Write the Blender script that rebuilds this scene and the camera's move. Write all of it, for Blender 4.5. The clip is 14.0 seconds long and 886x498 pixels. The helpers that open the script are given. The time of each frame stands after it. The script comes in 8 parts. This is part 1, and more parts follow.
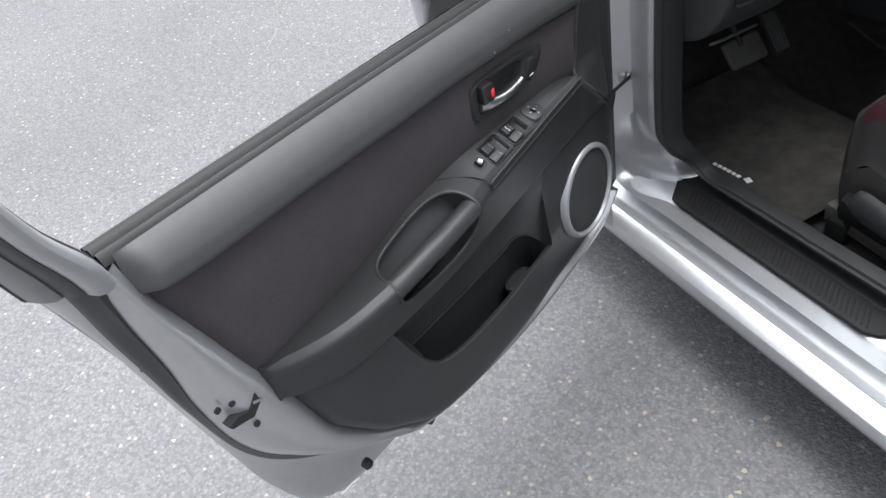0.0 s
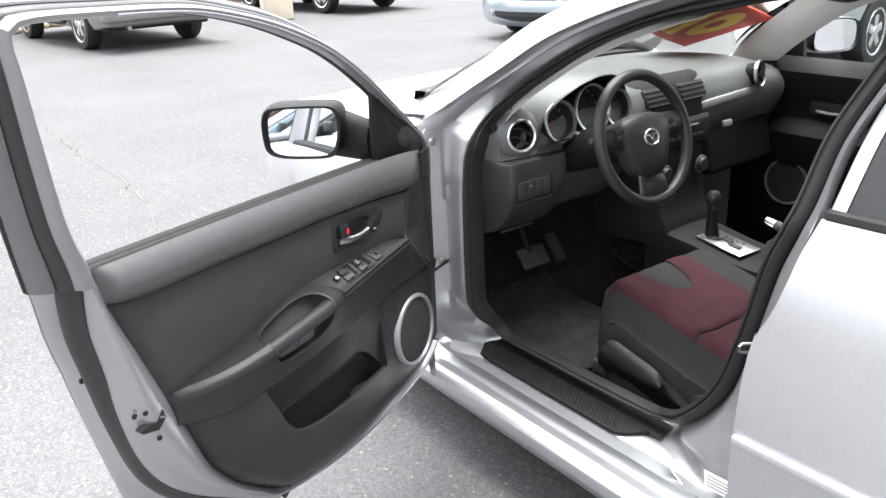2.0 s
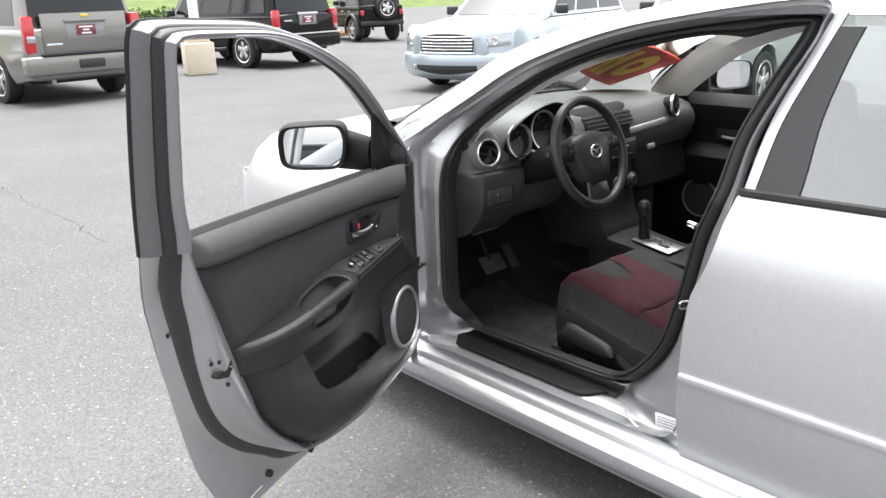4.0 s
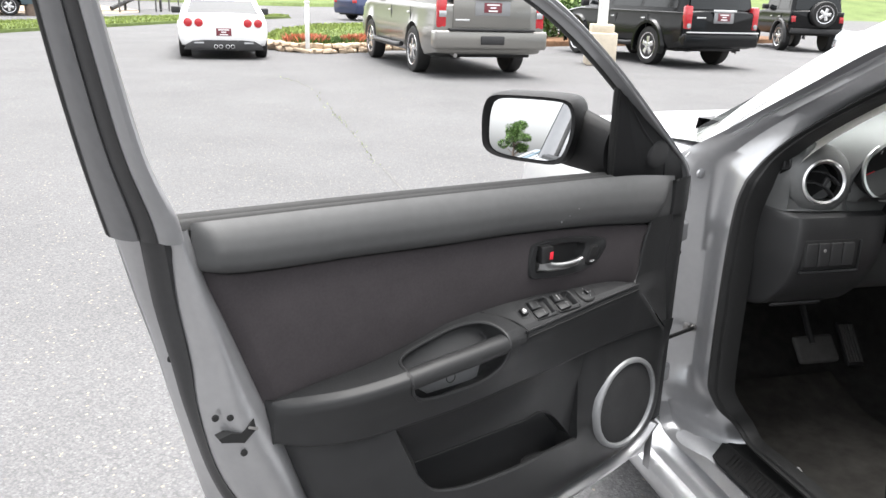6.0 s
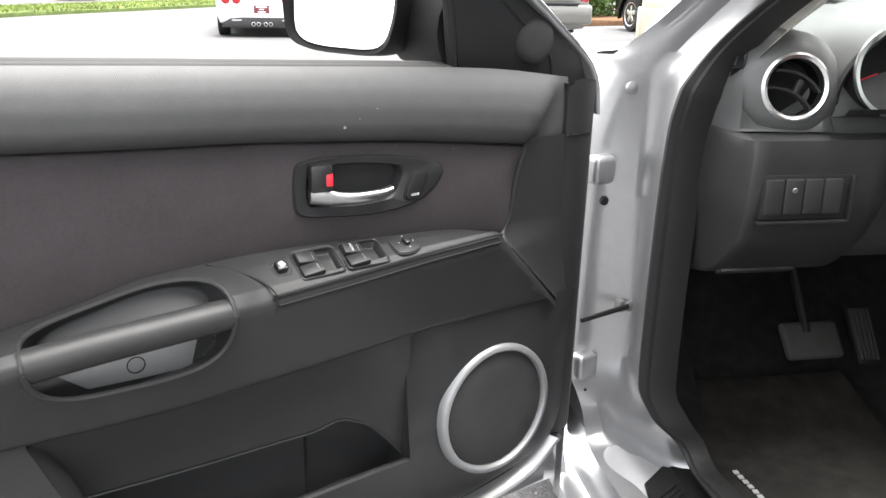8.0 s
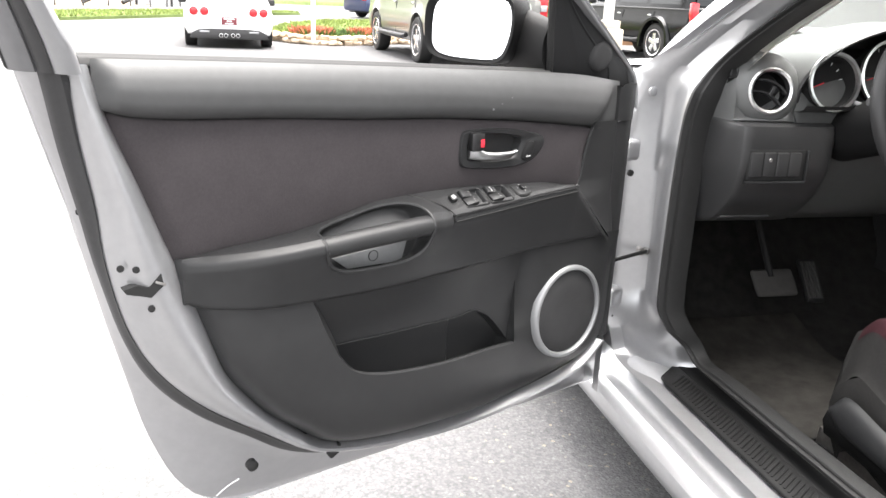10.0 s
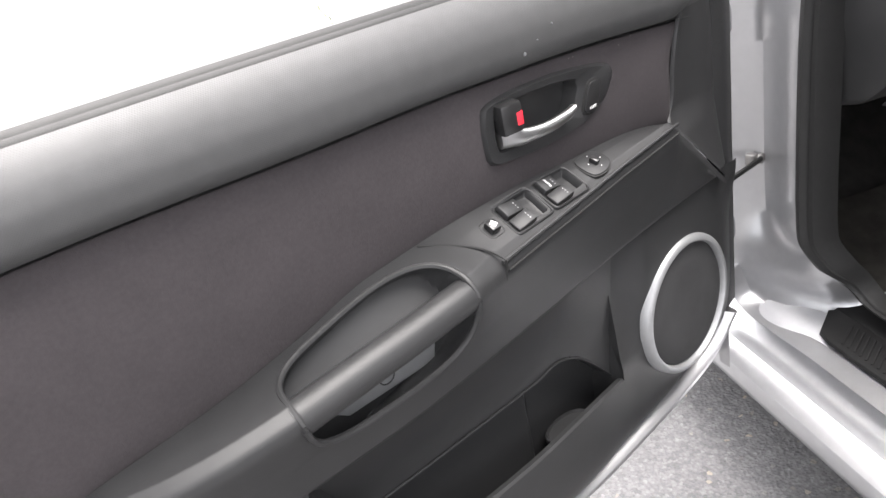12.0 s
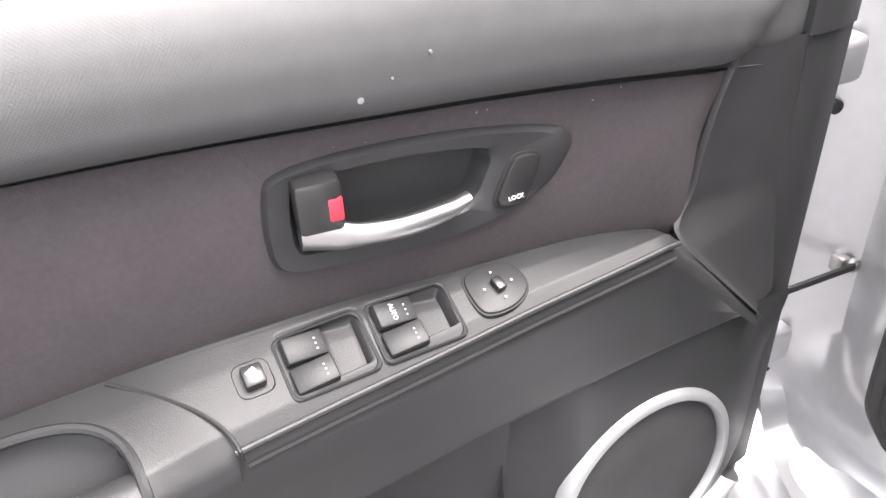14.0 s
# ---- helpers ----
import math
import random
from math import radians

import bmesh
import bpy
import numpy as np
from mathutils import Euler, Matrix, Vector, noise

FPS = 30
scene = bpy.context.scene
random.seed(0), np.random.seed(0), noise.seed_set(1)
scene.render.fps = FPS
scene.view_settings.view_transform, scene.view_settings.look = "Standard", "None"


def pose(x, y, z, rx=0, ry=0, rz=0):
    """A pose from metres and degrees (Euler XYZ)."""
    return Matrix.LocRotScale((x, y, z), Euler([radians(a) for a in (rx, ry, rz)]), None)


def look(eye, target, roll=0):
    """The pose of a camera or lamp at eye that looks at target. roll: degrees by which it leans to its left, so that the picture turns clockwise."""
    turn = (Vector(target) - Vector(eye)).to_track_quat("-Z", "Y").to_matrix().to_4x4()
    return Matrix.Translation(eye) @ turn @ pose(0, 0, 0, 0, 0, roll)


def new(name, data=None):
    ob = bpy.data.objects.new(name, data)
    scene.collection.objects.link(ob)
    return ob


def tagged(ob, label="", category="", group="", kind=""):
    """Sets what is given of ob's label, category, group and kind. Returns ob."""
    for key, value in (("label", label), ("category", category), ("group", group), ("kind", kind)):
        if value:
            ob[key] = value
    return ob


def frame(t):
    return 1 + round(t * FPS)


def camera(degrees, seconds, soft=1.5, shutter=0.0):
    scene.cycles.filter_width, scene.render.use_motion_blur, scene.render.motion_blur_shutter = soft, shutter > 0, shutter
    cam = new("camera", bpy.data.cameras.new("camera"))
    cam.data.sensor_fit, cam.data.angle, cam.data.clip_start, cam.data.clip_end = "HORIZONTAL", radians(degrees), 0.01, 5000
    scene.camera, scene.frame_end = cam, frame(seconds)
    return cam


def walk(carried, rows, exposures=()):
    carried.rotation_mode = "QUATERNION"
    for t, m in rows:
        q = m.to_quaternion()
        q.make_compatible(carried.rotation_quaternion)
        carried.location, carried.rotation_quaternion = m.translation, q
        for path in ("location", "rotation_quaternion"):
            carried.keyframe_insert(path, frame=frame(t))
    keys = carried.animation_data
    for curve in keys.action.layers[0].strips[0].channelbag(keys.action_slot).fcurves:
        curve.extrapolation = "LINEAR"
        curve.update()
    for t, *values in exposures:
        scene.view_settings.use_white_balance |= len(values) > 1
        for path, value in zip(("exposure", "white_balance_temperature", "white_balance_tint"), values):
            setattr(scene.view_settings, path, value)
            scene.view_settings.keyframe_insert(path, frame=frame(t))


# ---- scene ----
cam = camera(57.9, 14.0)
METRES, EYE, TILT, LEAN, TURN = 8.0, 1.5, 0.0, 0.0, 0.0
PATH = [
    (0, (-0.990, -1.566, 1.567), (-0.458, -0.125, 0.288), -12.5),
    (0.5, (-0.89, -1.61, 1.544), (-0.457, -0.045, 0.377), -9.9),
    (1, (-0.968, -1.675, 1.544), (-0.29, -0.188, 0.391), -5.1),
    (1.5, (-1.11, -1.919, 1.551), (-0.184, -0.437, 0.578), -3.4),
    (2, (-1.323, -2.083, 1.551), (-0.226, -0.579, 0.818), -2.4),
    (2.2, (-1.416, -2.136, 1.544), (-0.261, -0.657, 0.851), -2.3),
    (4.3, (-1.753, -2.281, 1.528), (-0.465, -0.877, 0.922), -1.9),
    (4.5, (-1.685, -2.264, 1.513), (-0.456, -0.807, 0.904), -0.9),
    (5, (-1.42, -2.12, 1.455), (-0.483, -0.48, 0.799), 0.4),
    (5.5, (-1.199, -1.972, 1.408), (-0.569, -0.18, 0.785), 1.6),
    (6, (-1.007, -1.82, 1.364), (-0.525, 0.022, 0.751), 2.0),
    (6.5, (-0.823, -1.684, 1.335), (-0.368, 0.174, 0.751), 1.8),
    (7, (-0.628, -1.534, 1.308), (-0.209, 0.337, 0.739), 2.4),
    (7.5, (-0.518, -1.445, 1.242), (-0.195, 0.438, 0.65), 2.5),
    (8, (-0.499, -1.456, 1.144), (-0.167, 0.408, 0.5), 1.4),
    (8.2, (-0.52, -1.505, 1.112), (-0.15, 0.348, 0.458), 0.8),
    (10.3, (-0.936, -1.917, 1.2), (-0.467, -0.069, 0.597), 2.8),
    (10.5, (-0.962, -1.897, 1.257), (-0.506, -0.058, 0.616), 1.8),
    (11, (-0.93, -1.773, 1.32), (-0.565, 0.041, 0.56), -4.2),
    (11.5, (-0.821, -1.544, 1.274), (-0.508, 0.236, 0.416), -9.6),
    (12, (-0.731, -1.278, 1.202), (-0.372, 0.448, 0.257), -12.3),
    (12.5, (-0.621, -1.102, 1.145), (-0.303, 0.575, 0.102), -10.3),
    (13, (-0.542, -1.016, 1.135), (-0.337, 0.628, 0.016), -7.8),
    (13.5, (-0.47, -0.964, 1.139), (-0.309, 0.677, 0.006), -2.8),
    (14, (-0.421, -0.93, 1.15), (-0.389, 0.719, 0.019), -3.0),
]
EXPOSURES = [(0.0, 2.12, 6200, 10), (1.0, 2.45, 6200, 10), (2.0, 2.55, 6350, 10), (2.2, 2.53, 6400, 10), (4.3, 2.18, 6450, 10), (4.5, 2.18, 6450, 10), (5.0, 2.18, 6500, 10), (6.0, 2.32, 6500, 10), (7.0, 2.52, 6550, 10),
             (8.2, 2.92, 6600, 10), (10.3, 3.10, 6700, 11.5), (11.0, 2.75, 6750, 13), (11.5, 2.75, 6700, 13), (12.0, 3.08, 6650, 13), (12.5, 3.62, 6650, 13.5), (13.0, 3.70, 6700, 14.5), (14.0, 3.75, 6700, 15.5)]
walk(cam, [(t, look(eye, target, roll)) for t, eye, target, roll in PATH], EXPOSURES)

# ---- world and light: bright overcast ----
world = bpy.data.worlds.new("overcast_sky")
scene.world = world
world.use_nodes = True
wn, wl = world.node_tree.nodes, world.node_tree.links
sky = wn.new("ShaderNodeTexSky")
sky.sky_type, sky.sun_disc = "NISHITA", False
sky.sun_elevation, sky.sun_rotation = radians(68), radians(8)
sky.air_density, sky.dust_density, sky.ozone_density = 1.0, 4.0, 1.0
hsv = wn.new("ShaderNodeHueSaturation")
hsv.inputs["Saturation"].default_value = 0.12
bg = wn["Background"]
bg.inputs["Strength"].default_value = 0.14
wl.new(sky.outputs["Color"], hsv.inputs["Color"])
wl.new(hsv.outputs["Color"], bg.inputs["Color"])
sun = new("sun", bpy.data.lights.new("sun", "SUN"))
sun.data.energy, sun.data.angle, sun.data.color = 1.35, radians(45), (1.0, 0.98, 0.95)
sun.matrix_world = look((1.9, -0.6, 9.0), (0, 0, 0))


# ---- materials ----
def mat(name, color, rough=0.5, metal=0.0, scale=40.0, vary=0.15, bump=0.0, bump_scale=None, coat=0.0, spec=0.5, emit=None, alpha=None, island=0.0, stretch=None, dimples=0.0):
    """A surface with colour variation at two scales and a fine relief."""
    m = bpy.data.materials.new(name)
    m.use_nodes = True
    nt = m.node_tree
    b = nt.nodes["Principled BSDF"]
    b.inputs["Roughness"].default_value = rough
    b.inputs["Metallic"].default_value = metal
    b.inputs["Coat Weight"].default_value = coat
    b.inputs["Coat Roughness"].default_value = 0.08
    b.inputs["Specular IOR Level"].default_value = spec
    tc = nt.nodes.new("ShaderNodeTexCoord")
    n1 = nt.nodes.new("ShaderNodeTexNoise")
    n1.inputs["Scale"].default_value, n1.inputs["Detail"].default_value = scale, 6
    n2 = nt.nodes.new("ShaderNodeTexNoise")
    n2.inputs["Scale"].default_value, n2.inputs["Detail"].default_value = scale / 14, 3
    add = nt.nodes.new("ShaderNodeMath")
    add.operation = "ADD"
    ramp = nt.nodes.new("ShaderNodeMapRange")
    ramp.inputs["From Min"].default_value, ramp.inputs["From Max"].default_value = 0.6, 1.4
    ramp.inputs["To Min"].default_value, ramp.inputs["To Max"].default_value = 1 - vary, 1 + vary
    mul = nt.nodes.new("ShaderNodeVectorMath")
    mul.operation = "SCALE"
    mul.inputs[0].default_value = color
    for n in (n1, n2):
        nt.links.new(tc.outputs["Object"], n.inputs["Vector"])
    nt.links.new(n1.outputs["Fac"], add.inputs[0])
    nt.links.new(n2.outputs["Fac"], add.inputs[1])
    nt.links.new(add.outputs[0], ramp.inputs["Value"])
    last = ramp.outputs["Result"]
    if island:
        geo = nt.nodes.new("ShaderNodeNewGeometry")
        r2 = nt.nodes.new("ShaderNodeMapRange")
        r2.inputs["To Min"].default_value, r2.inputs["To Max"].default_value = 1 - island, 1 + island
        nt.links.new(geo.outputs["Random Per Island"], r2.inputs["Value"])
        m2 = nt.nodes.new("ShaderNodeMath")
        m2.operation = "MULTIPLY"
        nt.links.new(last, m2.inputs[0])
        nt.links.new(r2.outputs["Result"], m2.inputs[1])
        last = m2.outputs[0]
    nt.links.new(last, mul.inputs["Scale"])
    nt.links.new(mul.outputs["Vector"], b.inputs["Base Color"])
    if bump:
        n3 = nt.nodes.new("ShaderNodeTexNoise")
        n3.inputs["Scale"].default_value, n3.inputs["Detail"].default_value = bump_scale or scale * 8, 4
        bp = nt.nodes.new("ShaderNodeBump")
        bp.inputs["Strength"].default_value, bp.inputs["Distance"].default_value = bump, 0.002
        if stretch:
            mp = nt.nodes.new("ShaderNodeMapping")
            mp.inputs["Scale"].default_value = stretch
            nt.links.new(tc.outputs["Object"], mp.inputs["Vector"])
            nt.links.new(mp.outputs["Vector"], n3.inputs["Vector"])
        else:
            nt.links.new(tc.outputs["Object"], n3.inputs["Vector"])
        nt.links.new(n3.outputs["Fac"], bp.inputs["Height"])
        if dimples:
            mp = nt.nodes.new("ShaderNodeMapping")
            mp.inputs["Rotation"].default_value = (radians(90), 0, radians(40))
            vo = nt.nodes.new("ShaderNodeTexVoronoi")
            vo.voronoi_dimensions = "2D"
            vo.inputs["Scale"].default_value, vo.inputs["Randomness"].default_value = dimples, 0.12
            nt.links.new(tc.outputs["Object"], mp.inputs["Vector"])
            nt.links.new(mp.outputs["Vector"], vo.inputs["Vector"])
            b2 = nt.nodes.new("ShaderNodeBump")
            b2.inputs["Strength"].default_value, b2.inputs["Distance"].default_value = 0.26, 0.0007
            nt.links.new(vo.outputs["Distance"], b2.inputs["Height"])
            nt.links.new(b2.outputs["Normal"], bp.inputs["Normal"])
        nt.links.new(bp.outputs["Normal"], b.inputs["Normal"])
    if emit:
        b.inputs["Emission Color"].default_value = (*emit[:3], 1)
        b.inputs["Emission Strength"].default_value = emit[3]
    if alpha is not None:
        b.inputs["Alpha"].default_value = alpha
    return m


def glass(name, tint, rough=0.02, ior=1.45):
    """Thin clear glass: see-through with a mirror-like share."""
    m = bpy.data.materials.new(name)
    m.use_nodes = True
    nt = m.node_tree
    out = nt.nodes["Material Output"]
    nt.nodes.remove(nt.nodes["Principled BSDF"])
    tr = nt.nodes.new("ShaderNodeBsdfTransparent")
    tr.inputs["Color"].default_value = (*tint, 1)
    gl = nt.nodes.new("ShaderNodeBsdfGlossy")
    gl.inputs["Roughness"].default_value = rough
    fr = nt.nodes.new("ShaderNodeFresnel")
    fr.inputs["IOR"].default_value = ior
    mx = nt.nodes.new("ShaderNodeMixShader")
    nt.links.new(fr.outputs[0], mx.inputs[0])
    nt.links.new(tr.outputs[0], mx.inputs[1])
    nt.links.new(gl.outputs[0], mx.inputs[2])
    nt.links.new(mx.outputs[0], out.inputs["Surface"])
    return m


PAINT = mat("silver_metallic_paint", (0.58, 0.585, 0.597), 0.38, 0.75, 900, 0.05, coat=0.6)
# body silver made darker, with the door opening's shade put into the colour
JAMB = mat("shaded_silver_jamb_paint", (0.39, 0.392, 0.40), 0.32, 0.7, 60, 0.06, coat=0.3)
# silver darkened further: the flange's shade is held in its base colour
FLANGE = mat("shaded_silver_flange_paint", (0.15, 0.151, 0.155), 0.36, 0.3, 60, 0.10)
FRAMEP = mat("satin_grey_frame_paint", (0.25, 0.252, 0.258), 0.34, 0.25, 60, 0.06, coat=0.2)
RUBBER = mat("black_rubber", (0.014, 0.014, 0.014), 0.6, 0, 120, 0.2, 0.15, spec=0.35)
VINYL = mat("grained_black_vinyl", (0.064, 0.0645, 0.065), 0.52, 0, 60, 0.10, 0.08, 900, spec=0.32, dimples=620)
PLASTIC = mat("black_trim_plastic", (0.025, 0.0253, 0.026), 0.39, 0, 40, 0.14, 0.16, 1100, spec=0.28)
GLOSSY = mat("smooth_black_plastic", (0.018, 0.018, 0.0185), 0.3, 0, 60, 0.1)
FABRIC = mat("charcoal_cloth", (0.040, 0.0352, 0.0374), 0.85, 0, 260, 0.18, 0.35, 1000, spec=0.3, stretch=(1.0, 1.0, 0.35))
SEALR = mat("grey_black_seal_rubber", (0.024, 0.024, 0.025), 0.5, 0, 120, 0.15, 0.1)
CABIN = mat("black_cabin_plastic", (0.032, 0.032, 0.0325), 0.45, 0, 40, 0.12, 0.25, 900)
# matte black plastic, darkened further so its colour carries the dim cabin's shade
DEEP = mat("shade_darkened_black_plastic", (0.008, 0.008, 0.0082), 0.6, 0, 40, 0.12, 0.2, 900, spec=0.18)
DASHSILVER = mat("silver_painted_plastic", (0.66, 0.66, 0.67), 0.24, 0.6, 90, 0.06)
LEATHER = mat("black_wheel_leather", (0.020, 0.020, 0.0205), 0.42, 0, 80, 0.12, 0.2, 1400, spec=0.4)
PEDAL = mat("dusty_pedal_rubber", (0.052, 0.050, 0.048), 0.8, 0, 50, 0.25, 0.3, 400)
MATPILE = mat("dusty_mat_pile", (0.052, 0.049, 0.045), 1.0, 0, 22, 0.5, 1.0, 700, spec=0.1)
CARPET = mat("black_carpet", (0.040, 0.039, 0.038), 1.0, 0, 30, 0.45, 1.0, 700, spec=0.1)
SEAT = mat("charcoal_seat_cloth", (0.030, 0.029, 0.028), 0.92, 0, 200, 0.2, 0.5, 1200, spec=0.2)
SEATRED = mat("dark_red_seat_cloth", (0.046, 0.015, 0.019), 0.92, 0, 200, 0.25, 0.5, 1200, spec=0.2)
CHROME = mat("satin_chrome", (0.72, 0.72, 0.72), 0.28, 1.0, 80, 0.08)
HANDLE = mat("satin_handle_metal", (0.46, 0.46, 0.46), 0.36, 1.0, 80, 0.08)
SILVERPL = mat("silver_plastic", (0.27, 0.275, 0.28), 0.45, 0.5, 120, 0.08)
STEEL = mat("worn_steel", (0.35, 0.34, 0.33), 0.45, 0.9, 90, 0.3)
REDPL = mat("red_plastic", (0.75, 0.03, 0.05), 0.4, 0, 60, 0.08)
WHITE = mat("white_print", (0.8, 0.8, 0.8), 0.5, 0, 90, 0.08)
DARK = mat("dark_void_plastic", (0.008, 0.008, 0.008), 0.7, 0, 50, 0.2)
MESHM = mat("black_speaker_cloth", (0.022, 0.022, 0.023), 0.75, 0, 400, 0.3, 0.5, 2500, dimples=380)
LINER = mat("light_grey_headliner", (0.74, 0.72, 0.68), 0.9, 0, 150, 0.08, 0.3, 900)
DASHTOP = mat("dark_grey_dash_skin", (0.088, 0.090, 0.089), 0.40, 0, 60, 0.1, 0.2, 800)
GLASS = glass("clear_car_glass", (0.86, 0.92, 0.90))
TINT = glass("tinted_car_glass", (0.50, 0.57, 0.54), 0.02, 3.2)
MIRROR = mat("mirror_glass", (0.84, 0.86, 0.88), 0.01, 1.0, 20, 0.01)


# ---- mesh helpers ----
def obj(name, me, material, parent=None, smooth=True, label=""):
    me.materials.append(material)
    if smooth:
        me.polygons.foreach_set("use_smooth", [True] * len(me.polygons))
        me.set_sharp_from_angle(angle=radians(42))
    ob = new(name, me)
    ob.parent = parent
    if label:
        tagged(ob, label)
    return ob


def pydata(name, verts, faces, material, parent=None, smooth=True, label=""):
    me = bpy.data.meshes.new(name)
    me.from_pydata([tuple(map(float, v)) for v in verts], [], faces)
    me.validate()
    bm = bmesh.new()
    bm.from_mesh(me)
    bmesh.ops.remove_doubles(bm, verts=bm.verts, dist=0.00005)
    bmesh.ops.recalc_face_normals(bm, faces=bm.faces)
    bm.to_mesh(me)
    bm.free()
    return obj(name, me, material, parent, smooth, label)


def grid(name, P, material, parent=None, wrap_i=False, wrap_j=False, caps=False, label="", smooth=True):
    """A sheet through the points P[i][j]."""
    P = np.asarray(P, float)
    a, b = P.shape[:2]
    idx = lambda i, j: (i % a) * b + (j % b)
    faces = [(idx(i, j), idx(i + 1, j), idx(i + 1, j + 1), idx(i, j + 1))
             for i in range(a if wrap_i else a - 1) for j in range(b if wrap_j else b - 1)]
    if caps:
        faces += [tuple(idx(0, j) for j in range(b)), tuple(idx(a - 1, j) for j in range(b))[::-1]]
    return pydata(name, P.reshape(-1, 3), faces, material, parent, smooth, label)


def part(name, bm, material, parent, label="", smooth=True):
    me = bpy.data.meshes.new(name)
    bm.to_mesh(me)
    bm.free()
    return obj(name, me, material, parent, smooth, label)


def box_bm(size, m=None, bevel=0.0, seg=2):
    bm = bmesh.new()
    bmesh.ops.create_cube(bm, size=1, matrix=Matrix.Diagonal((*size, 1)))
    if bevel:
        bmesh.ops.bevel(bm, geom=bm.edges[:], offset=bevel, segments=seg, affect="EDGES", profile=0.5)
    if m is not None:
        bmesh.ops.transform(bm, matrix=m, verts=bm.verts)
    return bm


def box(name, size, m, material, parent, bevel=0.003, label="", seg=2):
    return part(name, box_bm(size, m, bevel, seg), material, parent, label)


def spline(pts, n, closed=False):
    """n points evenly spread along a smooth curve through pts."""
    p = np.asarray(pts, float)
    k = len(p)
    if closed:
        q = np.vstack([p[-1], p, p[0], p[1]])
        segs = k
    else:
        q = np.vstack([2 * p[0] - p[1], p, 2 * p[-1] - p[-2]])
        segs = k - 1
    out = []
    for i in range(segs):
        a, b, c, d = q[i:i + 4]
        for t in np.linspace(0, 1, 12, endpoint=False):
            out.append(0.5 * ((2 * b) + (c - a) * t + (2 * a - 5 * b + 4 * c - d) * t * t + (3 * b - a - 3 * c + d) * t ** 3))
    out.append(q[1] if closed else p[-1])
    out = np.array(out)
    s = np.r_[0, np.cumsum(np.linalg.norm(np.diff(out, axis=0), axis=1))]
    w = np.linspace(0, s[-1], n + 1 if closed else n)
    r = np.stack([np.interp(w, s, out[:, i]) for i in range(p.shape[1])], 1)
    return r[:-1] if closed else r


def ip(x, *pairs):
    """Smooth interpolation through (x, value) pairs."""
    xs, ys = np.array(pairs, float).T
    x = np.clip(x, xs[0], xs[-1])
    d = np.gradient(ys, xs) if len(xs) > 2 else np.full(len(xs), (ys[-1] - ys[0]) / (xs[-1] - xs[0]))
    sl = np.diff(ys) / np.diff(xs)
    for i in range(1, len(xs) - 1):
        if sl[i - 1] * sl[i] <= 0:
            d[i] = 0
        else:
            d[i] = 2 * sl[i - 1] * sl[i] / (sl[i - 1] + sl[i])
    d[0], d[-1] = sl[0], sl[-1]
    i = np.clip(np.searchsorted(xs, x) - 1, 0, len(xs) - 2)
    h = xs[i + 1] - xs[i]
    t = (x - xs[i]) / h
    return (ys[i] * (1 + 2 * t) * (1 - t) ** 2 + h * d[i] * t * (1 - t) ** 2 + ys[i + 1] * t * t * (3 - 2 * t) + h * d[i + 1] * t * t * (t - 1))


def tube(name, path, r, material, parent=None, seg=10, closed=False, label="", flat=1.0, up=(0, 0, 1)):
    """A round or flattened rod along a path; r may be a list."""
    P = np.asarray(path, float)
    n = len(P)
    rr = np.full(n, r) if np.isscalar(r) else np.asarray(r, float)
    rows = []
    for i in range(n):
        t = (P[(i + 1) % n] - P[i - 1]) if closed else (P[min(i + 1, n - 1)] - P[max(i - 1, 0)])
        t = t / (np.linalg.norm(t) + 1e-9)
        a = np.cross(t, up)
        if np.linalg.norm(a) < 1e-4:
            a = np.cross(t, (1, 0.01, 0))
        a /= np.linalg.norm(a)
        b = np.cross(t, a)
        rows.append([P[i] + rr[i] * (math.cos(w) * a + flat * math.sin(w) * b) for w in np.linspace(0, 2 * math.pi, seg, endpoint=False)])
    return grid(name, rows, material, parent, wrap_i=closed, wrap_j=True, caps=not closed, label=label)


def lathe(name, profile, m, material, parent=None, seg=32, label="", hollow=False):
    """A turned shape: profile of (radius, height) round the local z axis."""
    rows = []
    for r, h in profile:
        rows.append([m @ Vector((r * math.cos(w), r * math.sin(w), h)) for w in np.linspace(0, 2 * math.pi, seg, endpoint=False)])
    return grid(name, [[tuple(v) for v in row] for row in rows], material, parent, wrap_j=True, caps=not hollow, label=label)


def prism(name, outline, d0, d1, m, material, parent=None, bevel=0.0, label="", smooth=True):
    """A flat outline (x, y) with thickness from d0 to d1 along local z."""
    bm = bmesh.new()
    vs = [bm.verts.new((x, y, d0)) for x, y in outline]
    f = bm.faces.new(vs)
    ret = bmesh.ops.extrude_face_region(bm, geom=[f])
    bmesh.ops.translate(bm, vec=(0, 0, d1 - d0), verts=[v for v in ret["geom"] if isinstance(v, bmesh.types.BMVert)])
    bmesh.ops.recalc_face_normals(bm, faces=bm.faces)
    if bevel:
        es = [e for e in bm.edges if abs(e.verts[0].co.z - d1) < 1e-6 and abs(e.verts[1].co.z - d1) < 1e-6]
        bmesh.ops.bevel(bm, geom=es, offset=bevel, segments=2, affect="EDGES", profile=0.5)
    bmesh.ops.transform(bm, matrix=m, verts=bm.verts)
    return part(name, bm, material, parent, label, smooth)


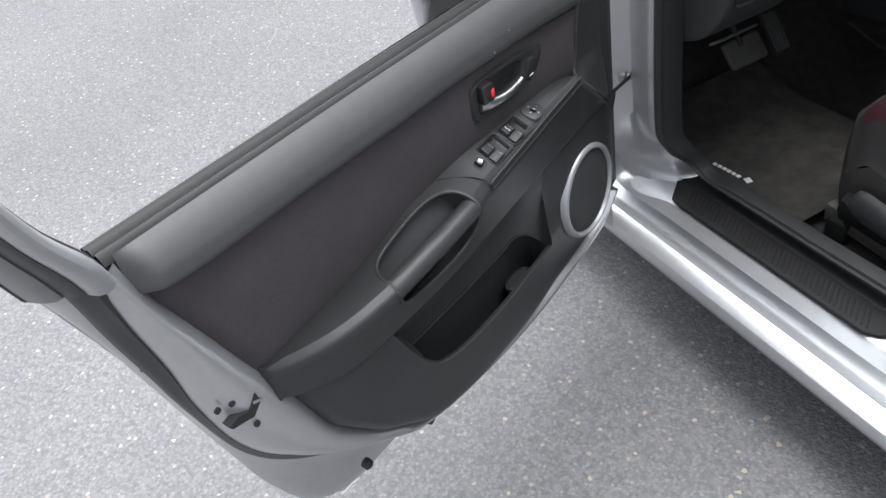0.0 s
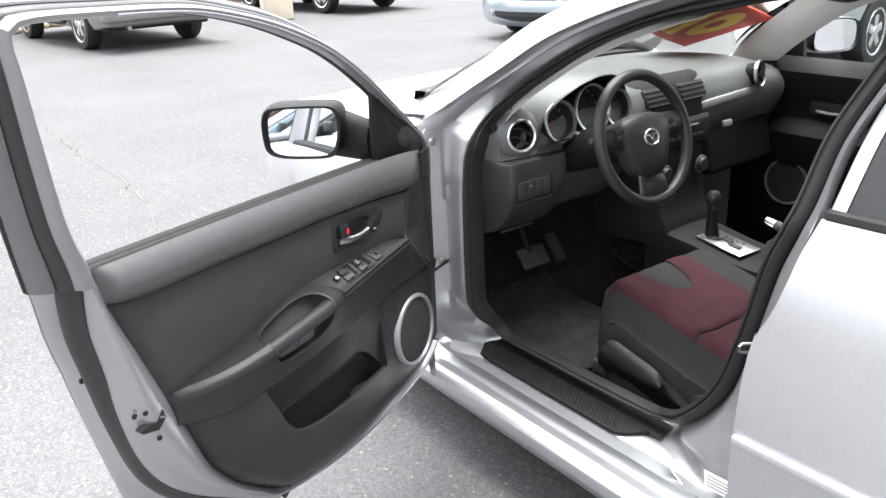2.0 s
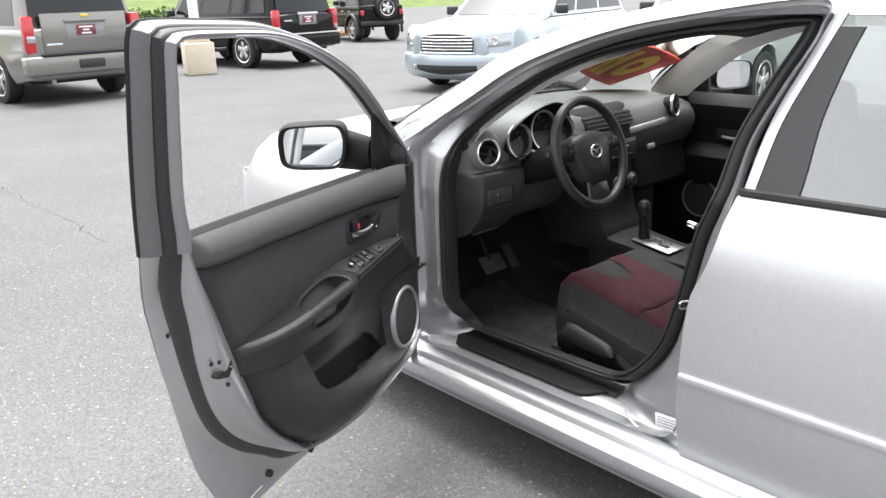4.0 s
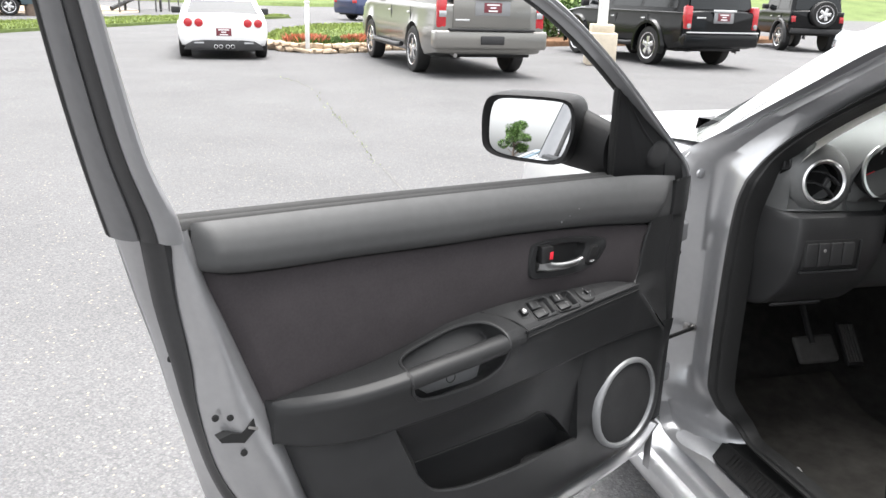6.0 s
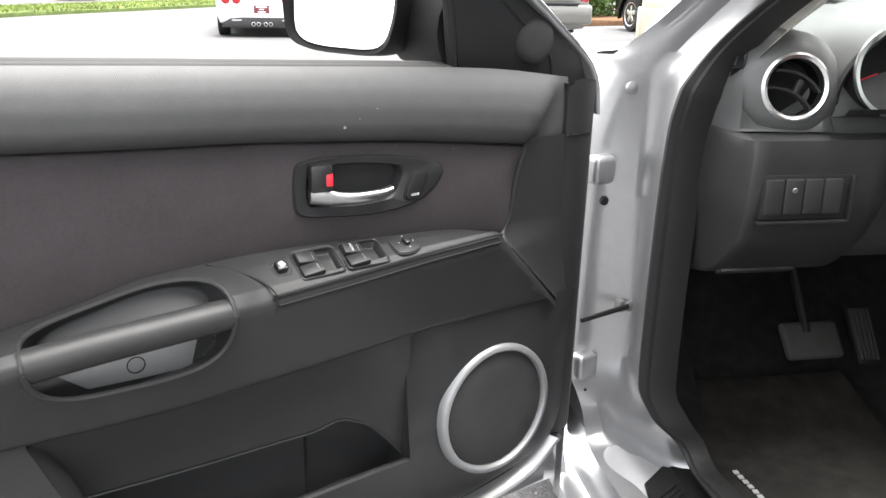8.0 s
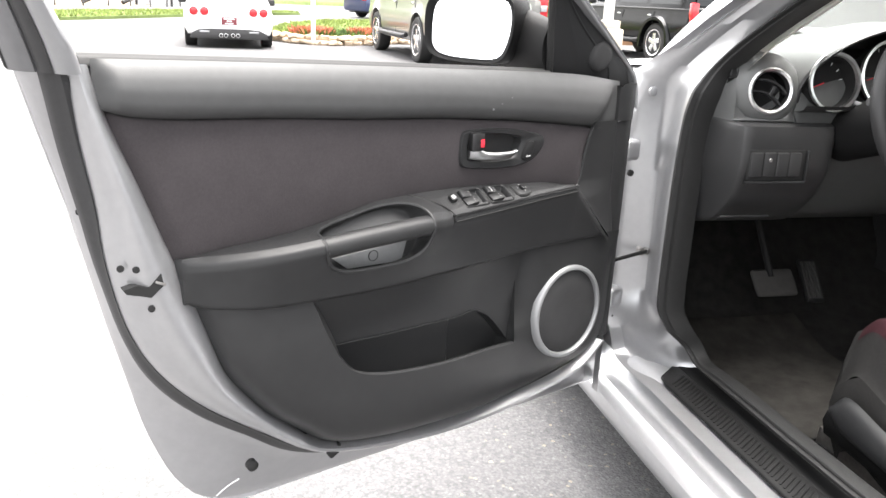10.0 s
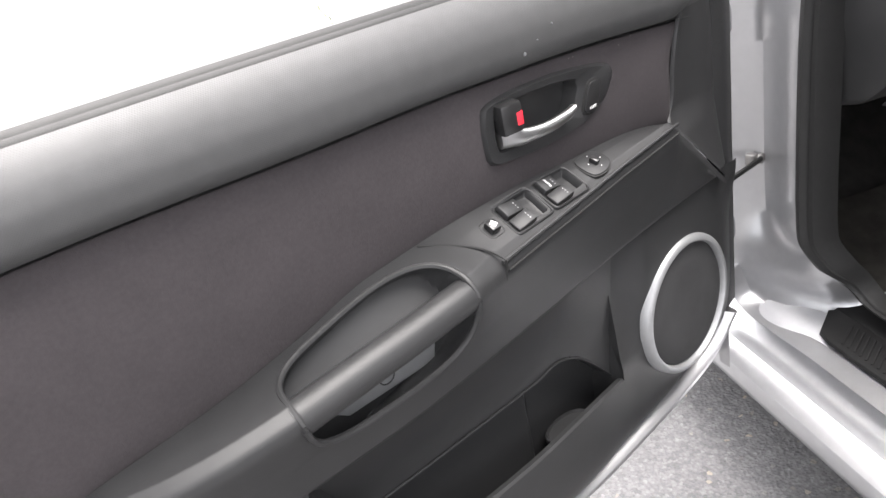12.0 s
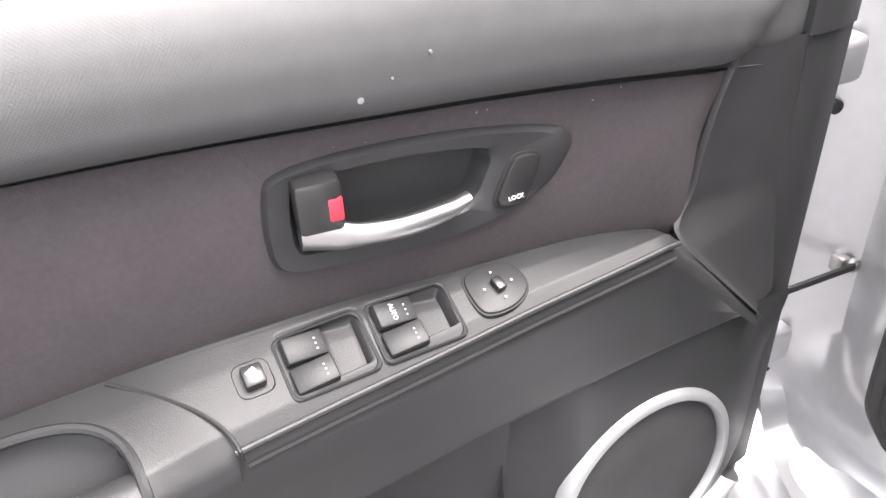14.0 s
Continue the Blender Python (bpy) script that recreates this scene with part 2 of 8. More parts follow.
def words(name, text, size, m, material, parent, depth=0.0003, label=""):
    cu = bpy.data.curves.new(name, "FONT")
    cu.body, cu.size, cu.extrude, cu.align_x, cu.align_y = text, size, depth, "CENTER", "CENTER"
    tmp = bpy.data.objects.new(name, cu)
    me = bpy.data.meshes.new_from_object(tmp)
    bpy.data.objects.remove(tmp)
    me.transform(m)
    return obj(name, me, material, parent, False, label)


smooth01 = lambda t: (lambda s: s * s * (3 - 2 * s))(np.clip(t, 0, 1))

# ---- the silver car: root ----
car = tagged(new("car"), "silver compact sedan parked with its driver door wide open", "car")

# ---- driver door, built in its own axes: x along the door from the hinge, y towards the cabin, z up ----
DOOR = pose(-0.02, -0.19, 0, 0, 0, 203.4)
lean_n = lambda u, z: np.interp(u, [0.15, 1.2], [0.085, 0.135]) + np.interp(u, [0.15, 1.2], [0.28, 0.36]) * max(0, z - 1.05)

# shell: trim edge, ridge of the inner flange, seal line, outer flange, outer skin
trim_edge = spline([(1.205, 1.06), (1.187, 0.987), (1.152, 0.889), (1.108, 0.759), (1.066, 0.65), (1.034, 0.568), (0.971, 0.487), (0.915, 0.437),
                    (0.851, 0.392), (0.68, 0.362), (0.536, 0.352), (0.39, 0.364), (0.23, 0.392), (0.16, 0.44)], 70)
seal_edge = spline([(1.240, 1.065), (1.217, 0.95), (1.202, 0.86), (1.195, 0.78), (1.172, 0.675), (1.13, 0.59), (1.06, 0.51), (0.97, 0.44),
                    (0.87, 0.375), (0.70, 0.335), (0.54, 0.325), (0.39, 0.335), (0.21, 0.37), (0.13, 0.43)], 70)
outer_edge = spline([(1.285, 1.065), (1.252, 0.96), (1.224, 0.86), (1.203, 0.76), (1.175, 0.635), (1.150, 0.53), (1.122, 0.42), (1.075, 0.32),
                     (1.0, 0.275), (0.80, 0.265), (0.54, 0.262), (0.39, 0.262), (0.21, 0.262), (0.08, 0.265)], 70)
rows = []
for i in range(70):
    q0, q1, q2 = trim_edge[i], seal_edge[i], outer_edge[i]
    zt = q2[1]
    no = ip(zt, (0.26, 0.02), (0.36, 0.0), (0.5, -0.013), (0.635, -0.005), (0.76, 0.001), (0.9, 0.014), (1.065, 0.072))
    up = 0.024 * smooth01((q2[1] - 0.92) / 0.14)
    f = lambda a, b, t, n: (a[0] + (b[0] - a[0]) * t, n, a[1] + (b[1] - a[1]) * t)
    rows.append([f(q0, q1, -0.12, 0.112), f(q0, q1, 0.0, 0.124), f(q0, q1, 0.25, 0.132), f(q0, q1, 0.45, 0.1325), f(q0, q1, 0.65, 0.127), f(q0, q1, 0.86, 0.110 + 0.5 * up), f(q0, q1, 1.0, 0.088 + up),
                 f(q1, q2, 0.25, 0.45 * no + 0.045 + up), f(q1, q2, 0.45, 0.7 * no + 0.030 + up), f(q1, q2, 0.8, no + 0.016 + 0.3 * up), f(q1, q2, 0.96, no + 0.006), f(q1, q2, 1.0, no), f(q1, q2, 0.93, no - 0.006)])
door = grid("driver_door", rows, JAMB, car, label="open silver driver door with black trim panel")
door.matrix_basis = DOOR
# rubber seal along the flange
seal = []
for i in range(70):
    q1, q2 = seal_edge[i], outer_edge[i]
    d = (q2 - q1) / np.linalg.norm(q2 - q1)
    w = 0.0150
    no = ip(q2[1], (0.26, 0.02), (0.36, 0.0), (0.5, -0.013), (0.635, -0.005), (0.76, 0.001), (0.9, 0.014), (1.065, 0.072))
    mid = q1 + d * 0.006
    base = 0.5 * (0.088 + 0.45 * no + 0.045) + 0.024 * smooth01((q2[1] - 0.92) / 0.14)
    seal.append([(mid[0] + d[0] * w * a, base + b, mid[1] + d[1] * w * a) for a, b in ((-1, 0.012), (-0.9, 0.022), (-0.3, 0.024), (0.2, 0.015), (0.7, 0.010), (1.1, -0.004), (1.0, -0.014))])
# frame seal continues up the rear edge of the window and over its top
fr_in = spline([(1.212, 1.05), (1.225, 1.09), (1.262, 1.165), (1.297, 1.272), (1.336, 1.403), (1.352, 1.45), (1.335, 1.466), (1.244, 1.466), (1.07, 1.456), (0.933, 1.430), (0.823, 1.400),
                (0.683, 1.352), (0.57, 1.302), (0.44, 1.232), (0.30, 1.146), (0.180, 1.073), (0.130, 1.040), (0.104, 1.005), (0.094, 0.955)], 96)
fr_out = spline([(1.288, 1.05), (1.300, 1.09), (1.324, 1.175), (1.350, 1.28), (1.376, 1.40), (1.390, 1.478), (1.365, 1.502), (1.215, 1.497), (1.05, 1.486), (0.918, 1.463), (0.805, 1.437),
                 (0.69, 1.398), (0.585, 1.350), (0.455, 1.278), (0.28, 1.178), (0.145, 1.085), (0.096, 1.042), (0.080, 1.008), (0.078, 0.955)], 96)
frame_rows, flange_rows, fseal, chan, bead = [], [], [], [], []
for a, b in zip(fr_in, fr_out):
    pt = lambda t, dn: (a[0] + (b[0] - a[0]) * t, lean_n(a[0] + (b[0] - a[0]) * t, a[1] + (b[1] - a[1]) * t) + dn, a[1] + (b[1] - a[1]) * t)
    frame_rows.append([pt(0.03, -0.03), pt(0.0, -0.012), pt(0.02, 0.0), pt(0.07, 0.008), pt(0.16, 0.0135), pt(0.27, 0.0135), pt(0.36, 0.008), pt(0.42, -0.003), pt(0.45, -0.014), pt(0.62, -0.030)])
    flange_rows.append([pt(0.60, -0.031), pt(0.67, -0.027), pt(0.76, -0.029), pt(0.88, -0.040), pt(0.96, -0.054), pt(1.0, -0.062), pt(0.97, -0.066), pt(0.4, -0.060), pt(0.03, -0.03)])
    fseal.append([pt(0.425, -0.012), pt(0.44, -0.005), pt(0.50, -0.007), pt(0.57, -0.014), pt(0.62, -0.022), pt(0.645, -0.032), pt(0.5, -0.034), pt(0.45, -0.026)])
    bead.append(pt(0.10, 0.0110))
    chan.append([pt(0.02, -0.016), pt(-0.02, -0.020), pt(-0.03, -0.026), pt(0.0, -0.032), pt(0.05, -0.031)])
grid("window_frame", frame_rows, FRAMEP, door)
grid("frame_flange", flange_rows, FLANGE, door, label="outer frame flange in silver darkened for shade")
grid("frame_seal", fseal, SEALR, door, wrap_j=True, label="black rubber seal")
grid("glass_channel", chan, RUBBER, door)
for u, n, z in ((1.3245, 0.2131, 1.3008), (1.2918, 0.1785, 1.2037)):
    lathe("frame_rivet", [(0.0042, -0.004), (0.0042, 0.002), (0.0, 0.003)], pose(u, n, z, -90, 0, 0), DARK, door, 10)
tube("frame_bead", bead[30:], 0.0028, PAINT, door, 8, label="bright silver bead on the window frame")
black_edge = [[(b[0], lean_n(b[0], b[1]) - 0.060, b[1]), (b[0] + 0.003, lean_n(b[0], b[1]) - 0.062, b[1] + 0.003), (b[0] + 0.003, lean_n(b[0], b[1]) - 0.067, b[1] + 0.003), (b[0] - 0.002, lean_n(b[0], b[1]) - 0.068, b[1])] for b in fr_out]
grid("outer_trim_strip", black_edge, RUBBER, door, wrap_j=True)
grid("door_seal", seal, SEALR, door, label="black rubber seal")
# outer skin
skin = []
for u in np.linspace(0.02, 1.0, 26):
    row = []
    for v in np.linspace(0, 1, 16):
        z = 0.262 + v * (np.interp(u, [0.04, 0.12, 0.26, 0.48, 0.72, 1.0], [1.000, 1.008, 1.026, 1.040, 1.052, 1.060]) - 0.262)
        ue = np.interp(z, [0.26, 0.32, 0.42, 0.635, 0.86, 1.065], [1.0, 1.075, 1.122, 1.175, 1.224, 1.285])
        u0 = 0.02 + 0.055 * smooth01((z - 0.82) / 0.16)
        row.append((u0 + (ue - u0) * (u - 0.02) / 0.98, ip(z, (0.26, 0.02), (0.36, -0.004), (0.5, -0.017), (0.635, -0.01), (0.76, -0.006), (0.9, 0.008), (1.065, 0.068)), z))
    skin.append(row)
grid("door_skin", skin, PAINT, door)
# belt strips between pad and window
belt = lambda u: ip(u, (0.15, 1.016), (0.32, 1.037), (0.6, 1.050), (0.9, 1.062), (1.21, 1.072))
us = np.linspace(0.178, 1.212, 60)
grid("belt_strip", [[(u, n - 0.014 * smooth01((0.37 - u) / 0.03), belt(u) - 0.010 * smooth01((0.37 - u) / 0.03) + dz) for n, dz in ((0.119, -0.014), (0.114, -0.004), (0.109, -0.001), (0.104, -0.003), (0.101, -0.008), (0.097, -0.002), (0.092, 0.001), (0.088, -0.002), (0.086, -0.02))] for u in us], RUBBER, door, label="black belt line weatherstrip")
grid("belt_molding", [[(u, n, belt(u) + dz) for n, dz in ((0.085, -0.004), (0.081, -0.001), (0.075, -0.004), (0.072, -0.02))] for u in us], RUBBER, door)

# trim outline pieces
pad_bot = lambda u: ip(u, (0.20, 0.918), (0.27, 0.929), (0.44, 0.949), (0.54, 0.957), (0.66, 0.965), (0.77, 0.969), (0.97, 0.980), (1.08, 0.984), (1.15, 0.990), (1.19, 1.000))
edge_u = lambda z: ip(z, (0.39, 0.851), (0.437, 0.915), (0.487, 0.971), (0.568, 1.034), (0.65, 1.066), (0.759, 1.108), (0.889, 1.152), (0.987, 1.187), (1.07, 1.207))
rows = []
for u in np.r_[np.linspace(0.165, 1.15, 60), np.linspace(1.156, 1.200, 10)]:
    zt, zb = belt(u) - 0.004, pad_bot(u)
    end = smooth01((1.205 - u) / 0.035)
    fr = smooth01((u - 0.15) / 0.10)
    row = []
    for s in np.linspace(0, 1, 18):
        z = zt + (zb - zt) * s
        bulge = ip(s, (0, 0.0), (0.12, 0.012), (0.34, 0.024), (0.55, 0.0285), (0.74, 0.0275), (0.88, 0.021), (0.96, 0.012), (1.0, 0.002))
        fr = smooth01((u - (0.172 + 0.065 * s)) / 0.028)
        row.append((u, np.interp(u, [0.16, 0.3, 1.2], [0.106, 0.116, 0.121]) + bulge * end * (0.15 + 0.85 * fr), z))
    row.append((u, 0.106 + 0.016 * smooth01((u - 0.175) / 0.05), zb + 0.001))
    row.append((u, 0.104, zb + 0.003))
    row.append((u, 0.105, zb - 0.014))
    rows.append(row)
grid("upper_pad", rows, VINYL, door, label="grained black vinyl upper pad")

arm_back = lambda u: ip(u, (0.19, 0.697), (0.29, 0.800), (0.31, 0.812), (0.387, 0.826), (0.478, 0.831), (0.558, 0.836), (0.63, 0.836), (0.758, 0.830), (0.847, 0.810), (0.942, 0.794), (1.03, 0.787), (1.12, 0.777))
rows = []
for s in np.linspace(0, 1, 40):
    row = []
    for v in np.r_[np.linspace(0, 0.2, 16), np.linspace(0.204, 0.40, 60), np.linspace(0.41, 1, 50)]:
        u0 = ip(1 - s, (0, 0.268), (0.15, 0.254), (0.6, 0.252), (1.0, 0.230))
        u = u0 + (1.20 - u0) * v
        zt, zb = pad_bot(u) - 0.0025, arm_back(max(u, 0.285)) - 0.006
        z = zt + (zb - zt) * s
        ue = edge_u(z) - 0.002
        u = u0 + (ue - u0) * v
        zt, zb = pad_bot(u) - 0.0025, arm_back(max(u, 0.285)) - 0.006
        z = zt + (zb - zt) * s
        e = min(v / 0.04, (1 - v) / 0.03, 1)
        puff = 0.008 * math.sin(math.pi * min(max(s, 0.0), 1)) ** 0.5 if 0 < s < 1 else 0
        cut = 0.026 * ((abs(u - 0.510) / 0.068) ** 4 + (abs(z - 0.905) / 0.0265) ** 4 < 1)
        row.append((u, 0.112 + 0.009 * smooth01(e) + puff * smooth01(e) - cut, z))
    rows.append(row)
grid("cloth_insert", rows, FABRIC, door, label="charcoal cloth door insert")

# front corner of the trim
rows = []
for z in np.linspace(0.692, 0.936, 64):
    ul = np.interp(z, [0.69, 0.94], [0.140, 0.160])
    ur = ip(z, (0.692, 0.188), (0.77, 0.262), (0.785, 0.276), (0.796, 0.284), (0.804, 0.286), (0.812, 0.281), (0.822, 0.273), (0.835, 0.269), (0.86, 0.2655), (0.885, 0.2605), (0.91, 0.2535), (0.936, 0.243))
    rows.append([(ul + (ur - ul) * v, ip(v, (0, 0.098), (0.12, 0.116), (0.5, 0.120 + 0.006 * smooth01((0.82 - z) / 0.04)), (0.94, 0.1215 + 0.015 * smooth01((0.82 - z) / 0.04)), (0.975, 0.1222 + 0.020 * smooth01((0.82 - z) / 0.04)), (1.0, 0.1175 + 0.028 * smooth01((0.82 - z) / 0.04))), z) for v in np.r_[np.linspace(0, 0.9, 10), 0.94, 0.96, 0.975, 0.988, 1.0]])
grid("front_trim", rows, PLASTIC, door)

grid("front_edge_strip", [[(u, n, z) for u, n in ((0.172, 0.104), (0.168, 0.116), (0.145, 0.117), (0.118, 0.111), (0.100, 0.096), (0.094, 0.060))] for z in np.linspace(0.44, 0.9325, 22)], PLASTIC, door, label="black plastic front edge of the trim")
grid("front_edge_cap", [[(u, n, z - 0.004 * abs(k - 3) ** 1.6 * (z > 1.01)) for k, (u, n) in enumerate(((0.174, 0.104), (0.171, 0.117), (0.165, 0.1195), (0.145, 0.120), (0.118, 0.113), (0.101, 0.097), (0.095, 0.060)))] + [(0.12, 0.06, z)] for z in np.r_[np.linspace(0.9335, 0.995, 6), 1.006, 1.013]], PLASTIC, door, caps=True, label="black plastic cap at the front of the pad")

# armrest with pull handle hollow
arm_ze = lambda u: ip(u, (0.19, 0.696), (0.29, 0.799), (0.313, 0.818), (0.418, 0.815), (0.55, 0.808), (0.642, 0.805), (0.704, 0.811), (0.80, 0.808), (0.892, 0.801), (1.0, 0.790), (1.112, 0.777))
arm_ne = lambda u: ip(u, (0.19, 0.146), (0.29, 0.153), (0.313, 0.160), (0.45, 0.172), (0.642, 0.189), (0.704, 0.205), (0.80, 0.209), (0.892, 0.207), (0.95, 0.200), (1.0, 0.188), (1.05, 0.166), (1.09, 0.140), (1.112, 0.122))
arm_zc = lambda u: ip(u, (0.19, 0.692), (0.43, 0.698), (0.584, 0.693), (0.786, 0.688), (0.929, 0.690), (1.067, 0.699), (1.09, 0.705))
arm_nc = lambda u: ip(u, (0.19, 0.138), (0.43, 0.158), (0.6, 0.170), (0.8, 0.178), (0.95, 0.176), (1.0, 0.171), (1.05, 0.154), (1.09, 0.130))


def oval(u, s):
    """Signed reach inside the hollow of the pull handle, s running over the armrest's section: over 0 inside."""
    x, y = (u - 0.797) / 0.103, (s - 0.435 + 0.10 * (u - 0.797)) / 0.335
    return 1 - (abs(x) ** 4.2 + abs(y) ** 3.2)


ring_pts = []
for w in np.linspace(0, 2 * math.pi, 72, endpoint=False):
    k = 0.01
    while oval(0.797 + k * 0.103 * math.cos(w), 0.435 + k * 0.335 * math.sin(w)) > 0:
        k += 0.004
    ring_pts.append((0.797 + k * 0.103 * math.cos(w), 0.435 + k * 0.335 * math.sin(w)))


def arm_point(u, s):
    zb, ze, zc, ne, nc = arm_back(u), arm_ze(u), arm_zc(u), arm_ne(u), arm_nc(u)
    nb = min(0.124, ne - 0.004)
    pts = np.array([(nb - 0.012, zb - 0.001), (nb, zb), (nb + 0.3 * (ne - nb), zb + 0.3 * (ze - zb) + 0.001), (ne - 0.015 * min(1, (ne - nb) / 0.03), ze + 0.15 * (zb - ze) + 0.002),
                    (ne - 0.002, ze - 0.006), (ne, ze - 0.018), (nc + 0.45 * (ne - nc), 0.55 * zc + 0.45 * ze), (nc, zc + 0.004), (nc - 0.014, zc - 0.002)])
    ts = np.array([0, 0.04, 0.16, 0.36, 0.46, 0.54, 0.76, 0.96, 1.0])
    return np.array([np.interp(s, ts, pts[:, 0]), np.interp(s, ts, pts[:, 1])])


ss = np.r_[np.linspace(0, 0.04, 3), np.linspace(0.05, 0.42, 56), np.linspace(0.44, 0.96, 38), 0.985, 1.0]
rows = []
for u in np.r_[np.linspace(0.19, 0.47, 30), np.linspace(0.475, 0.616, 66), np.linspace(0.62, 0.66, 5), np.linspace(0.664, 0.93, 90), np.linspace(0.94, 1.098, 26)]:
    prof = np.array([arm_point(u, s) for s in ss])
    k = np.array([1, 3, 4, 3, 1]) / 12.0
    sm = prof.copy()
    for c in (0, 1):
        pd = np.r_[prof[0, c], prof[0, c], prof[:, c], prof[-1, c], prof[-1, c]]
        sm[:, c] = np.convolve(pd, k, "valid")
    sm[:3], sm[-2:] = prof[:3], prof[-2:]
    row = []
    for (n, z), sv in zip(sm, ss):
        f = smooth01(oval(u, sv) / 0.32)
        d = max(smooth01((0.0262 - abs(u - u0)) / 0.004) * smooth01((0.135 - abs(sv - 0.215)) / 0.022) * ip(u - u0, (-0.027, 0.010), (-0.004, 0.008), (0.002, 0.004), (0.027, 0.002)) for u0 in (0.515, 0.576))
        k = smooth01((sv - 0.10) / 0.42)
        back_n, back_z = 0.131 + 0.030 * k + 0.001 * smooth01((sv - 0.52) / 0.2), ip(sv, (0.08, 0.817), (0.30, 0.785), (0.52, 0.757), (0.80, 0.712)) + arm_back(u) - 0.821
        row.append((u, n + min(back_n - n, 0) * f, z + (back_z - z) * f - d))
    rows.append(row)
rows.append([(1.106, 0.108, z) for _, _, z in rows[-1]])
armrest = grid("armrest", rows, PLASTIC, door, label="moulded black plastic armrest")


rim_path = []
for u, sv in ring_pts:
    q = arm_point(u, sv)
    rim_path.append((u, q[0] + 0.0006, q[1] - 0.001))
rp = np.array(rim_path)
for _ in range(3):
    rp = (np.roll(rp, 1, 0) + 2 * rp + np.roll(rp, -1, 0)) / 4
tube("hollow_rim", rp + np.array([0, -0.0006, -0.0006]), 0.0034, PLASTIC, door, 8, True)
bar_u = np.linspace(0.69, 0.903, 24)
rows = []
for u in bar_u:
    zc, nc = arm_ze(u) - 0.0160, arm_ne(u) - 0.0178
    rows.append([(u + 0.05 * (math.sin(w) * 0.021), nc + 0.0182 * math.cos(w), zc + 0.0172 * math.sin(w)) for w in np.linspace(0, 2 * math.pi, 20, endpoint=False)])
grid("pull_bar", rows, PLASTIC, door, wrap_j=True, caps=True)
prism("hollow_plate", [(0.735, 0.732), (0.84, 0.734), (0.868, 0.756), (0.725, 0.768)], 0.0, 0.004, Matrix(((1, 0, 0, 0), (0, 0, 1, 0.161), (0, 1, 0, 0), (0, 0, 0, 1))), SILVERPL, door, 0.001, "grey recess plate")
tube("screw_cover", [(0.792 + 0.009 * math.cos(a), 0.1655, 0.750 + 0.009 * math.sin(a)) for a in np.linspace(0, 2 * math.pi, 24, endpoint=False)], 0.0007, DARK, door, 6, True, "round screw cover seam")

# lower panel with an open map pocket
low_b = lambda u: ip(u, (0.142, 0.455), (0.16, 0.428), (0.2, 0.408), (0.25, 0.395), (0.39, 0.371), (0.536, 0.360), (0.68, 0.366), (0.79, 0.380), (0.851, 0.395), (0.914, 0.441), (0.968, 0.487), (1.0, 0.526), (1.031, 0.568), (1.063, 0.65), (1.079, 0.695))
low_n = lambda u: ip(u, (0.14, 0.118), (0.19, 0.138), (0.3, 0.146), (0.42, 0.150), (0.5, 0.160), (0.65, 0.174), (0.8, 0.181), (0.95, 0.177), (1.04, 0.157), (1.08, 0.130))
lip = lambda u: ip(u, (0.447, 0.507), (0.5, 0.512), (0.634, 0.517), (0.75, 0.529), (0.824, 0.549), (0.858, 0.582), (0.883, 0.632), (0.905, 0.688))
P0, P1 = 0.447, 0.905


def low_point(u, z):
    zb = low_b(u)
    n = low_n(u)
    up = smooth01((z - 0.60) / 0.1)
    n = n + (arm_nc(max(u, 0.19)) - 0.006 - n) * up
    n -= 0.018 * smooth01((u - (P0 - 0.078)) / 0.078) * smooth01((z - 0.525) / 0.05) if u <= P0 else 0
    roll = 1 - math.exp(-max(z - zb, 0) / 0.022)
    tail = smooth01((1.085 - u) / 0.03)
    return (u, 0.112 + (n - 0.112) * roll * (0.25 + 0.75 * tail), z)


cols = []
for u in np.r_[np.linspace(0.142, P0 - 0.08, 20), np.linspace(P0 - 0.076, P0, 16)]:
    cols.append((u, arm_zc(max(u, 0.19)) + 0.006))
for u in np.r_[np.linspace(P0, 0.80, 34), np.linspace(0.808, P1, 30)]:
    cols.append((u, lip(u)))
for u in np.linspace(P1, 1.079, 26):
    cols.append((u, arm_zc(u) + 0.006))
rows = [[low_point(u, low_b(u) + (zt - low_b(u)) * v) for v in np.r_[0, 0.015, np.linspace(0.04, 1, 26)]] for u, zt in cols]
rows.append([(1.084, 0.106, z) for _, _, z in rows[-1]])
grid("lower_panel", rows, PLASTIC, door, label="black plastic lower door panel with a map pocket")
rows = []
for u in np.r_[np.linspace(P0, 0.80, 30), np.linspace(0.808, P1, 30)]:
    x, n, z = low_point(u, lip(u))
    back = 0.121
    drop = 1 - smooth01((u - 0.80) / 0.08)
    rows.append([(u, n, z), (u - 0.002, n - 0.003, z + 0.003 * drop), (u - 0.005 * (1 - drop), n - 0.010, z + 0.001), (u - 0.012 * (1 - drop), n - 0.016, z - (z - 0.425) * 0.5 * drop), (u - 0.015 * (1 - drop), back + (n - 0.016 - back) * drop, z - (z - 0.42) * drop), (u - 0.016 * (1 - drop), back - 0.004, z - (z - 0.418) * drop)])
grid("pocket_lip", rows, PLASTIC, door)
shelf = lambda u: ip(u, (0.433, 0.486), (0.468, 0.534), (0.513, 0.578), (0.545, 0.590), (0.58, 0.584), (0.70, 0.584), (0.90, 0.588))
rows = []
